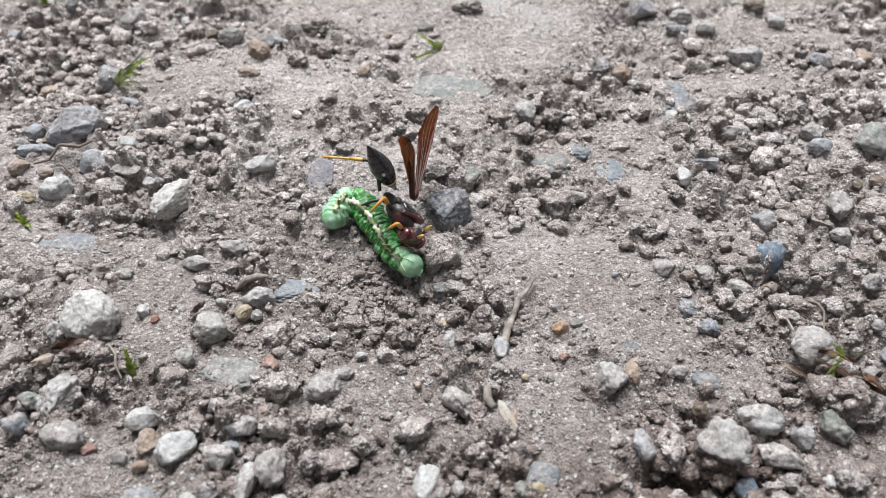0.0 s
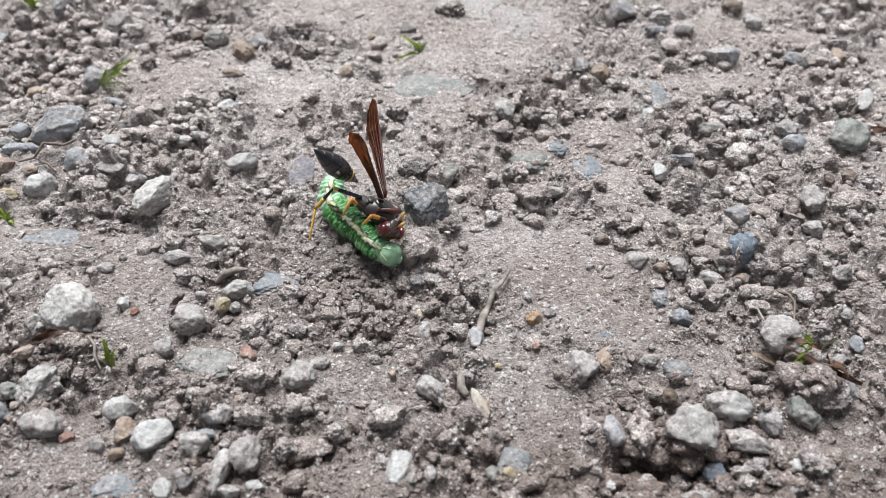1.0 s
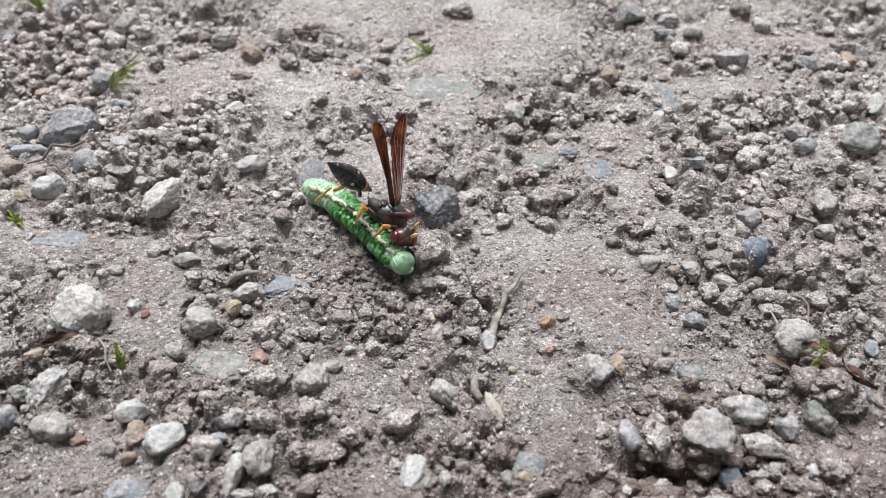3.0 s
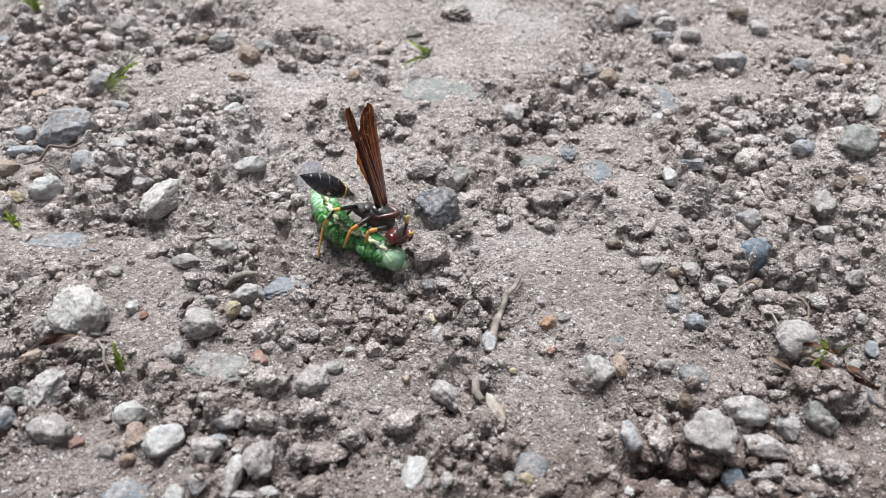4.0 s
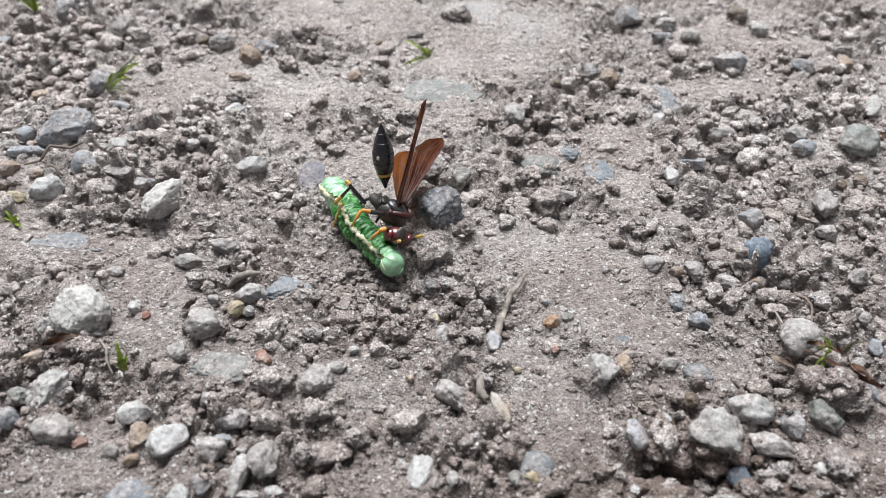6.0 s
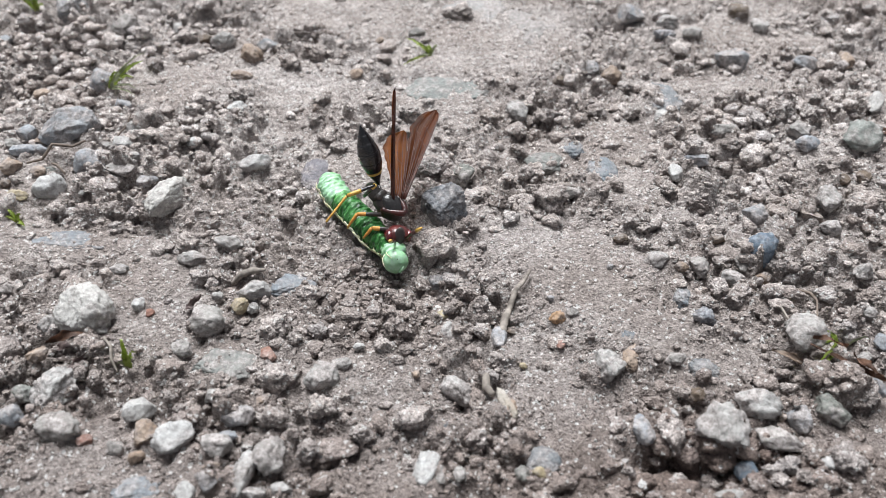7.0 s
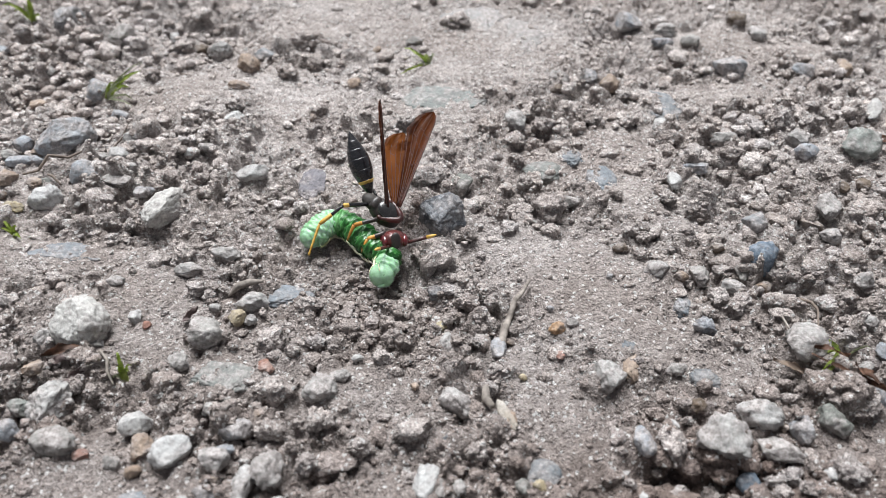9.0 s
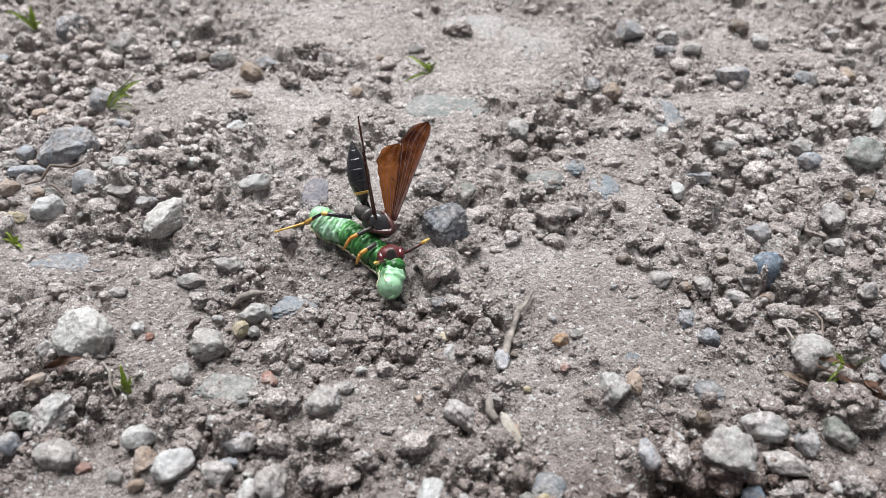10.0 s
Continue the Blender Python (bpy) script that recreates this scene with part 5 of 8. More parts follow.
def caterpillar_segment(index, count):
    """One ring of the body: x towards the head, z through the cream side line."""
    u = index / (count - 1)
    R = 2.42 * (0.93 + 0.07 * math.sin(math.pi * u)) * (1 - 0.05 * max(0.0, (u - 0.75) / 0.25) ** 2 * -1.4) * (0.92 if index == 0 else 1.0)
    sides, stations = 30, 15
    half = 1.42
    bm = bmesh.new()
    rings = []
    for k in range(stations):
        x = -half + 2 * half * k / (stations - 1)
        bulge = (1 - 0.24 * abs(x / half) ** 2.4) * (1 + 0.034 * math.cos(x / half * 3 * math.pi))
        ring = []
        for j in range(sides):
            a = 2 * math.pi * j / sides
            lump = 0.10 * math.sin(3 * a + 1.3 * index) + 0.09 * math.sin(7 * a + 2.6 * x + index) + 0.06 * math.sin(11 * a - 3 * x)
            r = R * bulge * (1 + 0.54 * lump) + 0.09 * noise.noise(Vector((x * 1.3 + index * 7, 2 * math.cos(a), 2 * math.sin(a))))
            ring.append(bm.verts.new((x * MM, r * math.sin(a) * MM, r * math.cos(a) * MM)))
        rings.append(ring)
    for a, b in zip(rings, rings[1:]):
        for j in range(sides):
            bm.faces.new((a[j], b[j], b[(j + 1) % sides], a[(j + 1) % sides]))
    bm.faces.new(rings[0])
    bm.faces.new(rings[-1][::-1])
    bmesh.ops.recalc_face_normals(bm, faces=bm.faces[:])
    mat = skin_pale if index >= count - 3 or index == 0 else (skin_deep if 1 <= index <= count - 5 else skin_bright)
    seg = part("body_segment", bm, mat, caterpillar)
    # the side line: a low wavy ridge
    bm = bmesh.new()
    rows = []
    for k in range(11):
        x = -half * 1.02 + 2 * half * 1.02 * k / 10
        mid = 0.05 * math.sin(math.pi * x / half)
        wide = 0.15 + 0.05 * math.sin(5.1 * x + 2 * index)
        row = []
        for j, lift in ((-2, 0.0), (-1, 0.13), (0, 0.17), (1, 0.13), (2, 0.0)):
            a = mid + j * wide * 0.6
            bulge = (1 - 0.10 * abs(x / half) ** 2.4)
            r = R * bulge * 1.09 + lift
            row.append(bm.verts.new((x * MM, r * math.sin(a) * MM, r * math.cos(a) * MM)))
        rows.append(row)
    for a, b in zip(rows, rows[1:]):
        for j in range(4):
            bm.faces.new((a[j], b[j], b[j + 1], a[j + 1]))
    bmesh.ops.solidify(bm, geom=bm.faces[:], thickness=0.12 * MM)
    part("side_line", bm, cream, seg, "cream side line")
    if index == count - 1:
        part("tail_plate", egg(4.2, R * 0.84, R * 0.84, -half - 1.6, blunt=0.5, steps=12, sides=24), skin_pale, seg, "pale rounded tail end")
    # stubby legs along the belly
    if index in (0, 1, 2, 5, 6, 7, 8):
        size = 0.85 if index < 3 else 1.1
        for s in (-1, 1):
            part("stub_leg", egg(2.7 * size, 1.25 * size, 1.25 * size, -1.35 * size, -R * 0.64, s * 0.8, 10, 18), skin_deep if index > 4 else skin_bright, seg)
    return seg


BODY_RINGS = 12
segments = [caterpillar_segment(k, BODY_RINGS) for k in range(BODY_RINGS)]
cat_head = part("head", egg(3.7, 2.1, 2.15, -1.7, blunt=0.46, steps=16, sides=28), head_green, caterpillar, "smooth pale green head")
bm = bmesh.new()
for s in (-1, 1):
    pts = [(-1.2 + 0.27 * k, s * (0.25 + 0.09 * k), 0.05 + 2.16 * math.sin(math.acos(max(-1, min(1, (-1.2 + 0.27 * k - 0.15) / 1.9)))) ** 0.92)
           for k in range(10)]
    tube(pts, 0.06, 6, bm)
part("head_seam", bm, cream, cat_head, "pale seam line")
for s in (-1, 1):
    part("eye_spot", egg(0.32, 0.16, 0.16, 1.1, s * 1.25, 0.9, 6, 8), leaf_material("eye_spot_dark", (0.02, 0.03, 0.015), (0.05, 0.06, 0.03), 0.2), cat_head)
part("mandible", egg(0.9, 0.8, 0.35, 1.4, 0, -0.6, 8, 12), head_green, cat_head)

# ---------------- wasp ----------------
def shell_material(name, dark, light, rough=0.3, dusty=0.0, coat=0.3):
    m, N, L, bsdf = shader(name)
    vec, rnd = own_vector(N, L)
    n = noise_node(N, L, vec, 700, 4)
    col = steps_node(N, L, n, (0.35, dark), (0.68, light))
    col = mix_node(N, L, math_node(N, L, "MULTIPLY", noise_node(N, L, vec, 4000, 2), dusty), col, (0.30, 0.27, 0.25))
    L.new(col, bsdf.inputs["Base Color"])
    bsdf.inputs["Roughness"].default_value = rough
    bsdf.inputs["Coat Weight"].default_value = coat
    bsdf.inputs["Coat Roughness"].default_value = 0.25
    bump_node(N, L, noise_node(N, L, vec, 2600, 4), 0.00014, bsdf, 0.55)
    return m


scutum_black = shell_material("wasp_back_black", (0.006, 0.006, 0.007), (0.018, 0.016, 0.017), 0.25, 0.05, 0.7)
black = shell_material("wasp_black", (0.004, 0.004, 0.006), (0.012, 0.012, 0.017), 0.22, 0.03, 0.45)
blackish = shell_material("wasp_thorax_black", (0.008, 0.005, 0.005), (0.030, 0.018, 0.016), 0.42, 0.12, 0.2)
brick_red = shell_material("wasp_head_red", (0.045, 0.005, 0.005), (0.15, 0.016, 0.014), 0.3, 0.04, 0.5)
maroon = shell_material("wasp_dark_red", (0.030, 0.005, 0.004), (0.095, 0.013, 0.011), 0.35, 0.05, 0.4)
yellow = shell_material("wasp_yellow", (0.48, 0.26, 0.035), (0.70, 0.46, 0.11), 0.4)
orange = shell_material("wasp_orange", (0.46, 0.17, 0.02), (0.68, 0.34, 0.07), 0.5, 0.0, 0.1)
grey_hair = shell_material("wasp_grey", (0.010, 0.008, 0.007), (0.036, 0.029, 0.026), 0.6, 0.15, 0.0)


def membrane_material(name, dark, light, clear):
    m, N, L, bsdf = shader(name)
    vec, rnd = own_vector(N, L)
    # folds and stains run along the wing
    squash = N.new("ShaderNodeMapping")
    squash.inputs["Scale"].default_value = (0.35, 1.3, 1.0)
    L.new(vec, squash.inputs["Vector"])
    long = squash.outputs[0]
    col = steps_node(N, L, noise_node(N, L, long, 240, 2, 0.5), (0.36, dark), (0.66, light))
    L.new(col, bsdf.inputs["Base Color"])
    bsdf.inputs["Roughness"].default_value = 0.32
    bump_node(N, L, noise_node(N, L, vec, 900, 3), 0.00015, bsdf, 0.5)
    lit, see, one, two = (N.new("ShaderNodeBsdfTranslucent"), N.new("ShaderNodeBsdfTransparent"), N.new("ShaderNodeMixShader"), N.new("ShaderNodeMixShader"))
    L.new(col, lit.inputs["Color"])
    see.inputs["Color"].default_value = (0.66, 0.28, 0.10, 1)
    bsdf.inputs["Specular IOR Level"].default_value = 0.22
    one.inputs[0].default_value, two.inputs[0].default_value = 0.55, clear
    L.new(bsdf.outputs[0], one.inputs[1])
    L.new(lit.outputs[0], one.inputs[2])
    L.new(one.outputs[0], two.inputs[1])
    L.new(see.outputs[0], two.inputs[2])
    L.new(two.outputs[0], N["Material Output"].inputs["Surface"])
    return m


fore_membrane = membrane_material("forewing_membrane", (0.034, 0.007, 0.004), (0.165, 0.040, 0.012), 0.18)
hind_membrane = membrane_material("hindwing_membrane", (0.075, 0.021, 0.006), (0.26, 0.088, 0.018), 0.30)
vein_brown = shell_material("wing_vein", (0.030, 0.008, 0.006), (0.10, 0.026, 0.014), 0.5, 0.0, 0.1)

wasp = tagged(new("wasp"), "dark paper wasp with red head and brown wings, biting a caterpillar", "wasp")

# thorax: x forwards, y to the wasp's left, z to its back
thorax = part("thorax", loft([(-3.3, 0.25, 0.25, 0, -0.5), (-3.0, 0.95, 0.9, 0, -0.35), (-2.2, 1.65, 1.55, 0, -0.15), (-1.0, 2.05, 2.0, 0, 0),
                              (0.4, 2.2, 2.2, 0, 0), (1.5, 1.95, 1.85, 0, -0.1), (2.4, 1.35, 1.25, 0, -0.35), (2.9, 0.7, 0.7, 0, -0.5)], 26), blackish, wasp)
part("scutum", egg(4.6, 1.6, 0.8, -2.0, 0, 1.62, 14, 22), scutum_black, thorax, "glossy black back plate")
part("scutellum", egg(1.7, 1.2, 0.4, -3.2, 0, 1.25, 10, 18), blackish, thorax)
part("propodeum", egg(4.2, 1.35, 1.1, -5.0, 0, 0.0, 12, 20), grey_hair, thorax)
part("metanotum", egg(1.2, 1.25, 0.6, -3.35, 0, 0.7, 10, 18), grey_hair, thorax)
bm = bmesh.new()
tube([(2.55 - 3.3 * abs(math.sin(a)) ** 1.6, 2.0 * math.sin(a), 1.7 * abs(math.cos(a)) + 0.45) for a in [(-1.45 + 2.9 * k / 16) for k in range(17)]],
     [0.26 + 0.34 * math.sin(math.pi * k / 16) for k in range(17)], 8, bm)
part("collar", bm, maroon, thorax, "dark red collar")
for s in (-1, 1):
    part("wing_scale", egg(1.3, 0.45, 0.4, -0.9, s * 1.75, 1.25, 8, 12), maroon, thorax)
    part("side_plate", egg(2.6, 0.5, 1.0, -1.4, s * 1.75, -0.2, 10, 14), maroon, thorax)

# abdomen: x from its base to its tip
AB = [(0.0, 0.28), (0.6, 0.42), (1.2, 0.68), (1.8, 0.96), (2.5, 1.22), (3.2, 1.46), (4.2, 1.74), (5.2, 1.90), (6.2, 1.93), (7.2, 1.80), (8.3, 1.50), (9.4, 1.12), (10.4, 0.70), (11.2, 0.34), (11.8, 0.05)]


def girth(x):
    for (a, r), (b, s) in zip(AB, AB[1:]):
        if a <= x <= b:
            return r + (s - r) * (x - a) / (b - a)
    return 0.05


def ring_plate(x0, x1, flare=0.05, steps=9):
    out = []
    for k in range(steps + 1):
        x = x0 + (x1 - x0) * k / steps
        r = girth(x) + flare * (k / steps)
        out.append((x, r, r * 0.95, 0, 0))
    return loft(out, 24)


abdomen = part("abdomen", ring_plate(0.0, 3.0, 0.03), black, wasp, "tapered black abdomen with a yellow band")
part("band", ring_plate(2.25, 2.95, 0.10, 4), yellow, abdomen, "yellow band")
for a, b in ((2.9, 4.9), (4.75, 6.9), (6.75, 8.6), (8.45, 10.1), (9.95, 11.8)):
    part("plate", ring_plate(a, b, 0.05 if b < 11 else 0.0), black, abdomen)
for x in (4.9, 6.9):
    part("pale_rim", ring_plate(x - 0.04, x + 0.02, 0.06, 2), blackish, abdomen)
for s in (-1, 1):
    part("spot", egg(0.75, 0.12, 0.28, 5.9, s * 2.02, -0.15, 6, 8), seed_white, abdomen, "small white spot")

# head: x forwards (its face), z to its crown
wasp_head = part("wasp_head", egg(3.0, 2.1, 2.0, -1.5, blunt=0.42, steps=14, sides=26), brick_red, wasp, "dark red head")
for s in (-1, 1):
    part("eye", egg(2.3, 0.8, 1.6, -0.95, s * 1.65, 0.15, 10, 16), shell_material("wasp_eye", (0.05, 0.005, 0.007), (0.15, 0.014, 0.018), 0.15, 0.0, 0.8), wasp_head)
    part("mandible", egg(1.4, 0.35, 0.3, 0.6, s * 0.5, -1.45, 8, 10), maroon, wasp_head)
part("crown", egg(2.9, 0.95, 0.42, -1.55, 0, 1.62, 8, 16), blackish, wasp_head)
part("face_plate", egg(0.6, 0.75, 0.7, 0.9, 0, -0.5, 8, 14), orange, wasp_head)


def antenna():
    base = part("antenna", tube([(0, 0, 0), (0.9, 0, 0.15), (2.0, 0, 0.25)], [0.22, 0.26, 0.24], 9), maroon, wasp, "red antenna with a pale orange tip")
    part("flagellum", tube([(1.9, 0, 0.24), (3.0, 0, 0.2), (4.2, 0, 0.1), (5.4, 0, 0.0)], [0.2, 0.27, 0.31, 0.31], 9), maroon, base)
    part("tip", tube([(5.3, 0, 0.0), (6.2, 0, -0.05), (7.0, 0, -0.1)], [0.32, 0.3, 0.12], 9), yellow, base)
    return base


antenna_left, antenna_right = antenna(), antenna()


def wing(name, length, lead, trail, membrane, veins, flip, cross=()):
    """x along the wing, y to its trailing edge, z off its face."""
    bm = bmesh.new()
    nu, nv, grid = 26, 10, []
    for i in range(nu + 1):
        u = i / nu
        a, b = lead(u), trail(u)
        row = []
        for j in range(nv + 1):
            v = j / nv
            y = -a + (a + b) * v * (1 + 0.05 * math.sin(u * 40 + 3 * v) * v * u)
            z = 0.16 * math.sin(v * 15 + 2 * u) * (1 - 0.5 * u) + 0.35 * math.sin(2.6 * u) * (v - 0.4)
            row.append(bm.verts.new((u * length * MM, flip * y * MM, z * MM)))
        grid.append(row)
    for p, q in zip(grid, grid[1:]):
        for j in range(nv):
            bm.faces.new((p[j], p[j + 1], q[j + 1], q[j]))
    bmesh.ops.solidify(bm, geom=bm.faces[:], thickness=0.05 * MM)
    ob = part(name, bm, membrane, wasp)
    for u0, v0, u1, v1 in cross:
        pts = []
        for k in range(5):
            u, v = u0 + (u1 - u0) * k / 4, v0 + (v1 - v0) * k / 4
            pts.append((u * length, flip * (-lead(u) + (lead(u) + trail(u)) * v), 0.11 * math.sin(v * 15 + 2 * u) * (1 - 0.5 * u) + 0.35 * math.sin(2.6 * u) * (v - 0.4)))
        part("cross_vein", tube(pts, 0.06, 5), vein_brown, ob)
    for v0, v1, u1, r in veins:
        pts, rr = [], []
        for k in range(15):
            u = u1 * k / 14
            v = v0 + (v1 - v0) * (k / 14) ** 1.3
            y = -lead(u) + (lead(u) + trail(u)) * v
            pts.append((u * length, flip * y, 0.11 * math.sin(v * 15 + 2 * u) * (1 - 0.5 * u) + 0.35 * math.sin(2.6 * u) * (v - 0.4)))
            rr.append(r * 0.75 * (1 - 0.6 * k / 14))
        part("vein", tube(pts, rr, 6), vein_brown, ob)
    return ob


def fore_lead(u):
    return 0.45 + 0.65 * u ** 0.8 if u < 0.86 else (0.45 + 0.65 * 0.86 ** 0.8) * max(0.0, 1 - ((u - 0.86) / 0.14) ** 2.2) ** 0.5


def fore_trail(u):
    return 0.35 + 3.0 * (u / 0.74) ** 1.1 if u < 0.74 else 3.35 * max(0.0, 1 - ((u - 0.74) / 0.26) ** 1.9) ** 0.62


def hind_lead(u):
    return 0.3 + 0.6 * u if u < 0.75 else 0.75 * max(0.0, 1 - ((u - 0.75) / 0.25) ** 2) ** 0.5


def hind_trail(u):
    return 0.5 + 3.1 * (u / 0.72) ** 0.8 if u < 0.72 else 3.6 * max(0.0, 1 - ((u - 0.72) / 0.28) ** 2.2) ** 0.5


def folded_trail(u):
    return 0.35 * hind_trail(u)


FORE_VEINS = ((0.06, 0.02, 0.97, 0.27), (0.22, 0.08, 0.8, 0.17), (0.36, 0.30, 0.95, 0.13), (0.48, 0.52, 0.93, 0.12), (0.62, 0.74, 0.9, 0.12), (0.82, 0.92, 0.72, 0.12))
CROSS = ((0.42, 0.16, 0.46, 0.33), (0.58, 0.10, 0.62, 0.31), (0.72, 0.08, 0.76, 0.30), (0.40, 0.33, 0.44, 0.50), (0.62, 0.31, 0.66, 0.52), (0.78, 0.30, 0.80, 0.53), (0.5, 0.51, 0.55, 0.68), (0.7, 0.52, 0.73, 0.71))
HIND_VEINS = ((0.06, 0.04, 0.95, 0.14), (0.22, 0.2, 0.9, 0.10), (0.4, 0.42, 0.88, 0.10), (0.58, 0.64, 0.84, 0.09), (0.78, 0.84, 0.7, 0.09))
forewing_left = wing("forewing", 19.5, fore_lead, fore_trail, fore_membrane, FORE_VEINS, 1, CROSS)
forewing_right = wing("forewing", 19.5, fore_lead, fore_trail, fore_membrane, FORE_VEINS, -1, CROSS)
hindwing_left = wing("hindwing", 14.4, hind_lead, hind_trail, hind_membrane, HIND_VEINS, 1, ((0.5, 0.2, 0.56, 0.41), (0.66, 0.42, 0.7, 0.62)))
hindwing_right = wing("hindwing", 13.0, hind_lead, folded_trail, hind_membrane, HIND_VEINS, -1)
for w in (forewing_left, forewing_right, hindwing_left, hindwing_right):
    w["label"] = "amber-brown veined wing"


def limb(name, length, r0, r1, mat, knee=None, bow=0.3, knee_at=0.82):
    """One joint of a leg along x, with a coloured end if asked for."""
    n = 8
    pts = [(length * k / n, 0, bow * math.sin(math.pi * k / n)) for k in range(n + 1)]
    rr = [0.82 * (r0 + (r1 - r0) * k / n) * (0.8 + 0.35 * math.sin(math.pi * (0.15 + 0.7 * k / n))) for k in range(n + 1)]
    ob = part(name, tube(pts, rr, 10), mat, wasp)
    if knee:
        x0 = knee_at * length
        part("joint", tube([(x0 + (length * 1.02 - x0) * k / 5, 0, bow * math.sin(math.pi * (x0 + (length - x0) * k / 5) / length)) for k in range(6)],
                           [r1 * 0.92 + 0.05] * 5 + [r1 * 0.6], 10), knee, ob)
    return ob


def foot(name, length, mat):
    """A slim foot of five joints and a claw."""
    pts, rr = [], []
    for k in range(16):
        u = k / 15
        pts.append((length * u, 0, 0.25 * math.sin(2.5 * u)))
        rr.append(0.22 - 0.07 * u + 0.05 * (1 if k % 3 == 2 else 0))
    return part(name, tube(pts, rr, 8), mat, wasp)


hind_femur = limb("hind_femur", 5.0, 0.42, 0.36, black, yellow)
hind_tibia = limb("hind_tibia", 5.0, 0.30, 0.34, black, yellow, 0.1, 0.5)
hind_foot = foot("hind_foot", 5.5, yellow)
middle_femur = limb("middle_femur", 4.0, 0.50, 0.36, blackish, orange, 0.3, 0.6)
middle_tibia = limb("middle_tibia", 3.3, 0.38, 0.15, orange, yellow, 0.45, 0.7)
front_femur = limb("front_femur", 3.2, 0.50, 0.38, blackish, orange, 0.3, 0.5)
front_tibia = limb("front_tibia", 2.7, 0.40, 0.15, orange, yellow, 0.4, 0.7)
# the far legs keep their place under the thorax
for name, x, out, back, mats in (("hind", -2.0, 1.6, -2.6, (black, blackish)), ("middle", -0.6, 1.3, -0.3, (blackish, blackish)), ("front", 1.2, 0.9, 1.0, (blackish, orange))):
    hip, knee, toe = Vector((x, 0.9, -1.3)), Vector((x + back * 0.8, 0.9 + out, -1.6)), Vector((x + back * 1.3, 0.9 + out, -5.2))
    for kind, a, b in (("femur", hip, knee), ("tibia", knee, toe)):
        d = b - a
        ob = limb("%s_%s" % (name, kind), d.length / 1, 0.36, 0.28, mats[0] if kind == "femur" else mats[1], mats[1] if kind == "femur" else None)
        ob.matrix_basis = Matrix.Translation(a * MM) @ d.to_track_quat("X", "Z").to_matrix().to_4x4()


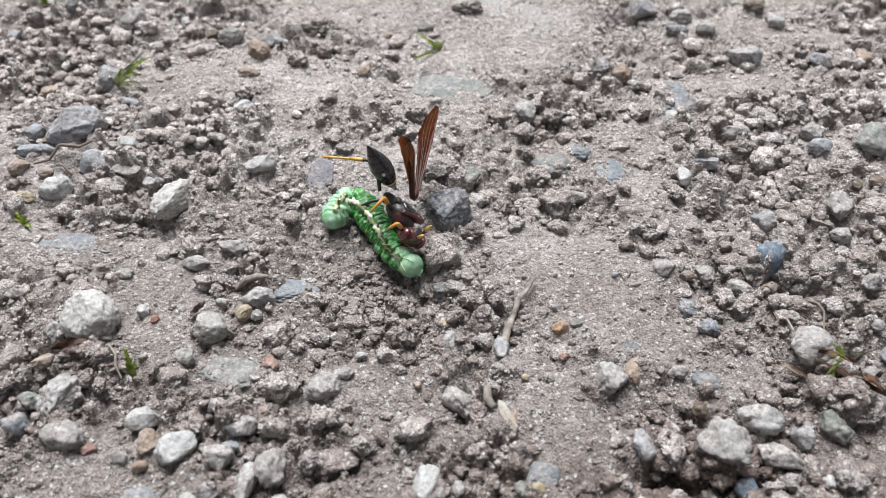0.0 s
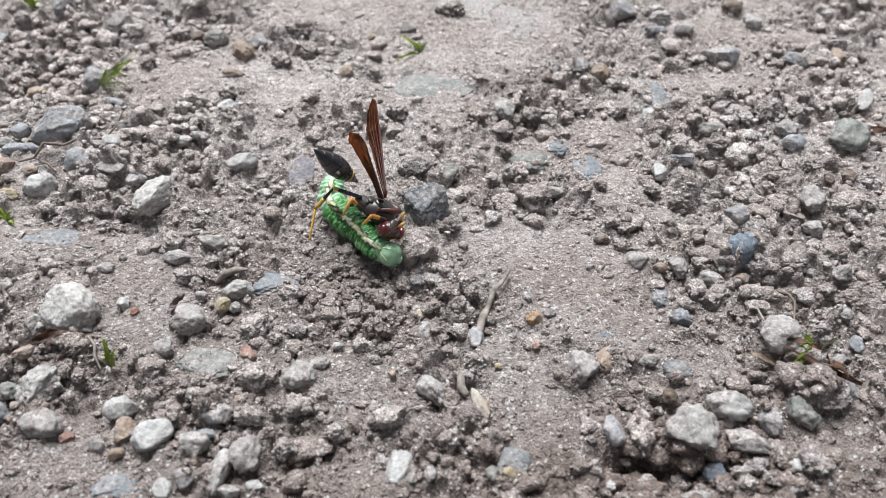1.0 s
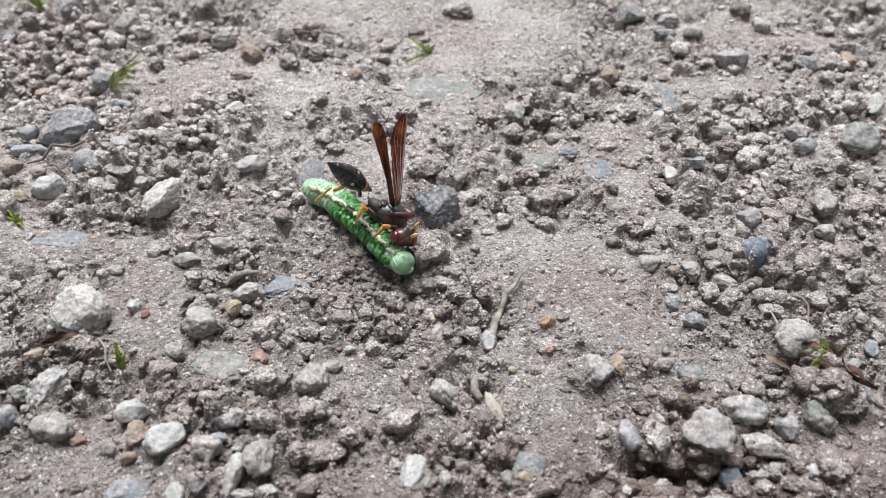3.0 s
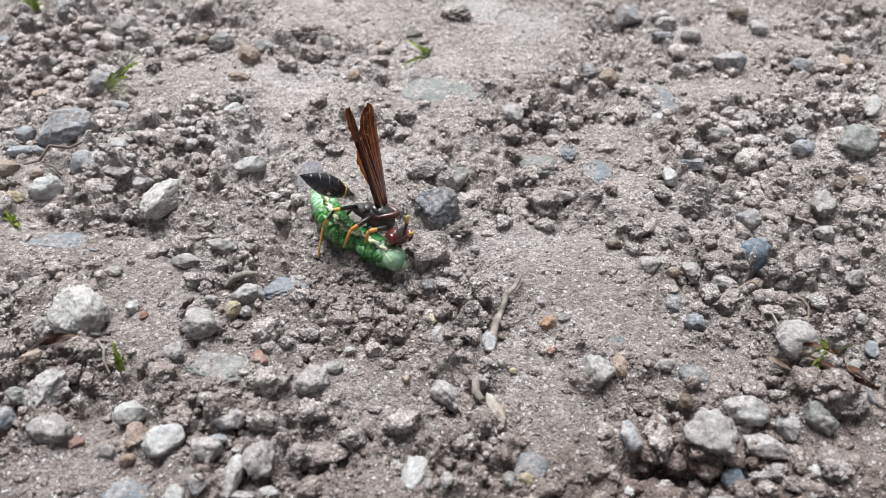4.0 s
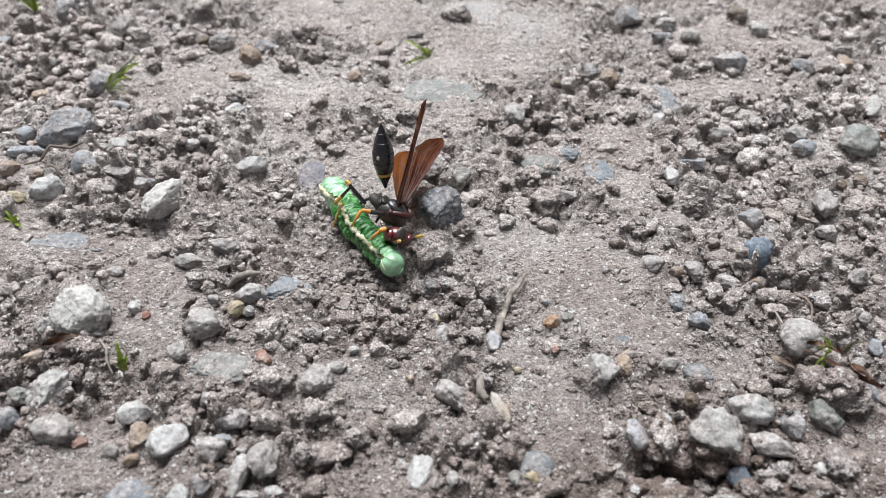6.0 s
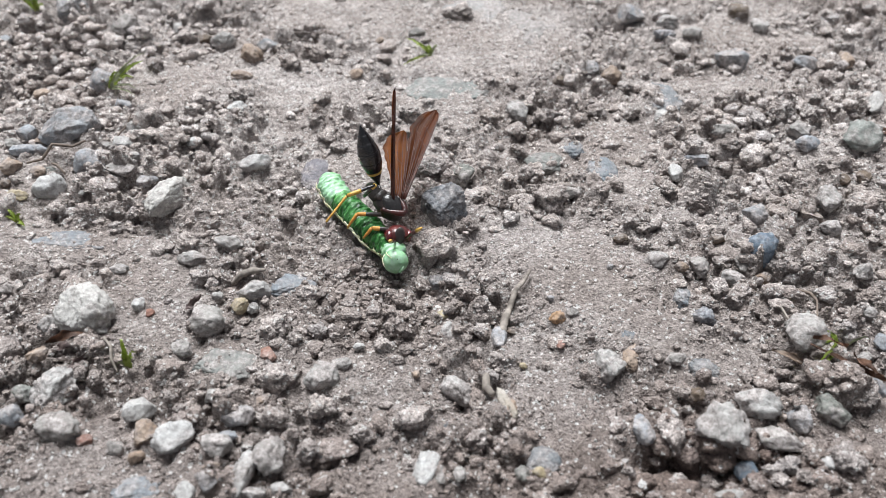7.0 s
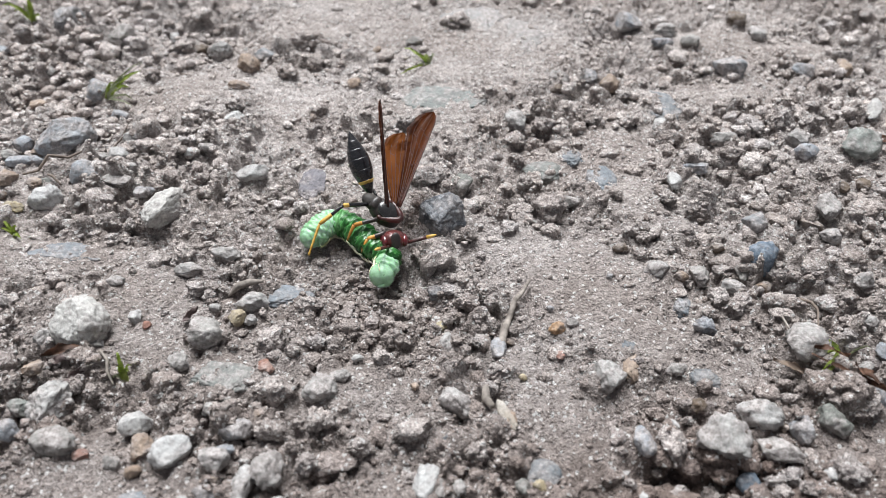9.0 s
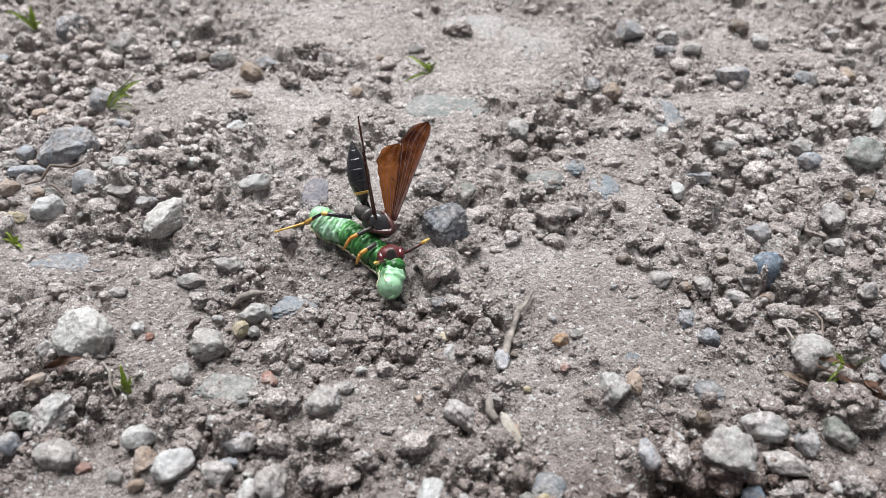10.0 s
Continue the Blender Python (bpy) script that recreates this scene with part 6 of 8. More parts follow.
# ---------------- what moves ----------------
def motions():
    walk(caterpillar, [
        (0, pose(-1.34*MM, 114.78*MM, 0.00*MM, 0.0, -0.0, 0.0)),
        (0.5, pose(-1.68*MM, 115.70*MM, 0.00*MM, 0.0, -0.0, 0.0)),
        (1, pose(-2.96*MM, 114.58*MM, 0.00*MM, 0.0, -0.0, 0.0)),
        (1.5, pose(-2.97*MM, 114.44*MM, 0.00*MM, 0.0, -0.0, 0.0)),
        (2, pose(-2.32*MM, 113.59*MM, 0.00*MM, 0.0, -0.0, 0.0)),
        (2.5, pose(-2.01*MM, 115.54*MM, 0.00*MM, 0.0, -0.0, 0.0)),
        (2.7, pose(-1.95*MM, 115.29*MM, 0.00*MM, 0.0, -0.0, 0.0)),
        (3.8, pose(-3.88*MM, 111.40*MM, 0.00*MM, 0.0, -0.0, 0.0)),
        (4, pose(-4.30*MM, 111.15*MM, 0.00*MM, 0.0, -0.0, 0.0)),
        (4.5, pose(-4.07*MM, 111.65*MM, 0.00*MM, 0.0, -0.0, 0.0)),
        (5, pose(-4.01*MM, 112.39*MM, 0.00*MM, 0.0, -0.0, 0.0)),
        (5.5, pose(-3.84*MM, 112.28*MM, 0.00*MM, 0.0, -0.0, 0.0)),
        (5.7, pose(-3.04*MM, 113.58*MM, 0.00*MM, 0.0, -0.0, 0.0)),
        (6.8, pose(-2.96*MM, 113.38*MM, 0.00*MM, 0.0, -0.0, 0.0)),
        (7, pose(-2.65*MM, 113.21*MM, 0.00*MM, 0.0, -0.0, 0.0)),
        (7.5, pose(-2.97*MM, 112.10*MM, 0.00*MM, 0.0, -0.0, 0.0)),
        (8, pose(-2.76*MM, 111.70*MM, 0.00*MM, 0.0, -0.0, 0.0)),
        (8.5, pose(-2.53*MM, 111.73*MM, 0.00*MM, 0.0, -0.0, 0.0)),
        (9, pose(-2.76*MM, 112.67*MM, 0.00*MM, 0.0, -0.0, 0.0)),
        (9.5, pose(-2.01*MM, 111.96*MM, 0.00*MM, 0.0, -0.0, 0.0)),
        (10, pose(-2.57*MM, 112.48*MM, 0.00*MM, 0.0, -0.0, 0.0))])
    walk(cat_head, [
        (0, pose(6.76*MM, -11.03*MM, 2.10*MM, 36.7, -0.0, -49.8)),
        (0.5, pose(7.19*MM, -11.68*MM, 2.10*MM, 31.4, -0.0, -53.1)),
        (1, pose(8.67*MM, -9.83*MM, 2.10*MM, 38.5, -0.0, -41.4)),
        (1.5, pose(8.70*MM, -9.20*MM, 2.10*MM, 34.4, -0.0, -47.9)),
        (2, pose(8.11*MM, -9.30*MM, 2.10*MM, 20.6, -0.0, -51.3)),
        (2.5, pose(7.94*MM, -11.48*MM, 2.10*MM, 28.6, 0.0, -53.4)),
        (2.7, pose(7.93*MM, -11.86*MM, 2.10*MM, 28.7, -0.0, -53.4)),
        (3.8, pose(8.56*MM, -6.40*MM, 2.10*MM, 26.2, -0.0, -41.7)),
        (4, pose(8.74*MM, -6.38*MM, 2.10*MM, 27.5, -0.0, -39.1)),
        (4.5, pose(9.08*MM, -7.76*MM, 2.10*MM, 28.9, -0.0, -42.6)),
        (5, pose(9.12*MM, -8.89*MM, 2.10*MM, 35.3, -0.0, -42.6)),
        (5.5, pose(8.91*MM, -8.89*MM, 2.10*MM, 47.5, -0.0, -47.2)),
        (5.7, pose(7.73*MM, -10.36*MM, 2.10*MM, 39.0, 0.0, -47.8)),
        (6.8, pose(5.92*MM, -10.02*MM, 2.10*MM, 47.9, 0.0, -79.3)),
        (7, pose(6.16*MM, -10.02*MM, 2.10*MM, 52.4, -0.0, -75.6)),
        (7.5, pose(6.61*MM, -9.60*MM, 2.10*MM, 53.7, -0.0, -74.1)),
        (8, pose(6.63*MM, -9.57*MM, 2.10*MM, 55.9, -0.0, -74.5)),
        (8.5, pose(5.68*MM, -9.82*MM, 2.10*MM, 48.7, -0.0, -83.4)),
        (9, pose(4.34*MM, -10.27*MM, 2.10*MM, 27.7, -0.0, -102.7)),
        (9.5, pose(4.28*MM, -9.87*MM, 2.10*MM, 28.4, -0.0, -103.9)),
        (10, pose(4.94*MM, -10.14*MM, 2.10*MM, 38.2, -0.0, -94.0))])
    walk(segments[0], [
        (0, pose(5.37*MM, -9.46*MM, 2.09*MM, 39.6, 0.2, -51.3)),
        (0.5, pose(5.92*MM, -10.02*MM, 2.09*MM, 32.8, 0.2, -53.7)),
        (1, pose(7.05*MM, -8.50*MM, 2.09*MM, 39.0, 0.2, -43.7)),
        (1.5, pose(7.30*MM, -7.64*MM, 2.09*MM, 36.7, 0.3, -47.4)),
        (2, pose(6.81*MM, -7.64*MM, 2.09*MM, 14.9, 0.1, -50.8)),
        (2.5, pose(6.69*MM, -9.80*MM, 2.09*MM, 28.4, 0.1, -53.6)),
        (2.7, pose(6.66*MM, -10.18*MM, 2.09*MM, 28.2, 0.2, -54.0)),
        (3.8, pose(7.02*MM, -4.97*MM, 2.09*MM, 21.0, 0.3, -39.9)),
        (4, pose(7.12*MM, -5.04*MM, 2.09*MM, 21.7, 0.3, -38.5)),
        (4.5, pose(7.56*MM, -6.31*MM, 2.09*MM, 25.7, 0.3, -41.1)),
        (5, pose(7.58*MM, -7.46*MM, 2.09*MM, 35.3, 0.2, -42.5)),
        (5.5, pose(7.52*MM, -7.32*MM, 2.09*MM, 57.9, 0.1, -46.5)),
        (5.7, pose(6.29*MM, -8.83*MM, 2.09*MM, 42.0, 0.3, -49.1)),
        (6.8, pose(5.68*MM, -7.93*MM, 2.09*MM, 92.6, 0.7, -64.0)),
        (7, pose(5.79*MM, -7.95*MM, 2.09*MM, 92.8, 0.5, -64.1)),
        (7.5, pose(6.17*MM, -7.55*MM, 2.09*MM, 91.8, 0.4, -64.7)),
        (8, pose(6.19*MM, -7.51*MM, 2.09*MM, 90.7, 0.2, -70.2)),
        (8.5, pose(5.58*MM, -7.72*MM, 2.09*MM, 83.5, 0.1, -80.8)),
        (9, pose(5.01*MM, -8.28*MM, 2.09*MM, 63.0, 0.1, -99.3)),
        (9.5, pose(4.99*MM, -7.89*MM, 2.09*MM, 62.7, 0.0, -102.3)),
        (10, pose(5.27*MM, -8.07*MM, 2.09*MM, 75.3, 0.1, -90.0))])
    walk(segments[1], [
        (0, pose(4.07*MM, -7.84*MM, 2.10*MM, 36.6, 0.7, -55.1)),
        (0.5, pose(4.69*MM, -8.35*MM, 2.10*MM, 32.3, 0.6, -54.2)),
        (1, pose(5.90*MM, -7.39*MM, 2.10*MM, 36.7, 0.5, -47.1)),
        (1.5, pose(5.69*MM, -5.89*MM, 2.10*MM, 37.1, 0.7, -46.5)),
        (2, pose(5.73*MM, -6.31*MM, 2.10*MM, 15.8, 0.5, -49.3)),
        (2.5, pose(5.50*MM, -8.19*MM, 2.10*MM, 28.0, 0.6, -53.9)),
        (2.7, pose(5.44*MM, -8.50*MM, 2.10*MM, 26.9, 0.6, -55.4)),
        (3.8, pose(5.68*MM, -3.85*MM, 2.10*MM, 23.2, 1.0, -35.0)),
        (4, pose(5.73*MM, -3.94*MM, 2.10*MM, 22.1, 0.9, -37.2)),
        (4.5, pose(5.94*MM, -4.89*MM, 2.10*MM, 27.7, 0.9, -36.6)),
        (5, pose(6.16*MM, -6.16*MM, 2.10*MM, 35.6, 0.7, -41.7)),
        (5.5, pose(6.30*MM, -6.04*MM, 2.10*MM, 59.9, 0.7, -43.0)),
        (5.7, pose(5.09*MM, -7.44*MM, 2.10*MM, 40.8, 0.8, -50.5)),
        (6.8, pose(4.89*MM, -6.30*MM, 2.11*MM, 98.9, 1.0, -56.6)),
        (7, pose(4.95*MM, -6.23*MM, 2.11*MM, 100.8, 0.9, -54.4)),
        (7.5, pose(5.17*MM, -5.43*MM, 2.11*MM, 102.0, 1.0, -52.2)),
        (8, pose(5.43*MM, -5.40*MM, 2.10*MM, 102.4, 0.8, -57.0)),
        (8.5, pose(5.31*MM, -6.05*MM, 2.10*MM, 95.8, 0.6, -69.2)),
        (9, pose(5.30*MM, -6.50*MM, 2.10*MM, 85.8, 0.7, -78.3)),
        (9.5, pose(5.36*MM, -6.19*MM, 2.10*MM, 83.7, 0.6, -82.2)),
        (10, pose(5.26*MM, -6.36*MM, 2.10*MM, 90.8, 0.6, -75.6))])
    walk(segments[2], [
        (0, pose(2.99*MM, -6.06*MM, 2.14*MM, 32.0, 1.3, -60.6)),
        (0.5, pose(3.50*MM, -6.67*MM, 2.14*MM, 31.0, 1.1, -55.6)),
        (1, pose(4.89*MM, -6.16*MM, 2.12*MM, 33.0, 1.0, -52.0)),
        (1.5, pose(4.03*MM, -4.20*MM, 2.15*MM, 37.6, 1.3, -45.4)),
        (2, pose(4.57*MM, -5.04*MM, 2.13*MM, 17.1, 1.2, -47.0)),
        (2.5, pose(4.33*MM, -6.56*MM, 2.13*MM, 27.2, 1.2, -54.5)),
        (2.7, pose(4.30*MM, -6.77*MM, 2.14*MM, 25.1, 1.1, -57.3)),
        (3.8, pose(4.17*MM, -2.97*MM, 2.16*MM, 24.8, 1.8, -30.7)),
        (4, pose(4.29*MM, -2.90*MM, 2.15*MM, 22.8, 1.7, -35.2)),
        (4.5, pose(4.11*MM, -3.74*MM, 2.16*MM, 28.4, 1.6, -34.7)),
        (5, pose(4.69*MM, -4.90*MM, 2.14*MM, 35.4, 1.4, -41.5)),
        (5.5, pose(4.93*MM, -4.92*MM, 2.13*MM, 62.0, 1.4, -38.5)),
        (5.7, pose(3.95*MM, -5.99*MM, 2.15*MM, 38.8, 1.4, -52.9)),
        (6.8, pose(3.69*MM, -4.92*MM, 2.16*MM, 104.1, 1.3, -49.3)),
        (7, pose(3.58*MM, -4.86*MM, 2.16*MM, 106.7, 1.4, -45.6)),
        (7.5, pose(3.35*MM, -3.92*MM, 2.17*MM, 107.7, 1.5, -42.7)),
        (8, pose(3.81*MM, -3.84*MM, 2.15*MM, 111.9, 1.5, -42.4)),
        (8.5, pose(4.40*MM, -4.62*MM, 2.13*MM, 110.9, 1.3, -50.7)),
        (9, pose(4.33*MM, -5.01*MM, 2.13*MM, 112.8, 1.3, -47.9)),
        (9.5, pose(4.55*MM, -4.68*MM, 2.13*MM, 112.9, 1.2, -50.0)),
        (10, pose(4.45*MM, -4.87*MM, 2.13*MM, 110.0, 1.2, -54.4))])
    walk(segments[3], [
        (0, pose(2.03*MM, -4.21*MM, 2.20*MM, 29.5, 1.4, -63.5)),
        (0.5, pose(2.36*MM, -4.95*MM, 2.18*MM, 28.0, 1.3, -59.1)),
        (1, pose(3.93*MM, -4.88*MM, 2.15*MM, 31.8, 1.2, -53.4)),
        (1.5, pose(2.37*MM, -2.51*MM, 2.21*MM, 37.7, 1.5, -45.1)),
        (2, pose(3.38*MM, -3.80*MM, 2.17*MM, 17.3, 1.4, -46.6)),
        (2.5, pose(3.17*MM, -4.92*MM, 2.18*MM, 26.2, 1.3, -55.8)),
        (2.7, pose(3.20*MM, -5.01*MM, 2.18*MM, 24.5, 1.3, -58.0)),
        (3.8, pose(2.68*MM, -2.06*MM, 2.21*MM, 23.9, 1.8, -33.0)),
        (4, pose(2.83*MM, -1.89*MM, 2.21*MM, 24.1, 1.8, -32.3)),
        (4.5, pose(2.40*MM, -2.44*MM, 2.23*MM, 25.8, 1.5, -40.0)),
        (5, pose(3.26*MM, -3.60*MM, 2.20*MM, 34.4, 1.5, -43.3)),
        (5.5, pose(3.53*MM, -3.84*MM, 2.19*MM, 60.8, 1.6, -40.6)),
        (5.7, pose(2.87*MM, -4.49*MM, 2.19*MM, 37.3, 1.4, -55.0)),
        (6.8, pose(2.50*MM, -3.53*MM, 2.20*MM, 102.6, 1.4, -51.5)),
        (7, pose(2.24*MM, -3.47*MM, 2.20*MM, 102.9, 1.5, -51.2)),
        (7.5, pose(1.70*MM, -2.23*MM, 2.24*MM, 104.0, 1.5, -49.0)),
        (8, pose(2.11*MM, -2.36*MM, 2.22*MM, 111.1, 1.7, -43.7)),
        (8.5, pose(3.18*MM, -3.44*MM, 2.18*MM, 114.3, 1.6, -45.2)),
        (9, pose(2.92*MM, -3.86*MM, 2.18*MM, 115.2, 1.5, -43.9)),
        (9.5, pose(3.18*MM, -3.59*MM, 2.17*MM, 118.2, 1.4, -41.0)),
        (10, pose(3.29*MM, -3.60*MM, 2.17*MM, 114.4, 1.5, -47.9))])
    walk(segments[4], [
        (0, pose(1.13*MM, -2.33*MM, 2.25*MM, 28.6, 1.3, -64.6)),
        (0.5, pose(1.39*MM, -3.13*MM, 2.23*MM, 23.5, 1.3, -64.1)),
        (1, pose(2.99*MM, -3.60*MM, 2.19*MM, 32.6, 1.3, -52.3)),
        (1.5, pose(0.69*MM, -0.84*MM, 2.28*MM, 35.2, -0.4, -49.9)),
        (2, pose(2.21*MM, -2.54*MM, 2.21*MM, 16.5, 1.6, -47.7)),
        (2.5, pose(2.07*MM, -3.25*MM, 2.23*MM, 24.9, 1.2, -57.4)),
        (2.7, pose(2.10*MM, -3.24*MM, 2.23*MM, 24.2, 1.2, -58.4)),
        (3.8, pose(1.24*MM, -1.06*MM, 2.27*MM, 21.7, 1.4, -37.9)),
        (4, pose(1.30*MM, -1.00*MM, 2.26*MM, 23.3, 1.5, -34.2)),
        (4.5, pose(0.82*MM, -0.97*MM, 2.28*MM, 21.5, 1.1, -47.5)),
        (5, pose(1.88*MM, -2.25*MM, 2.24*MM, 32.8, 1.3, -46.0)),
        (5.5, pose(2.26*MM, -2.62*MM, 2.23*MM, 58.3, 1.4, -45.2)),
        (5.7, pose(1.83*MM, -2.97*MM, 2.23*MM, 36.0, 1.3, -56.6)),
        (6.8, pose(1.41*MM, -2.06*MM, 2.25*MM, 100.4, 1.4, -54.4)),
        (7, pose(1.17*MM, -1.86*MM, 2.26*MM, 98.5, 1.4, -57.2)),
        (7.5, pose(0.25*MM, -0.36*MM, 2.29*MM, 101.0, 0.8, -53.6)),
        (8, pose(0.55*MM, -0.72*MM, 2.29*MM, 107.3, 1.1, -50.3)),
        (8.5, pose(2.00*MM, -2.21*MM, 2.22*MM, 113.3, 1.7, -46.8)),
        (9, pose(1.72*MM, -2.50*MM, 2.22*MM, 109.3, 1.5, -52.9)),
        (9.5, pose(1.90*MM, -2.39*MM, 2.21*MM, 114.2, 1.7, -47.8)),
        (10, pose(2.14*MM, -2.32*MM, 2.22*MM, 114.1, 1.6, -48.1))])
    walk(segments[5], [
        (0, pose(0.24*MM, -0.45*MM, 2.29*MM, 30.1, 0.8, -63.1)),
        (0.5, pose(0.56*MM, -1.24*MM, 2.28*MM, 21.9, 1.1, -65.8)),
        (1, pose(1.99*MM, -2.36*MM, 2.22*MM, 34.1, 1.5, -50.2)),
        (1.5, pose(-0.66*MM, 1.09*MM, 2.18*MM, 25.1, 1.5, -61.2)),
        (2, pose(1.06*MM, -1.25*MM, 2.26*MM, 15.6, 1.5, -49.0)),
        (2.5, pose(1.01*MM, -1.55*MM, 2.27*MM, 25.0, 1.0, -57.4)),
        (2.7, pose(1.02*MM, -1.47*MM, 2.27*MM, 25.6, 1.0, -56.8)),
        (3.8, pose(-0.08*MM, 0.08*MM, 2.30*MM, 17.8, 0.7, -45.2)),
        (4, pose(-0.09*MM, 0.10*MM, 2.30*MM, 17.5, 0.7, -45.4)),
        (4.5, pose(-0.50*MM, 0.73*MM, 2.30*MM, 15.1, 0.2, -56.7)),
        (5, pose(0.58*MM, -0.82*MM, 2.29*MM, 28.4, 0.9, -52.7)),
        (5.5, pose(1.04*MM, -1.33*MM, 2.27*MM, 55.6, 1.1, -49.4)),
        (5.7, pose(0.84*MM, -1.42*MM, 2.27*MM, 34.6, 1.0, -58.5)),
        (6.8, pose(0.37*MM, -0.56*MM, 2.29*MM, 99.2, 0.9, -56.3)),
        (7, pose(0.14*MM, -0.21*MM, 2.30*MM, 99.1, 0.8, -56.7)),
        (7.5, pose(-1.11*MM, 1.58*MM, 2.30*MM, 98.9, 0.0, -56.7)),
        (8, pose(-0.77*MM, 1.11*MM, 2.31*MM, 103.6, 0.2, -55.9)),
        (8.5, pose(0.85*MM, -0.95*MM, 2.27*MM, 112.8, 1.3, -47.9)),
        (9, pose(0.73*MM, -0.97*MM, 2.28*MM, 108.4, 1.3, -54.3)),
        (9.5, pose(0.83*MM, -1.00*MM, 2.27*MM, 112.3, 1.4, -50.8)),
        (10, pose(1.00*MM, -1.04*MM, 2.27*MM, 114.8, 1.4, -47.2))])
    walk(segments[6], [
        (0, pose(-0.75*MM, 1.38*MM, 2.31*MM, 33.1, 0.1, -59.9)),
        (0.5, pose(-0.30*MM, 0.63*MM, 2.31*MM, 23.3, 0.4, -64.6)),
        (1, pose(0.95*MM, -1.16*MM, 2.27*MM, 34.3, 1.4, -50.1)),
        (1.5, pose(-1.51*MM, 3.16*MM, 2.40*MM, 3.0, 45.6, -83.3)),
        (2, pose(-0.05*MM, 0.06*MM, 2.30*MM, 15.0, -1.3, -51.5)),
        (2.5, pose(-0.09*MM, 0.13*MM, 2.30*MM, 26.2, 0.3, -56.3)),
        (2.7, pose(-0.18*MM, 0.23*MM, 2.30*MM, 29.2, 0.5, -52.4)),
        (3.8, pose(-1.22*MM, 1.41*MM, 2.31*MM, 13.3, -0.0, -52.2)),
        (4, pose(-1.17*MM, 1.51*MM, 2.31*MM, 10.6, -0.0, -55.4)),
        (4.5, pose(-1.54*MM, 2.62*MM, 2.30*MM, 7.0, -0.0, -65.9)),
        (5, pose(-0.45*MM, 0.81*MM, 2.31*MM, 20.7, 0.3, -62.3)),
        (5.5, pose(-0.04*MM, 0.06*MM, 2.30*MM, 50.4, 0.6, -56.6)),
        (5.7, pose(-0.09*MM, 0.17*MM, 2.30*MM, 32.0, 0.5, -61.7)),
        (6.8, pose(-0.62*MM, 0.98*MM, 2.31*MM, 97.9, 0.2, -58.3)),
        (7, pose(-0.96*MM, 1.38*MM, 2.31*MM, 100.9, 0.1, -54.8)),
        (7.5, pose(-2.35*MM, 3.60*MM, 2.30*MM, 92.9, 0.1, -63.7)),
        (8, pose(-1.98*MM, 3.02*MM, 2.30*MM, 99.4, -0.1, -61.1)),
        (8.5, pose(-0.28*MM, 0.32*MM, 2.30*MM, 112.5, 0.0, -49.1)),
        (9, pose(-0.40*MM, 0.45*MM, 2.31*MM, 113.1, 0.4, -48.0)),
        (9.5, pose(-0.31*MM, 0.33*MM, 2.30*MM, 115.2, 0.0, -47.2)),
        (10, pose(-0.19*MM, 0.20*MM, 2.30*MM, 115.9, 0.2, -46.2))])
    walk(segments[7], [
        (0, pose(-1.85*MM, 3.15*MM, 2.30*MM, 40.2, -0.1, -50.6)),
        (0.5, pose(-1.21*MM, 2.48*MM, 2.30*MM, 28.5, -0.1, -59.1)),
        (1, pose(-0.06*MM, 0.08*MM, 2.30*MM, 33.0, 0.0, -52.4)),
        (1.5, pose(-0.94*MM, 3.46*MM, 4.62*MM, -100.3, 71.3, 156.5)),
        (2, pose(-1.08*MM, 1.43*MM, 2.18*MM, 11.2, 5.1, -53.3)),
        (2.5, pose(-1.21*MM, 1.79*MM, 2.29*MM, 28.3, -0.2, -53.9)),
        (2.7, pose(-1.51*MM, 1.82*MM, 2.31*MM, 33.0, -0.0, -47.3)),
        (3.8, pose(-2.22*MM, 2.85*MM, 2.30*MM, 9.1, -0.1, -57.5)),
        (4, pose(-2.10*MM, 3.02*MM, 2.30*MM, 7.2, -0.1, -59.5)),
        (4.5, pose(-2.26*MM, 4.65*MM, 2.30*MM, -2.8, 0.4, -75.3)),
        (5, pose(-1.20*MM, 2.58*MM, 2.31*MM, 12.7, -0.1, -70.6)),
        (5.5, pose(-0.89*MM, 1.61*MM, 2.31*MM, 43.3, 0.0, -64.9)),
        (5.7, pose(-0.91*MM, 1.82*MM, 2.31*MM, 29.0, -0.0, -65.1)),
        (6.8, pose(-1.56*MM, 2.56*MM, 2.30*MM, 97.7, -0.1, -58.6)),
        (7, pose(-2.09*MM, 2.95*MM, 2.30*MM, 101.7, -0.1, -53.8)),
        (7.5, pose(-3.20*MM, 5.81*MM, 2.31*MM, 82.7, 0.6, -73.7)),
        (8, pose(-2.95*MM, 5.06*MM, 2.30*MM, 91.1, -0.1, -69.9)),
        (8.5, pose(-1.38*MM, 1.62*MM, 2.28*MM, 112.1, -0.5, -50.2)),
        (9, pose(-1.70*MM, 1.72*MM, 2.30*MM, 120.2, -0.1, -35.2)),
        (9.5, pose(-1.55*MM, 1.57*MM, 2.27*MM, 118.1, -0.0, -42.4)),
        (10, pose(-1.38*MM, 1.44*MM, 2.28*MM, 117.0, -0.5, -44.8))])
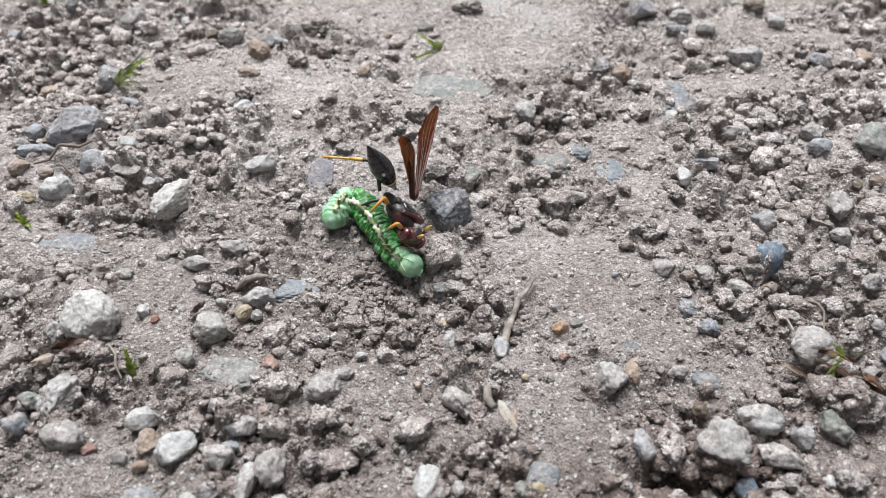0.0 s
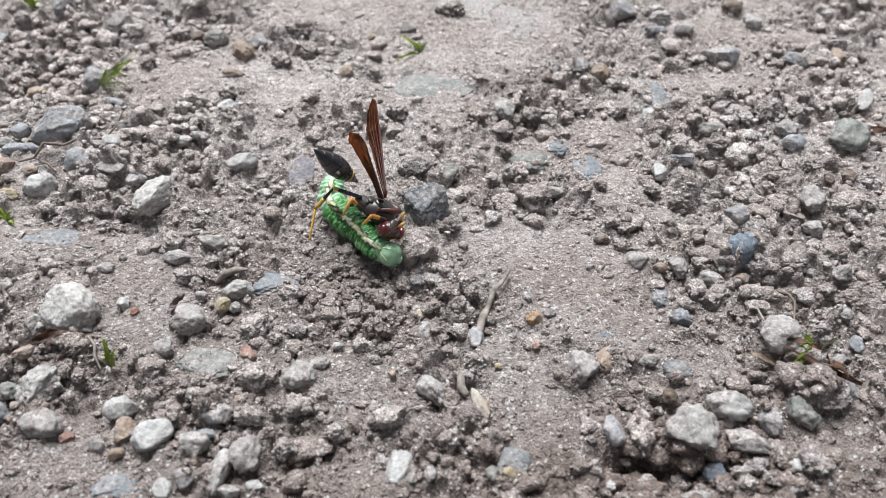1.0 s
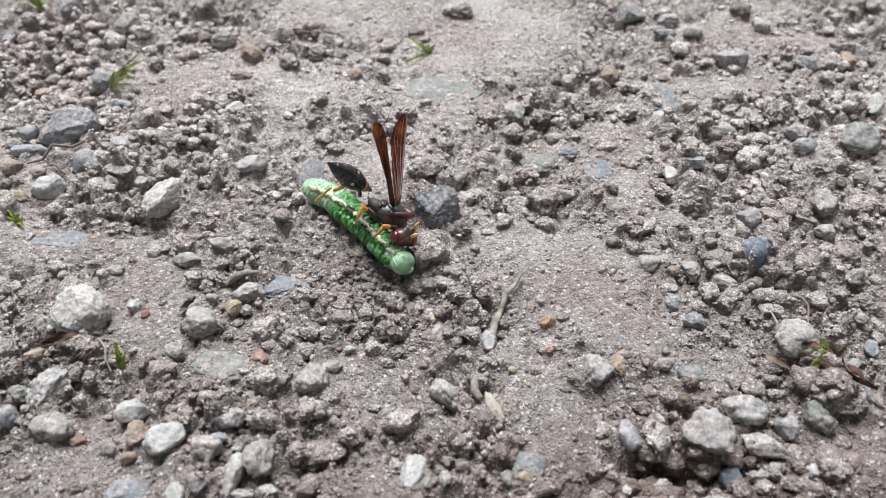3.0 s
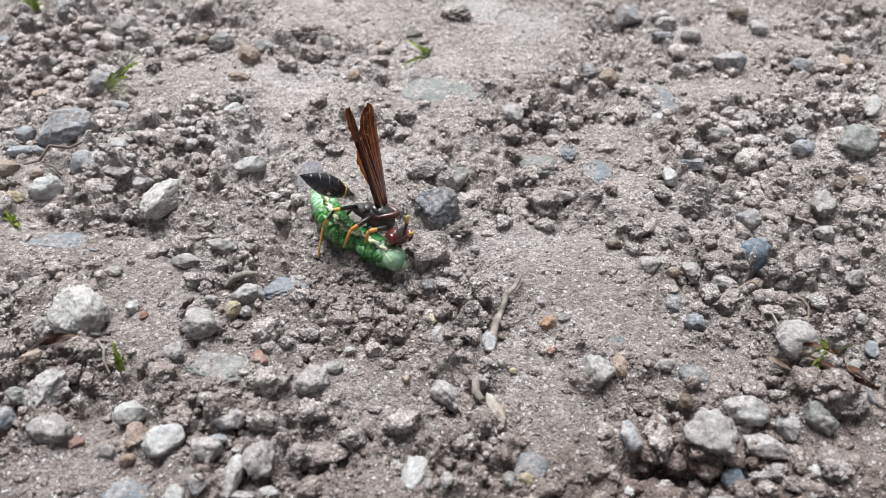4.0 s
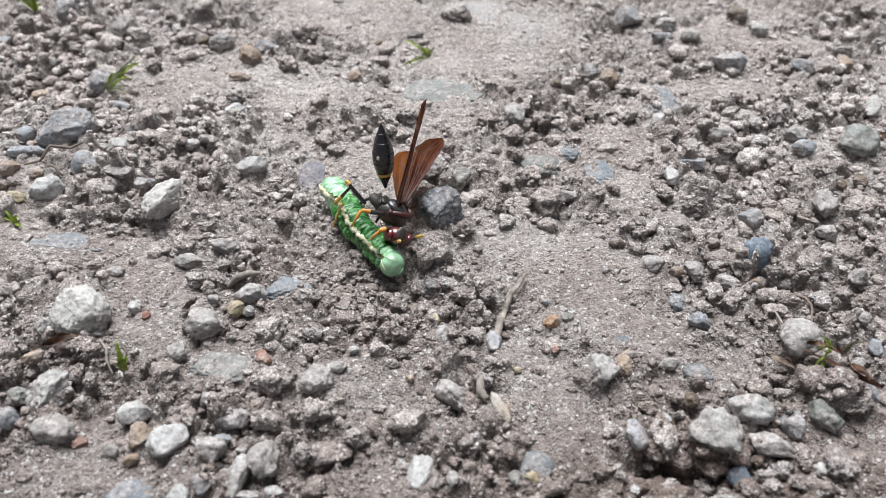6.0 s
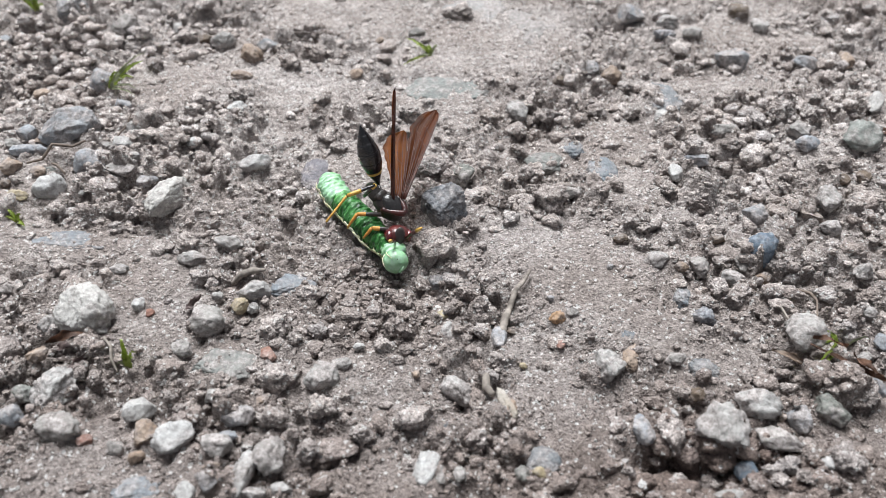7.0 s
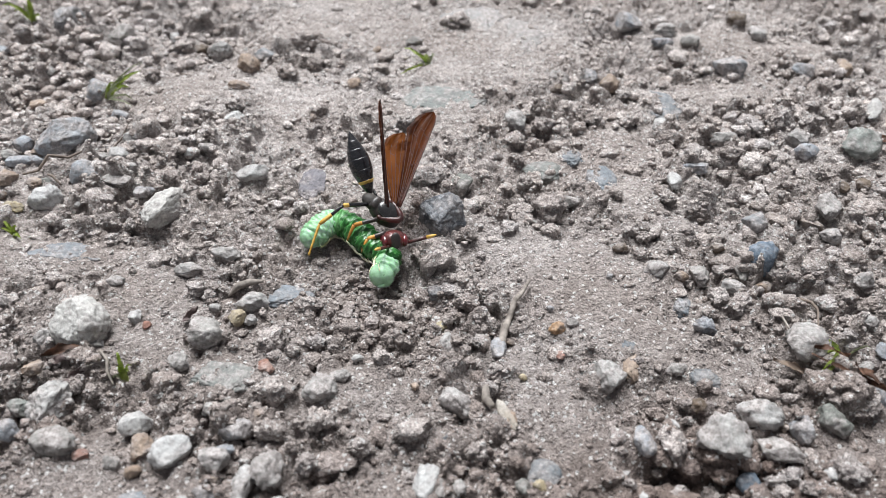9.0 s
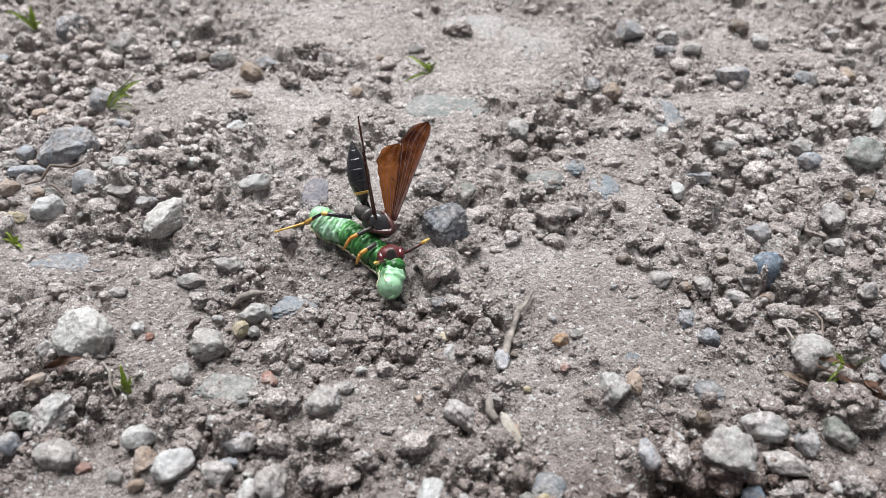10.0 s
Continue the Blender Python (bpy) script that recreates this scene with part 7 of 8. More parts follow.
    walk(segments[8], [
        (0, pose(-3.37*MM, 4.56*MM, 2.30*MM, 51.6, -0.0, -27.6)),
        (0.5, pose(-2.41*MM, 4.16*MM, 2.30*MM, 45.4, -0.1, -32.6)),
        (1, pose(-1.00*MM, 1.37*MM, 2.27*MM, 31.1, -0.7, -55.2)),
        (1.5, pose(-0.18*MM, 2.58*MM, 6.66*MM, -114.4, 55.0, 124.1)),
        (2, pose(-2.03*MM, 2.72*MM, 2.59*MM, 8.6, 47.9, -49.3)),
        (2.5, pose(-2.45*MM, 3.37*MM, 2.28*MM, 37.7, 2.4, -37.3)),
        (2.7, pose(-2.99*MM, 3.28*MM, 2.30*MM, 38.3, -0.1, -38.0)),
        (3.8, pose(-3.10*MM, 4.36*MM, 2.30*MM, 4.7, -0.0, -62.5)),
        (4, pose(-2.97*MM, 4.57*MM, 2.30*MM, 4.4, -0.0, -62.6)),
        (4.5, pose(-2.63*MM, 6.78*MM, 2.33*MM, -11.6, 1.1, -83.4)),
        (5, pose(-1.73*MM, 4.44*MM, 2.30*MM, 3.2, -0.1, -79.5)),
        (5.5, pose(-1.53*MM, 3.25*MM, 2.30*MM, 35.6, -0.1, -72.6)),
        (5.7, pose(-1.65*MM, 3.51*MM, 2.30*MM, 27.2, -0.1, -66.9)),
        (6.8, pose(-2.53*MM, 4.11*MM, 2.30*MM, 100.0, -0.1, -55.8)),
        (7, pose(-3.25*MM, 4.50*MM, 2.30*MM, 102.6, -0.0, -52.6)),
        (7.5, pose(-3.67*MM, 8.13*MM, 2.34*MM, 74.4, 1.5, -81.3)),
        (8, pose(-3.53*MM, 7.24*MM, 2.30*MM, 78.4, -0.0, -81.7)),
        (8.5, pose(-2.46*MM, 2.94*MM, 2.27*MM, 109.9, 2.0, -51.8)),
        (9, pose(-3.32*MM, 2.51*MM, 2.30*MM, 126.8, -0.1, -12.9)),
        (9.5, pose(-2.90*MM, 2.69*MM, 2.30*MM, 121.4, 5.1, -31.8)),
        (10, pose(-2.63*MM, 2.62*MM, 2.27*MM, 120.3, 2.4, -36.4))])
    walk(segments[9], [
        (0, pose(-5.31*MM, 4.96*MM, 2.30*MM, 55.6, -0.0, 25.3)),
        (0.5, pose(-3.99*MM, 4.26*MM, 2.30*MM, 48.9, 0.0, 38.9)),
        (1, pose(-1.88*MM, 2.70*MM, 2.26*MM, 25.5, 6.8, -58.9)),
        (1.5, pose(0.57*MM, 1.23*MM, 8.46*MM, -114.2, 48.0, 118.1)),
        (2, pose(-2.27*MM, 2.82*MM, 4.21*MM, 146.6, 74.9, 84.8)),
        (2.5, pose(-4.22*MM, 4.08*MM, 2.45*MM, 48.6, 7.1, 5.9)),
        (2.7, pose(-4.76*MM, 4.36*MM, 2.30*MM, 45.3, -0.0, -19.1)),
        (3.8, pose(-3.84*MM, 5.95*MM, 2.30*MM, 0.2, 0.0, -67.2)),
        (4, pose(-3.74*MM, 6.17*MM, 2.30*MM, -0.5, 0.0, -67.7)),
        (4.5, pose(-2.76*MM, 8.93*MM, 2.39*MM, -19.0, 2.7, -90.5)),
        (5, pose(-1.91*MM, 6.36*MM, 2.30*MM, -9.1, -0.0, -90.7)),
        (5.5, pose(-1.95*MM, 4.97*MM, 2.30*MM, 24.0, -0.0, -83.1)),
        (5.7, pose(-2.35*MM, 5.22*MM, 2.30*MM, 26.1, -0.0, -68.0)),
        (6.8, pose(-3.61*MM, 5.58*MM, 2.30*MM, 100.6, -0.0, -54.9)),
        (7, pose(-4.44*MM, 6.03*MM, 2.30*MM, 99.1, 0.0, -57.1)),
        (7.5, pose(-3.91*MM, 10.48*MM, 2.43*MM, 68.6, 2.9, -86.7)),
        (8, pose(-3.60*MM, 9.49*MM, 2.30*MM, 62.0, -0.0, -96.7)),
        (8.5, pose(-3.49*MM, 4.29*MM, 2.40*MM, 105.5, 7.6, -55.3)),
        (9, pose(-5.12*MM, 2.50*MM, 2.30*MM, 127.8, -0.0, 19.3)),
        (9.5, pose(-4.47*MM, 3.39*MM, 2.58*MM, 126.4, 11.5, -13.9)),
        (10, pose(-4.11*MM, 3.45*MM, 2.42*MM, 124.1, 8.4, -22.7))])
    walk(segments[10], [
        (0, pose(-6.31*MM, 3.18*MM, 2.30*MM, 18.2, -0.0, 66.9)),
        (0.5, pose(-4.68*MM, 2.32*MM, 2.30*MM, 21.2, 0.0, 72.1)),
        (1, pose(-2.61*MM, 4.04*MM, 2.64*MM, 6.3, 25.8, -79.0)),
        (1.5, pose(1.31*MM, -0.22*MM, 10.19*MM, -110.2, 46.6, 117.2)),
        (2, pose(-2.10*MM, 1.90*MM, 5.64*MM, 177.1, 53.6, 101.8)),
        (2.5, pose(-5.85*MM, 3.02*MM, 2.71*MM, 45.0, 6.8, 44.2)),
        (2.7, pose(-6.79*MM, 4.60*MM, 2.30*MM, 48.5, -0.0, 7.3)),
        (3.8, pose(-4.45*MM, 7.59*MM, 2.30*MM, -6.9, -0.0, -74.1)),
        (4, pose(-4.32*MM, 7.85*MM, 2.30*MM, -8.6, -0.0, -75.5)),
        (4.5, pose(-2.59*MM, 11.07*MM, 2.53*MM, -25.2, 4.6, -97.3)),
        (5, pose(-1.68*MM, 8.28*MM, 2.30*MM, -27.8, -0.0, -110.7)),
        (5.5, pose(-1.95*MM, 6.73*MM, 2.30*MM, 0.2, -0.0, -106.8)),
        (5.7, pose(-3.03*MM, 6.93*MM, 2.30*MM, 26.3, -0.0, -67.9)),
        (6.8, pose(-4.63*MM, 7.10*MM, 2.30*MM, 97.0, -0.0, -59.4)),
        (7, pose(-5.34*MM, 7.74*MM, 2.30*MM, 92.1, -0.0, -65.0)),
        (7.5, pose(-3.94*MM, 12.84*MM, 2.58*MM, 64.9, 3.8, -90.4)),
        (8, pose(-3.01*MM, 11.67*MM, 2.30*MM, 50.5, -0.0, -109.1)),
        (8.5, pose(-4.38*MM, 5.71*MM, 2.72*MM, 94.3, 17.7, -67.1)),
        (9, pose(-6.52*MM, 1.39*MM, 2.30*MM, 120.6, -0.0, 47.1)),
        (9.5, pose(-6.17*MM, 3.50*MM, 2.99*MM, 130.1, 13.7, 2.7)),
        (10, pose(-5.72*MM, 3.91*MM, 2.77*MM, 121.0, 15.6, -28.0))])
    walk(segments[11], [
        (0, pose(-6.92*MM, 1.18*MM, 2.30*MM, 13.6, 0.0, 72.9)),
        (0.5, pose(-5.25*MM, 0.34*MM, 2.30*MM, 19.6, 0.0, 74.0)),
        (1, pose(-2.38*MM, 5.27*MM, 3.53*MM, -10.1, 35.5, -100.6)),
        (1.5, pose(2.06*MM, -1.67*MM, 11.91*MM, -110.1, 46.5, 117.2)),
        (2, pose(-1.86*MM, 0.83*MM, 6.97*MM, -173.6, 50.5, 103.0)),
        (2.5, pose(-7.00*MM, 1.38*MM, 2.92*MM, 40.3, 5.9, 54.9)),
        (2.7, pose(-8.73*MM, 3.85*MM, 2.30*MM, 47.8, -0.0, 21.1)),
        (3.8, pose(-4.79*MM, 9.30*MM, 2.30*MM, -12.0, -0.0, -78.8)),
        (4, pose(-4.63*MM, 9.60*MM, 2.30*MM, -13.6, -0.0, -80.1)),
        (4.5, pose(-2.21*MM, 13.19*MM, 2.73*MM, -27.6, 5.2, -100.2)),
        (5, pose(-0.59*MM, 9.82*MM, 2.30*MM, -37.0, -0.0, -125.1)),
        (5.5, pose(-0.98*MM, 8.17*MM, 2.30*MM, -61.5, -0.0, -124.0)),
        (5.7, pose(-3.74*MM, 8.63*MM, 2.30*MM, 27.0, -0.0, -67.2)),
        (6.8, pose(-5.47*MM, 8.73*MM, 2.30*MM, 94.1, -0.0, -62.6)),
        (7, pose(-6.08*MM, 9.53*MM, 2.30*MM, 89.5, -0.0, -67.7)),
        (7.5, pose(-3.88*MM, 15.21*MM, 2.75*MM, 63.9, 4.0, -91.3)),
        (8, pose(-2.12*MM, 13.75*MM, 2.30*MM, 47.4, -0.0, -113.0)),
        (8.5, pose(-4.72*MM, 7.20*MM, 3.41*MM, 85.5, 24.1, -77.2)),
        (9, pose(-7.55*MM, -0.11*MM, 2.30*MM, 116.5, -0.0, 55.6)),
        (9.5, pose(-7.85*MM, 3.23*MM, 3.41*MM, 131.0, 13.9, 9.0)),
        (10, pose(-6.95*MM, 4.96*MM, 3.32*MM, 114.2, 18.7, -40.4))])
    walk(wasp, [
        (0, pose(3.75*MM, 112.34*MM, 5.20*MM, -46.0, 40.6, -39.9)),
        (0.5, pose(4.39*MM, 111.65*MM, 5.20*MM, -41.8, 40.0, -37.4)),
        (1, pose(3.81*MM, 111.84*MM, 5.20*MM, -22.6, 28.1, -19.7)),
        (1.5, pose(4.72*MM, 112.24*MM, 5.20*MM, -26.6, 27.5, -18.4)),
        (2, pose(4.43*MM, 111.84*MM, 5.20*MM, -29.7, 30.0, -21.5)),
        (2.5, pose(4.46*MM, 112.15*MM, 5.20*MM, -31.5, 32.6, -25.2)),
        (2.7, pose(4.52*MM, 111.54*MM, 5.20*MM, -29.0, 31.9, -24.2)),
        (3.8, pose(1.78*MM, 111.61*MM, 5.20*MM, -6.0, 20.2, -11.0)),
        (4, pose(1.82*MM, 111.65*MM, 5.20*MM, -3.9, 20.1, -11.0)),
        (4.5, pose(2.58*MM, 112.34*MM, 5.20*MM, -1.1, 26.8, -18.3)),
        (5, pose(2.43*MM, 112.52*MM, 5.20*MM, 6.5, 25.6, -17.2)),
        (5.5, pose(2.10*MM, 112.39*MM, 5.20*MM, 9.3, 25.6, -17.3)),
        (5.7, pose(3.82*MM, 112.09*MM, 5.20*MM, -18.9, 32.5, -25.7)),
        (6.8, pose(2.05*MM, 114.05*MM, 5.20*MM, 13.6, 32.7, -25.9)),
        (7, pose(2.36*MM, 113.48*MM, 5.20*MM, 16.2, 33.4, -26.8)),
        (7.5, pose(1.87*MM, 113.61*MM, 5.20*MM, 17.9, 30.4, -23.0)),
        (8, pose(1.72*MM, 114.09*MM, 5.20*MM, 19.4, 33.1, -26.3)),
        (8.5, pose(1.28*MM, 113.95*MM, 5.20*MM, 21.2, 33.2, -26.4)),
        (9, pose(1.96*MM, 114.43*MM, 5.20*MM, 22.2, 32.0, -24.6)),
        (9.5, pose(0.41*MM, 114.33*MM, 5.20*MM, 29.6, 31.6, -24.0)),
        (10, pose(0.20*MM, 114.34*MM, 5.20*MM, 30.6, 30.2, -22.1))])
    walk(abdomen, [
        (0, pose(-4.37*MM, 1.46*MM, 1.60*MM, 0.0, -9.8, -136.6)),
        (0.5, pose(-5.06*MM, 1.60*MM, 1.40*MM, 0.0, -11.9, -138.0)),
        (1, pose(-6.16*MM, 2.20*MM, 1.55*MM, -0.0, -18.7, -139.9)),
        (1.5, pose(-4.50*MM, 2.02*MM, 2.17*MM, 0.0, -30.6, -137.6)),
        (2, pose(-4.73*MM, 1.64*MM, 1.25*MM, -0.0, -24.4, -146.9)),
        (2.5, pose(-5.38*MM, 1.71*MM, 1.23*MM, 0.0, -16.3, -139.1)),
        (2.7, pose(-5.45*MM, 1.74*MM, 1.10*MM, -0.0, -15.9, -133.8)),
        (3.8, pose(-5.56*MM, 2.17*MM, 0.68*MM, 0.0, -16.7, -154.7)),
        (4, pose(-5.56*MM, 2.19*MM, 0.60*MM, -0.0, -22.6, -146.3)),
        (4.5, pose(-4.45*MM, 1.80*MM, 0.19*MM, -0.0, -47.4, -169.7)),
        (5, pose(-4.10*MM, 1.84*MM, 0.04*MM, 0.0, -46.1, 167.4)),
        (5.5, pose(-4.92*MM, 1.96*MM, -0.09*MM, 0.0, -50.1, 166.5)),
        (5.7, pose(-3.70*MM, 2.37*MM, 2.05*MM, 0.0, -55.1, -174.2)),
        (6.8, pose(-3.92*MM, 1.86*MM, -0.23*MM, 0.0, -30.9, 160.2)),
        (7, pose(-3.89*MM, 1.87*MM, -0.31*MM, -0.0, -40.4, 165.7)),
        (7.5, pose(-3.66*MM, 1.40*MM, -0.50*MM, 0.0, -27.4, 147.6)),
        (8, pose(-3.44*MM, 1.00*MM, -0.69*MM, -0.0, -19.6, 145.0)),
        (8.5, pose(-3.64*MM, 1.06*MM, -0.71*MM, -0.0, -19.2, 136.4)),
        (9, pose(-3.71*MM, 0.99*MM, -0.75*MM, 0.0, -15.2, 150.4)),
        (9.5, pose(-3.51*MM, 1.07*MM, -0.80*MM, 0.0, -30.0, 147.8)),
        (10, pose(-3.48*MM, 1.12*MM, -0.79*MM, -0.0, -12.9, 138.4))])
    walk(wasp_head, [
        (0, pose(3.50*MM, -3.91*MM, 0.05*MM, 17.7, 40.6, -48.2)),
        (0.5, pose(3.00*MM, -3.80*MM, 0.39*MM, 15.6, 38.3, -51.7)),
        (1, pose(2.95*MM, -4.09*MM, 0.15*MM, 13.1, 40.0, -54.3)),
        (1.5, pose(2.93*MM, -4.23*MM, -0.55*MM, 14.2, 44.4, -55.3)),
        (2, pose(3.28*MM, -4.10*MM, -0.26*MM, 15.7, 42.5, -51.4)),
        (2.5, pose(3.18*MM, -4.02*MM, -0.06*MM, 15.5, 41.3, -51.7)),
        (2.7, pose(3.19*MM, -4.17*MM, -0.34*MM, 15.2, 43.0, -52.6)),
        (3.8, pose(3.74*MM, -4.21*MM, 0.94*MM, 12.3, 35.5, -48.3)),
        (4, pose(4.00*MM, -4.13*MM, 1.18*MM, 12.3, 34.2, -45.9)),
        (4.5, pose(3.82*MM, -4.07*MM, 1.43*MM, 11.1, 32.6, -46.8)),
        (5, pose(3.87*MM, -4.01*MM, 1.81*MM, 9.7, 30.4, -46.0)),
        (5.5, pose(3.37*MM, -3.92*MM, 1.93*MM, 8.3, 28.9, -49.3)),
        (5.7, pose(2.80*MM, -4.40*MM, -0.14*MM, 11.9, 41.8, -57.5)),
        (6.8, pose(3.92*MM, -4.21*MM, 2.17*MM, 7.1, 28.8, -47.0)),
        (7, pose(3.97*MM, -4.04*MM, 2.41*MM, 6.6, 27.3, -45.5)),
        (7.5, pose(3.98*MM, -4.30*MM, 2.30*MM, 6.5, 28.3, -47.2)),
        (8, pose(4.25*MM, -3.86*MM, 2.67*MM, 6.2, 26.2, -42.2)),
        (8.5, pose(3.95*MM, -4.23*MM, 2.57*MM, 5.3, 26.8, -47.0)),
        (9, pose(3.69*MM, -3.77*MM, 2.72*MM, 5.3, 24.7, -45.6)),
        (9.5, pose(3.89*MM, -3.47*MM, 3.18*MM, 3.5, 22.1, -41.8)),
        (10, pose(4.36*MM, -3.72*MM, 3.18*MM, 3.7, 23.6, -40.5))])
    walk(forewing_left, [(t, m @ pose(0, 0, 0, 14 if t < 3 else 0)) for t, m in [
        (0, pose(-1.27*MM, -0.51*MM, 3.97*MM, -118.9, -33.4, 131.2)),
        (0.5, pose(-1.35*MM, -0.38*MM, 3.65*MM, -113.0, -31.3, 126.3)),
        (1, pose(-0.74*MM, -0.02*MM, 3.12*MM, -113.7, -27.2, 130.4)),
        (1.5, pose(-0.26*MM, -0.32*MM, 3.13*MM, -96.5, -41.3, 115.4)),
        (2, pose(-0.66*MM, -0.38*MM, 3.13*MM, -100.9, -40.6, 118.6)),
        (2.5, pose(-0.89*MM, -0.46*MM, 2.84*MM, -108.7, -37.5, 126.1)),
        (2.7, pose(-0.81*MM, -0.38*MM, 2.83*MM, -104.7, -34.3, 121.7)),
        (3.8, pose(0.10*MM, 0.36*MM, 2.74*MM, -71.0, -9.2, 114.2)),
        (4, pose(0.10*MM, 0.45*MM, 2.73*MM, -71.6, -22.6, 121.0)),
        (4.5, pose(0.37*MM, 0.87*MM, 2.92*MM, -55.9, -11.2, 108.9)),
        (5, pose(0.54*MM, 1.15*MM, 2.76*MM, -38.8, -3.5, 101.0)),
        (5.5, pose(0.30*MM, 1.18*MM, 2.59*MM, -41.2, -9.7, 104.6)),
        (5.7, pose(0.16*MM, -0.03*MM, 2.85*MM, -27.5, -17.6, 93.4)),
        (6.8, pose(0.79*MM, 1.36*MM, 2.44*MM, -32.6, 1.3, 106.6)),
        (7, pose(0.70*MM, 1.54*MM, 2.38*MM, -28.0, 4.0, 106.7)),
        (7.5, pose(1.01*MM, 1.31*MM, 2.30*MM, -26.1, 1.4, 103.0)),
        (8, pose(0.73*MM, 1.40*MM, 2.20*MM, -24.2, 5.5, 107.1)),
        (8.5, pose(0.78*MM, 1.27*MM, 2.09*MM, -18.8, 2.7, 102.9)),
        (9, pose(0.87*MM, 1.48*MM, 2.17*MM, -19.7, 1.9, 105.7)),
        (9.5, pose(1.53*MM, 1.62*MM, 2.03*MM, -15.3, 5.4, 106.5)),
        (10, pose(1.53*MM, 1.56*MM, 2.01*MM, -15.1, 6.1, 104.3))]])
    walk(forewing_right, [(t, m @ pose(0, 0, 0, 10 if t < 3 else 0)) for t, m in [
        (0, pose(-1.45*MM, -0.60*MM, 3.40*MM, -0.9, -23.7, -115.7)),
        (0.5, pose(-1.71*MM, -0.56*MM, 2.73*MM, -0.1, -27.8, -117.6)),
        (1, pose(-1.28*MM, -0.20*MM, 2.56*MM, 4.5, -39.3, -122.8)),
        (1.5, pose(-0.60*MM, -0.47*MM, 2.59*MM, -8.0, -40.9, -121.1)),
        (2, pose(-1.01*MM, -0.49*MM, 2.64*MM, -9.7, -37.7, -118.7)),
        (2.5, pose(-1.36*MM, -0.60*MM, 2.21*MM, -6.5, -36.6, -120.0)),
        (2.7, pose(-1.29*MM, -0.54*MM, 2.21*MM, -6.7, -39.3, -120.9)),
        (3.8, pose(-0.96*MM, -0.13*MM, 1.92*MM, 38.8, -57.8, -179.7)),
        (4, pose(-0.78*MM, -0.03*MM, 1.99*MM, 40.4, -58.4, -177.7)),
        (4.5, pose(-0.75*MM, 0.31*MM, 2.18*MM, 56.0, -56.4, 162.6)),
        (5, pose(-0.52*MM, 0.56*MM, 2.14*MM, 71.2, -55.3, 145.5)),
        (5.5, pose(-1.08*MM, 0.25*MM, 1.74*MM, 73.3, -51.0, 148.1)),
        (5.7, pose(-0.24*MM, -0.34*MM, 2.20*MM, 19.2, -69.0, -178.1)),
        (6.8, pose(-0.27*MM, 0.41*MM, 1.78*MM, 77.5, -40.7, 141.4)),
        (7, pose(-0.40*MM, 0.48*MM, 1.73*MM, 77.3, -40.0, 141.8)),
        (7.5, pose(-0.30*MM, 0.05*MM, 1.54*MM, 76.6, -40.7, 138.0)),
        (8, pose(-0.27*MM, 0.06*MM, 1.51*MM, 77.4, -38.4, 142.6)),
        (8.5, pose(-0.21*MM, -0.09*MM, 1.45*MM, 81.9, -39.6, 138.5)),
        (9, pose(-0.24*MM, 0.23*MM, 1.56*MM, 80.7, -39.5, 142.9)),
        (9.5, pose(-0.40*MM, -0.16*MM, 1.36*MM, 83.8, -35.1, 143.2)),
        (10, pose(-0.44*MM, -0.35*MM, 1.31*MM, 83.8, -35.8, 141.6))]])
    walk(hindwing_left, [(t, m @ pose(0, 0, 0, 0, 0, min(4, max(0, 5 * t - 17.5)))) for t, m in [
        (0, pose(-1.08*MM, -0.23*MM, 3.83*MM, -120.3, -36.9, 133.7)),
        (0.5, pose(-1.17*MM, -0.12*MM, 3.48*MM, -114.0, -35.0, 128.2)),
        (1, pose(-0.57*MM, 0.25*MM, 2.95*MM, -114.6, -30.9, 132.2)),
        (1.5, pose(-0.13*MM, -0.06*MM, 2.92*MM, -96.9, -45.2, 116.0)),
        (2, pose(-0.52*MM, -0.11*MM, 2.93*MM, -101.6, -44.5, 119.6)),
        (2.5, pose(-0.74*MM, -0.18*MM, 2.66*MM, -109.7, -41.3, 127.8)),
        (2.7, pose(-0.65*MM, -0.12*MM, 2.63*MM, -105.2, -37.2, 122.7)),
        (3.8, pose(0.16*MM, 0.45*MM, 2.40*MM, -71.1, -5.4, 115.5)),
        (4, pose(0.11*MM, 0.62*MM, 2.40*MM, -72.2, -17.9, 122.7)),
        (4.5, pose(0.35*MM, 0.93*MM, 2.57*MM, -56.5, -4.6, 113.4)),
        (5, pose(0.43*MM, 1.15*MM, 2.42*MM, -38.8, 3.4, 109.6)),
        (5.5, pose(0.19*MM, 1.21*MM, 2.25*MM, -42.1, -1.7, 113.6)),
        (5.7, pose(-0.02*MM, 0.06*MM, 2.55*MM, -29.5, -13.8, 100.7)),
        (6.8, pose(0.65*MM, 1.32*MM, 2.11*MM, -31.8, 7.8, 116.8)),
        (7, pose(0.54*MM, 1.47*MM, 2.06*MM, -26.7, 9.5, 117.5)),
        (7.5, pose(0.83*MM, 1.26*MM, 1.99*MM, -25.4, 6.2, 112.9)),
        (8, pose(0.56*MM, 1.31*MM, 1.89*MM, -23.0, 9.5, 116.4)),
        (8.5, pose(0.57*MM, 1.20*MM, 1.80*MM, -18.1, 5.9, 112.4)),
        (9, pose(0.66*MM, 1.42*MM, 1.89*MM, -19.2, 5.2, 115.1)),
        (9.5, pose(1.31*MM, 1.53*MM, 1.75*MM, -14.3, 7.7, 115.3)),
        (10, pose(1.30*MM, 1.48*MM, 1.74*MM, -14.0, 8.4, 113.1))]])
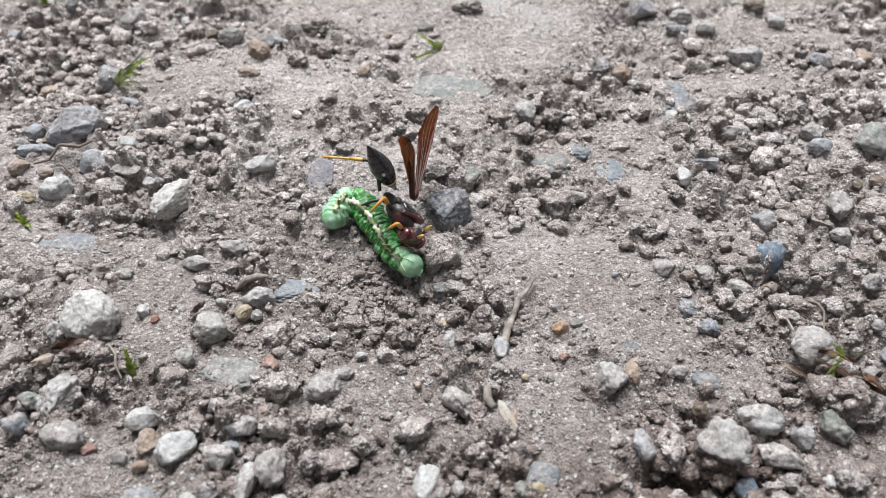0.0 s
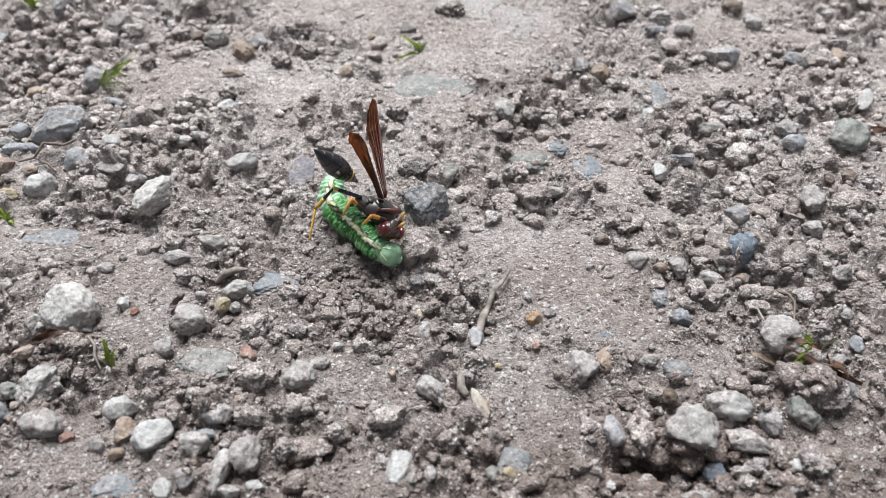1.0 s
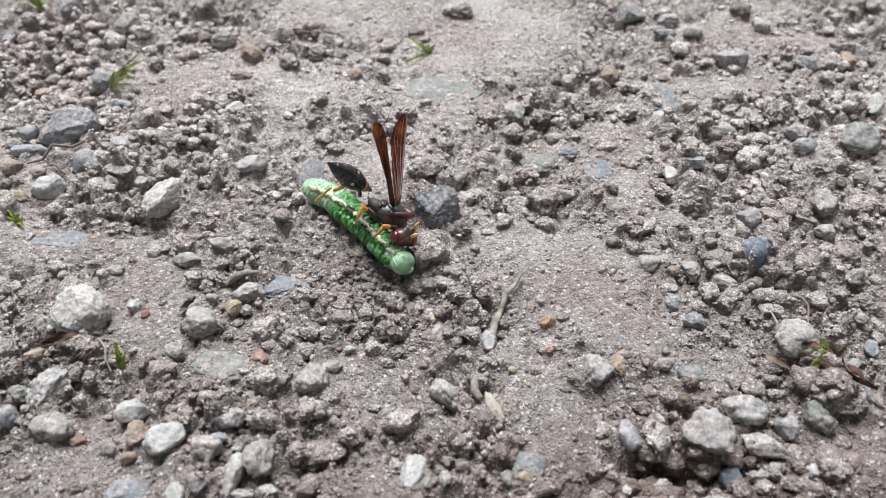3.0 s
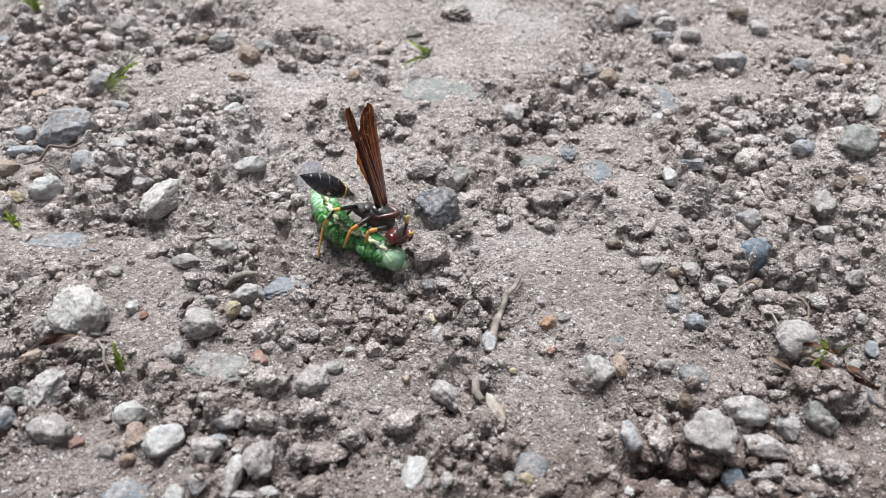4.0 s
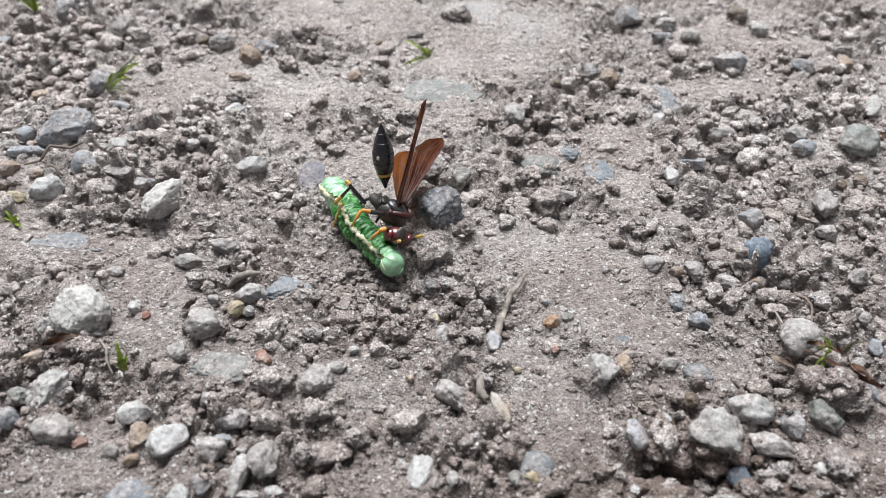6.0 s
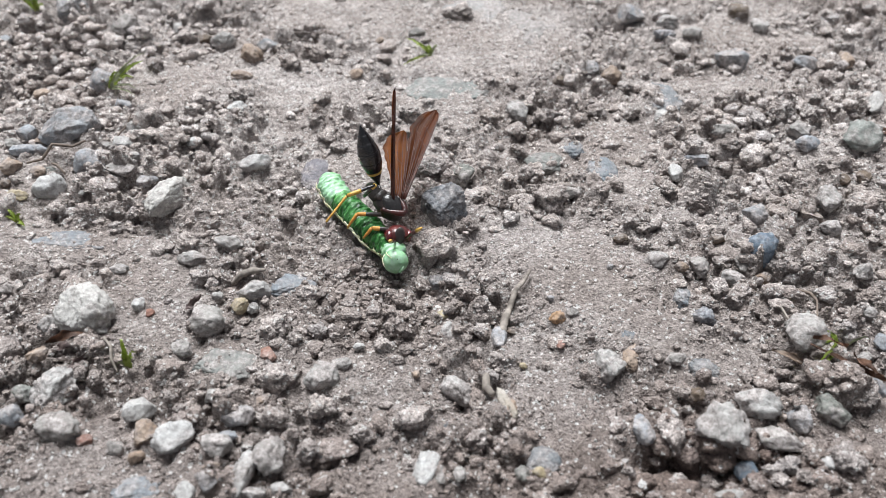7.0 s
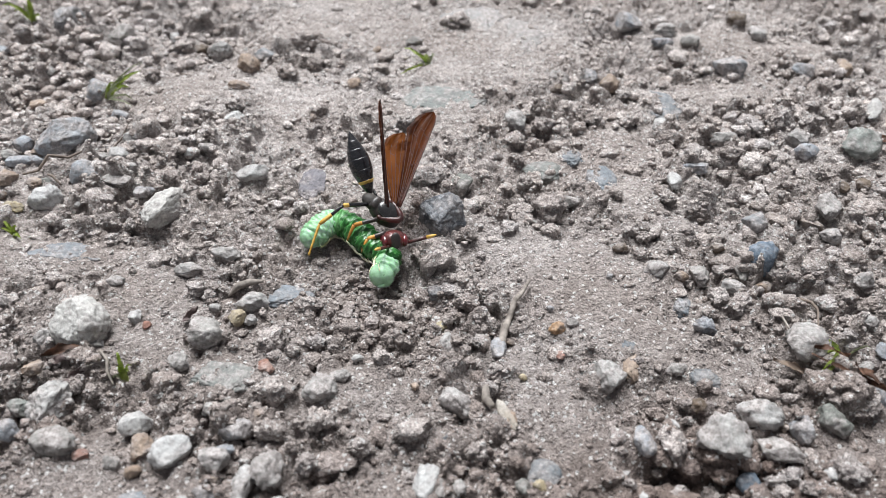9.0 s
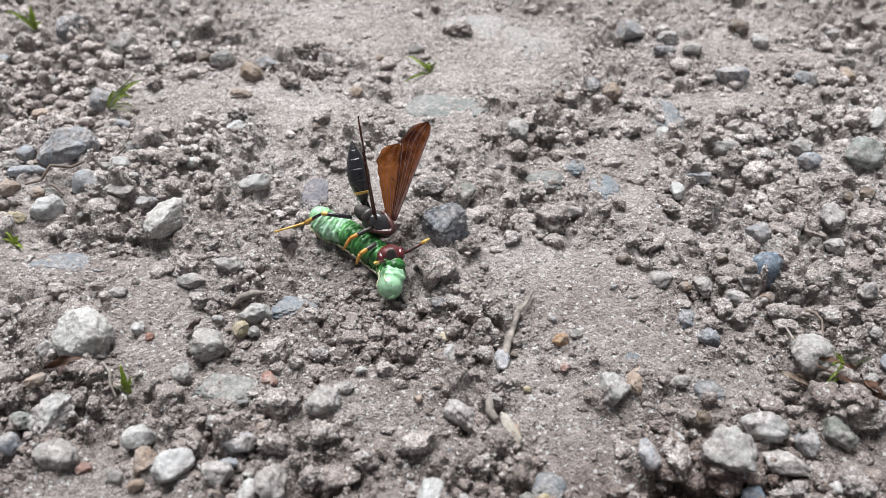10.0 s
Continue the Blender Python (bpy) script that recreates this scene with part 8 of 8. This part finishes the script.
    walk(hindwing_right, [
        (0, pose(-1.75*MM, -0.54*MM, 3.22*MM, -1.3, -23.7, -114.7)),
        (0.5, pose(-2.02*MM, -0.50*MM, 2.55*MM, -0.6, -27.8, -116.6)),
        (1, pose(-1.59*MM, -0.17*MM, 2.39*MM, 3.8, -39.3, -121.6)),
        (1.5, pose(-0.93*MM, -0.39*MM, 2.47*MM, -8.7, -40.8, -119.9)),
        (2, pose(-1.35*MM, -0.41*MM, 2.53*MM, -10.4, -37.6, -117.6)),
        (2.5, pose(-1.69*MM, -0.52*MM, 2.08*MM, -7.2, -36.5, -118.9)),
        (2.7, pose(-1.61*MM, -0.46*MM, 2.08*MM, -7.3, -39.2, -120.0)),
        (3.8, pose(-1.25*MM, -0.02*MM, 1.73*MM, 39.8, -57.2, 179.1)),
        (4, pose(-1.08*MM, 0.05*MM, 1.81*MM, 41.7, -57.7, -179.2)),
        (4.5, pose(-1.04*MM, 0.40*MM, 1.98*MM, 57.4, -55.0, 160.9)),
        (5, pose(-0.81*MM, 0.65*MM, 1.94*MM, 72.2, -53.0, 144.2)),
        (5.5, pose(-1.36*MM, 0.30*MM, 1.52*MM, 74.1, -48.5, 146.9)),
        (5.7, pose(-0.52*MM, -0.13*MM, 2.10*MM, 23.4, -68.4, 177.4)),
        (6.8, pose(-0.52*MM, 0.45*MM, 1.53*MM, 77.9, -38.2, 140.6)),
        (7, pose(-0.65*MM, 0.52*MM, 1.48*MM, 77.8, -37.4, 141.1)),
        (7.5, pose(-0.54*MM, 0.10*MM, 1.28*MM, 77.0, -38.3, 137.3)),
        (8, pose(-0.51*MM, 0.08*MM, 1.25*MM, 77.8, -36.2, 142.0)),
        (8.5, pose(-0.47*MM, -0.07*MM, 1.20*MM, 82.1, -37.5, 138.1)),
        (9, pose(-0.49*MM, 0.24*MM, 1.31*MM, 80.9, -37.3, 142.5)),
        (9.5, pose(-0.65*MM, -0.19*MM, 1.10*MM, 84.0, -33.1, 142.9)),
        (10, pose(-0.69*MM, -0.37*MM, 1.05*MM, 83.9, -33.9, 141.3))])
    walk(antenna_left, [
        (0, pose(4.43*MM, -4.20*MM, -0.66*MM, -165.2, -50.8, -102.9)),
        (0.5, pose(3.93*MM, -4.17*MM, -0.29*MM, 178.0, -54.8, -91.6)),
        (1, pose(3.84*MM, -4.49*MM, -0.56*MM, -162.1, -64.3, -104.4)),
        (1.5, pose(3.79*MM, -4.59*MM, -1.32*MM, 171.9, -59.1, -86.9)),
        (2, pose(4.17*MM, -4.42*MM, -1.00*MM, -178.2, -58.5, -93.9)),
        (2.5, pose(4.08*MM, -4.36*MM, -0.79*MM, -174.3, -54.7, -96.4)),
        (2.7, pose(4.08*MM, -4.50*MM, -1.09*MM, -172.6, -56.9, -97.7)),
        (3.8, pose(4.71*MM, -4.54*MM, 0.30*MM, -155.1, -78.1, -112.7)),
        (4, pose(5.00*MM, -4.43*MM, 0.57*MM, -134.9, -76.0, -128.1)),
        (4.5, pose(4.82*MM, -4.40*MM, 0.83*MM, 177.0, -78.0, -90.8)),
        (5, pose(4.88*MM, -4.34*MM, 1.26*MM, 0.9, -86.8, 85.3)),
        (5.5, pose(4.38*MM, -4.33*MM, 1.39*MM, -0.4, -73.0, 87.2)),
        (5.7, pose(3.67*MM, -4.83*MM, -0.87*MM, 127.3, -55.7, -62.5)),
        (6.8, pose(4.94*MM, -4.57*MM, 1.64*MM, 20.6, -73.7, 55.8)),
        (7, pose(5.01*MM, -4.39*MM, 1.91*MM, 21.9, -78.2, 54.5)),
        (7.5, pose(5.01*MM, -4.68*MM, 1.78*MM, 23.3, -73.4, 49.0)),
        (8, pose(5.32*MM, -4.16*MM, 2.18*MM, 19.5, -67.4, 47.9)),
        (8.5, pose(4.98*MM, -4.60*MM, 2.07*MM, 6.8, -21.3, 64.3)),
        (9, pose(4.75*MM, -4.13*MM, 2.26*MM, 11.5, -30.4, 49.7)),
        (9.5, pose(4.98*MM, -3.78*MM, 2.76*MM, 3.5, -14.3, 64.6)),
        (10, pose(5.45*MM, -3.99*MM, 2.74*MM, 3.2, -14.4, 65.2))])
    walk(antenna_right, [
        (0, pose(3.68*MM, -4.86*MM, -0.66*MM, 169.0, -33.5, -89.1)),
        (0.5, pose(3.15*MM, -4.79*MM, -0.29*MM, 147.1, -36.3, -79.4)),
        (1, pose(3.03*MM, -5.07*MM, -0.56*MM, 155.0, -52.7, -78.5)),
        (1.5, pose(2.97*MM, -5.16*MM, -1.32*MM, 151.9, -45.0, -79.0)),
        (2, pose(3.39*MM, -5.05*MM, -1.00*MM, 161.8, -41.0, -85.0)),
        (2.5, pose(3.30*MM, -4.98*MM, -0.79*MM, 159.7, -40.7, -84.3)),
        (2.7, pose(3.29*MM, -5.11*MM, -1.09*MM, 155.0, -44.0, -81.7)),
        (3.8, pose(3.97*MM, -5.21*MM, 0.30*MM, 134.6, -54.7, -73.2)),
        (4, pose(4.28*MM, -5.13*MM, 0.57*MM, 134.3, -60.3, -69.1)),
        (4.5, pose(4.09*MM, -5.09*MM, 0.83*MM, 132.0, -71.4, -60.8)),
        (5, pose(4.16*MM, -5.04*MM, 1.26*MM, -162.0, -81.3, -108.1)),
        (5.5, pose(3.62*MM, -4.98*MM, 1.39*MM, 154.1, -72.9, -79.1)),
        (5.7, pose(2.82*MM, -5.36*MM, -0.87*MM, 147.9, -44.4, -83.1)),
        (6.8, pose(4.21*MM, -5.25*MM, 1.64*MM, -115.2, -67.5, -113.0)),
        (7, pose(4.30*MM, -5.09*MM, 1.91*MM, -49.2, -60.7, -107.8)),
        (7.5, pose(4.28*MM, -5.35*MM, 1.78*MM, -54.6, -60.4, -113.9)),
        (8, pose(4.65*MM, -4.90*MM, 2.18*MM, -42.1, -60.2, -118.1)),
        (8.5, pose(4.25*MM, -5.29*MM, 2.07*MM, -24.9, -59.2, -111.1)),
        (9, pose(4.03*MM, -4.83*MM, 2.26*MM, -19.7, -50.7, -117.0)),
        (9.5, pose(4.32*MM, -4.52*MM, 2.76*MM, -2.6, -36.5, -106.7)),
        (10, pose(4.80*MM, -4.75*MM, 2.74*MM, -17.3, -61.0, -126.9))])
    walk(hind_femur, [
        (0, pose(-5.75*MM, -0.89*MM, -0.31*MM, -83.7, -32.8, -175.9)),
        (0.5, pose(-3.82*MM, -0.95*MM, 0.52*MM, -71.5, 23.2, -170.9)),
        (1, pose(-4.02*MM, -0.74*MM, 0.84*MM, -63.3, 12.2, -171.3)),
        (1.5, pose(-4.49*MM, -0.57*MM, 1.26*MM, -69.1, -32.0, 170.1)),
        (2, pose(-6.37*MM, -0.92*MM, -0.42*MM, -122.9, -58.4, -136.2)),
        (2.5, pose(-6.50*MM, -1.15*MM, -1.22*MM, -112.5, -47.4, -138.4)),
        (2.7, pose(-6.77*MM, -1.01*MM, -0.75*MM, -116.3, -61.5, -143.7)),
        (3.8, pose(-4.49*MM, -0.45*MM, 0.99*MM, -41.7, -3.6, -132.8)),
        (4, pose(-4.21*MM, -0.57*MM, 0.88*MM, -39.4, -6.5, -129.9)),
        (4.5, pose(-6.55*MM, -1.01*MM, 0.01*MM, -117.0, -57.9, -119.7)),
        (5, pose(-6.10*MM, -0.86*MM, 0.31*MM, -57.0, -58.4, 177.5)),
        (5.5, pose(-6.73*MM, -0.66*MM, 0.39*MM, -56.6, -49.9, -158.8)),
        (5.7, pose(-4.66*MM, -1.63*MM, -0.95*MM, -59.4, 4.9, -175.1)),
        (6.8, pose(-4.52*MM, -1.80*MM, 0.13*MM, 29.3, -79.0, 47.2)),
        (7, pose(-4.44*MM, -1.77*MM, 0.25*MM, 10.9, -84.0, 72.2)),
        (7.5, pose(-4.55*MM, -1.59*MM, 0.32*MM, -79.8, -73.3, -156.1)),
        (8, pose(-5.47*MM, -1.78*MM, 0.19*MM, -89.0, -78.3, -155.8)),
        (8.5, pose(-5.47*MM, -1.06*MM, 0.51*MM, -20.7, -15.9, -171.2)),
        (9, pose(-3.41*MM, -1.14*MM, 0.75*MM, -14.6, -23.6, -130.5)),
        (9.5, pose(-3.26*MM, -1.09*MM, 0.89*MM, -8.7, 4.2, -144.6)),
        (10, pose(-4.41*MM, -1.92*MM, 0.55*MM, -9.6, -1.3, -151.2))])
    walk(hind_tibia, [
        (0, pose(-9.94*MM, -1.19*MM, 2.40*MM, -95.7, 48.4, 158.4)),
        (0.5, pose(-8.36*MM, -1.68*MM, -1.45*MM, -29.0, 68.6, -122.9)),
        (1, pose(-8.85*MM, -1.48*MM, -0.22*MM, -47.0, 79.1, -141.9)),
        (1.5, pose(-8.67*MM, 0.16*MM, 3.91*MM, -67.8, 71.5, -165.5)),
        (2, pose(-8.26*MM, -2.73*MM, 3.84*MM, -109.4, 59.6, 145.0)),
        (2.5, pose(-9.03*MM, -3.40*MM, 2.46*MM, -52.3, 53.8, -149.0)),
        (2.7, pose(-8.69*MM, -2.42*MM, 3.64*MM, -76.4, 50.8, 178.0)),
        (3.8, pose(-7.88*MM, -4.11*MM, 1.31*MM, -146.0, 78.2, 116.0)),
        (4, pose(-7.39*MM, -4.38*MM, 1.45*MM, -118.2, 76.9, 139.1)),
        (4.5, pose(-7.87*MM, -3.32*MM, 4.25*MM, -54.3, 61.2, -168.9)),
        (5, pose(-8.72*MM, -0.75*MM, 4.57*MM, -49.0, 66.4, -164.2)),
        (5.5, pose(-9.73*MM, -1.82*MM, 4.22*MM, -62.8, 72.4, -178.5)),
        (5.7, pose(-9.62*MM, -2.06*MM, -1.37*MM, 175.7, 69.2, 83.8)),
        (6.8, pose(-3.87*MM, -1.10*MM, 5.04*MM, -14.7, 21.4, -126.2)),
        (7, pose(-4.28*MM, -1.27*MM, 5.22*MM, -10.4, 19.9, -119.8)),
        (7.5, pose(-5.86*MM, -2.18*MM, 5.10*MM, -24.2, 53.4, -147.0)),
        (8, pose(-6.39*MM, -2.20*MM, 5.08*MM, -16.4, 59.7, -130.5)),
        (8.5, pose(-10.22*MM, -1.80*MM, 1.88*MM, 34.6, 78.2, -43.1)),
        (9, pose(-6.38*MM, -4.62*MM, 2.75*MM, -2.8, 15.6, -104.1)),
        (9.5, pose(-7.32*MM, -3.98*MM, 0.52*MM, -4.6, 6.1, -120.9)),
        (10, pose(-8.78*MM, -4.33*MM, 0.67*MM, -6.6, 56.2, -122.4))])
    walk(hind_foot, [
        (0, pose(-13.02*MM, 0.03*MM, -1.34*MM, -104.9, 48.6, 147.1)),
        (0.5, pose(-9.35*MM, -3.21*MM, -6.11*MM, 105.1, 61.7, 22.1)),
        (1, pose(-9.59*MM, -2.07*MM, -5.13*MM, 37.2, 53.6, -50.0)),
        (1.5, pose(-10.20*MM, -0.24*MM, -0.83*MM, 18.7, 66.0, -72.4)),
        (2, pose(-10.33*MM, -1.28*MM, -0.47*MM, 29.9, 66.0, -61.1)),
        (2.5, pose(-11.56*MM, -4.92*MM, -1.58*MM, 30.6, 65.5, -60.5)),
        (2.7, pose(-11.85*MM, -2.30*MM, -0.23*MM, -141.4, 50.3, 109.5)),
        (3.8, pose(-8.33*MM, -3.19*MM, -3.58*MM, 16.6, 46.4, -71.0)),
        (4, pose(-8.25*MM, -3.63*MM, -3.42*MM, 19.6, 58.2, -66.8)),
        (4.5, pose(-10.23*MM, -3.78*MM, -0.13*MM, -36.9, 43.8, -149.2)),
        (5, pose(-10.65*MM, -1.29*MM, -0.01*MM, -48.7, 52.4, -177.0)),
        (5.5, pose(-11.24*MM, -1.86*MM, -0.55*MM, -40.0, 59.1, -159.1)),
        (5.7, pose(-9.43*MM, -0.29*MM, -6.05*MM, 156.5, 68.3, 69.9)),
        (6.8, pose(-6.62*MM, -4.85*MM, 3.22*MM, 6.3, 23.4, -80.3)),
        (7, pose(-6.62*MM, -5.35*MM, 3.51*MM, 3.3, 20.5, -86.8)),
        (7.5, pose(-8.36*MM, -3.80*MM, 1.09*MM, 0.7, 20.8, -92.9)),
        (8, pose(-8.03*MM, -4.11*MM, 0.76*MM, 1.7, 18.0, -90.9)),
        (8.5, pose(-9.47*MM, -2.50*MM, -3.01*MM, -43.4, 68.8, 178.2)),
        (9, pose(-7.56*MM, -9.29*MM, 1.40*MM, 8.7, 13.0, -69.8)),
        (9.5, pose(-9.87*MM, -8.25*MM, -0.01*MM, -8.0, 36.0, -135.0)),
        (10, pose(-10.27*MM, -6.68*MM, -3.49*MM, -5.8, 7.5, -128.1))])
    walk(middle_femur, [
        (0, pose(-2.21*MM, -2.05*MM, -0.32*MM, -87.9, -12.8, -125.7)),
        (0.5, pose(-2.45*MM, -2.00*MM, -0.09*MM, -92.8, -19.4, -125.7)),
        (1, pose(-2.87*MM, -2.25*MM, -0.42*MM, -85.5, -28.8, -134.2)),
        (1.5, pose(-1.58*MM, -2.12*MM, 0.11*MM, -80.6, -20.4, -145.6)),
        (2, pose(-2.27*MM, -2.42*MM, -1.14*MM, -98.7, -35.5, -141.7)),
        (2.5, pose(-2.20*MM, -2.44*MM, -1.21*MM, -89.4, -27.1, -144.7)),
        (2.7, pose(-2.20*MM, -2.47*MM, -1.12*MM, -86.4, -28.4, -148.8)),
        (3.8, pose(-1.74*MM, -2.04*MM, 0.65*MM, -35.7, 33.7, -139.7)),
        (4, pose(-1.48*MM, -1.97*MM, 0.83*MM, -29.8, 32.8, -132.2)),
        (4.5, pose(-2.30*MM, -2.64*MM, 0.10*MM, -26.7, -13.7, -115.3)),
        (5, pose(-2.19*MM, -2.41*MM, 0.60*MM, -26.0, -10.6, -126.3)),
        (5.5, pose(-2.17*MM, -2.37*MM, 0.72*MM, -26.1, 4.5, -139.8)),
        (5.7, pose(-1.84*MM, -2.15*MM, 0.25*MM, -48.0, 11.5, -143.3)),
        (6.8, pose(-0.15*MM, -2.76*MM, 1.02*MM, -22.4, 14.8, -147.9)),
        (7, pose(-0.30*MM, -2.77*MM, 1.11*MM, -18.3, 14.8, -142.4)),
        (7.5, pose(-0.11*MM, -2.88*MM, 1.09*MM, -20.3, 12.1, -149.4)),
        (8, pose(-0.01*MM, -2.61*MM, 1.32*MM, -15.9, 12.6, -142.1)),
        (8.5, pose(-1.06*MM, -2.18*MM, 1.40*MM, -10.5, 14.2, -127.7)),
        (9, pose(-0.60*MM, -2.36*MM, 1.40*MM, -10.5, 14.4, -127.8)),
        (9.5, pose(-0.36*MM, -1.94*MM, 1.77*MM, -5.2, 8.4, -123.7)),
        (10, pose(-0.66*MM, -1.68*MM, 1.80*MM, -3.9, 8.7, -118.5))])
    walk(middle_tibia, [
        (0, pose(-4.48*MM, -5.22*MM, 0.57*MM, 36.8, 72.5, -55.6)),
        (0.5, pose(-4.65*MM, -5.06*MM, 1.24*MM, 0.2, 72.8, -92.6)),
        (1, pose(-5.31*MM, -4.76*MM, 1.51*MM, 32.8, 79.0, -56.7)),
        (1.5, pose(-4.67*MM, -4.23*MM, 1.50*MM, 17.7, 67.2, -73.5)),
        (2, pose(-4.82*MM, -4.43*MM, 1.18*MM, 80.3, 78.3, -8.7)),
        (2.5, pose(-5.11*MM, -4.49*MM, 0.61*MM, 52.5, 74.1, -37.2)),
        (2.7, pose(-5.21*MM, -4.30*MM, 0.78*MM, 56.2, 75.1, -33.1)),
        (3.8, pose(-4.28*MM, -4.19*MM, -1.56*MM, 57.6, 79.6, -28.0)),
        (4, pose(-3.74*MM, -4.46*MM, -1.34*MM, 4.4, 72.6, -86.9)),
        (4.5, pose(-3.96*MM, -6.15*MM, 1.05*MM, 14.1, 39.6, -73.0)),
        (5, pose(-4.52*MM, -5.58*MM, 1.33*MM, 10.9, 33.1, -75.8)),
        (5.5, pose(-5.22*MM, -4.95*MM, 0.40*MM, 16.4, 28.7, -64.0)),
        (5.7, pose(-4.98*MM, -4.49*MM, -0.54*MM, 28.4, 66.9, -60.3)),
        (6.8, pose(-3.42*MM, -4.81*MM, -0.01*MM, 5.3, 65.0, -84.7)),
        (7, pose(-3.36*MM, -5.13*MM, 0.09*MM, 6.3, 50.6, -81.0)),
        (7.5, pose(-3.48*MM, -4.87*MM, 0.25*MM, 7.3, 55.3, -79.6)),
        (8, pose(-3.09*MM, -5.01*MM, 0.45*MM, 6.6, 42.0, -78.6)),
        (8.5, pose(-3.43*MM, -5.25*MM, 0.42*MM, 9.5, 54.6, -72.7)),
        (9, pose(-2.98*MM, -5.42*MM, 0.41*MM, 10.0, 48.7, -70.0)),
        (9.5, pose(-2.56*MM, -5.23*MM, 1.19*MM, 2.8, 67.8, -90.8)),
        (10, pose(-2.54*MM, -5.16*MM, 1.19*MM, 5.4, 57.1, -81.4))])
    walk(front_femur, [
        (0, pose(1.49*MM, -3.74*MM, -0.38*MM, -78.0, -8.1, -115.3)),
        (0.5, pose(1.04*MM, -3.67*MM, -0.03*MM, -95.6, -19.2, -118.7)),
        (1, pose(1.38*MM, -3.50*MM, 1.00*MM, -61.7, -6.2, -138.1)),
        (1.5, pose(1.68*MM, -3.89*MM, -0.06*MM, -72.7, -10.7, -141.7)),
        (2, pose(1.89*MM, -3.89*MM, -0.16*MM, -76.7, -13.1, -153.7)),
        (2.5, pose(1.81*MM, -3.95*MM, -0.38*MM, -75.3, -11.4, -131.6)),
        (2.7, pose(1.62*MM, -3.89*MM, -0.11*MM, -63.7, -5.7, -127.5)),
        (3.8, pose(1.44*MM, -3.56*MM, 1.31*MM, -41.1, 17.5, -145.9)),
        (4, pose(1.48*MM, -3.57*MM, 1.37*MM, -38.5, 7.2, -139.2)),
        (4.5, pose(1.42*MM, -3.65*MM, 1.43*MM, -32.0, -9.2, -125.2)),
        (5, pose(1.64*MM, -3.48*MM, 1.88*MM, -28.5, 7.5, -141.1)),
        (5.5, pose(1.24*MM, -3.54*MM, 1.89*MM, -21.4, -5.2, -125.2)),
        (5.7, pose(1.19*MM, -3.93*MM, 0.29*MM, -25.9, -2.4, -108.2)),
        (6.8, pose(2.37*MM, -4.18*MM, 1.97*MM, -22.4, 15.9, -147.9)),
        (7, pose(2.62*MM, -4.14*MM, 2.19*MM, -19.7, 14.4, -147.3)),
        (7.5, pose(2.49*MM, -3.85*MM, 2.31*MM, -17.7, 16.5, -140.2)),
        (8, pose(2.40*MM, -3.52*MM, 2.57*MM, -11.9, 16.9, -128.7)),
        (8.5, pose(1.46*MM, -3.44*MM, 2.55*MM, -8.2, 16.3, -120.4)),
        (9, pose(1.88*MM, -3.69*MM, 2.51*MM, -8.8, 16.1, -122.4)),
        (9.5, pose(1.82*MM, -3.82*MM, 2.84*MM, -5.4, -19.4, -121.2)),
        (10, pose(1.38*MM, -3.70*MM, 2.82*MM, -2.4, -7.2, -110.5))])
    walk(front_tibia, [
        (0, pose(0.13*MM, -6.61*MM, 0.07*MM, -171.3, 54.0, 92.7)),
        (0.5, pose(-0.41*MM, -6.32*MM, 1.02*MM, -160.8, 63.1, 102.1)),
        (1, pose(-0.99*MM, -5.62*MM, 1.34*MM, -138.5, 74.4, 123.8)),
        (1.5, pose(-0.79*MM, -5.84*MM, 0.53*MM, -130.7, 67.5, 128.4)),
        (2, pose(-0.91*MM, -5.27*MM, 0.56*MM, -149.4, 68.2, 112.6)),
        (2.5, pose(-0.27*MM, -6.29*MM, 0.25*MM, -149.9, 77.0, 114.6)),
        (2.7, pose(-0.32*MM, -6.41*MM, 0.21*MM, -152.0, 76.8, 112.1)),
        (3.8, pose(-1.08*MM, -5.27*MM, 0.35*MM, -174.2, 71.2, 91.8)),
        (4, pose(-0.92*MM, -5.64*MM, 0.97*MM, 129.6, 83.3, 41.9)),
        (4.5, pose(-0.40*MM, -6.23*MM, 1.95*MM, 19.1, 82.5, -71.7)),
        (5, pose(-0.83*MM, -5.47*MM, 1.47*MM, 8.7, 67.5, -81.4)),
        (5.5, pose(-0.59*MM, -6.14*MM, 2.17*MM, 31.6, 68.3, -47.3)),
        (5.7, pose(0.19*MM, -6.97*MM, 0.43*MM, -123.8, 84.0, 140.1)),
        (6.8, pose(-0.24*MM, -5.82*MM, 1.09*MM, 1.1, 72.6, -92.0)),
        (7, pose(0.01*MM, -5.81*MM, 1.39*MM, 4.1, 54.0, -86.1)),
        (7.5, pose(0.13*MM, -5.81*MM, 1.41*MM, 2.0, 42.5, -89.9)),
        (8, pose(0.48*MM, -5.91*MM, 1.64*MM, 8.0, 44.6, -75.6)),
        (8.5, pose(-0.10*MM, -6.09*MM, 1.65*MM, 8.8, 43.4, -71.9)),
        (9, pose(0.23*MM, -6.29*MM, 1.63*MM, 9.0, 44.8, -71.9)),
        (9.5, pose(0.26*MM, -6.40*MM, 3.90*MM, 4.1, 38.4, -80.8)),
        (10, pose(0.27*MM, -6.67*MM, 3.22*MM, 9.3, 57.1, -67.6))])


motions()
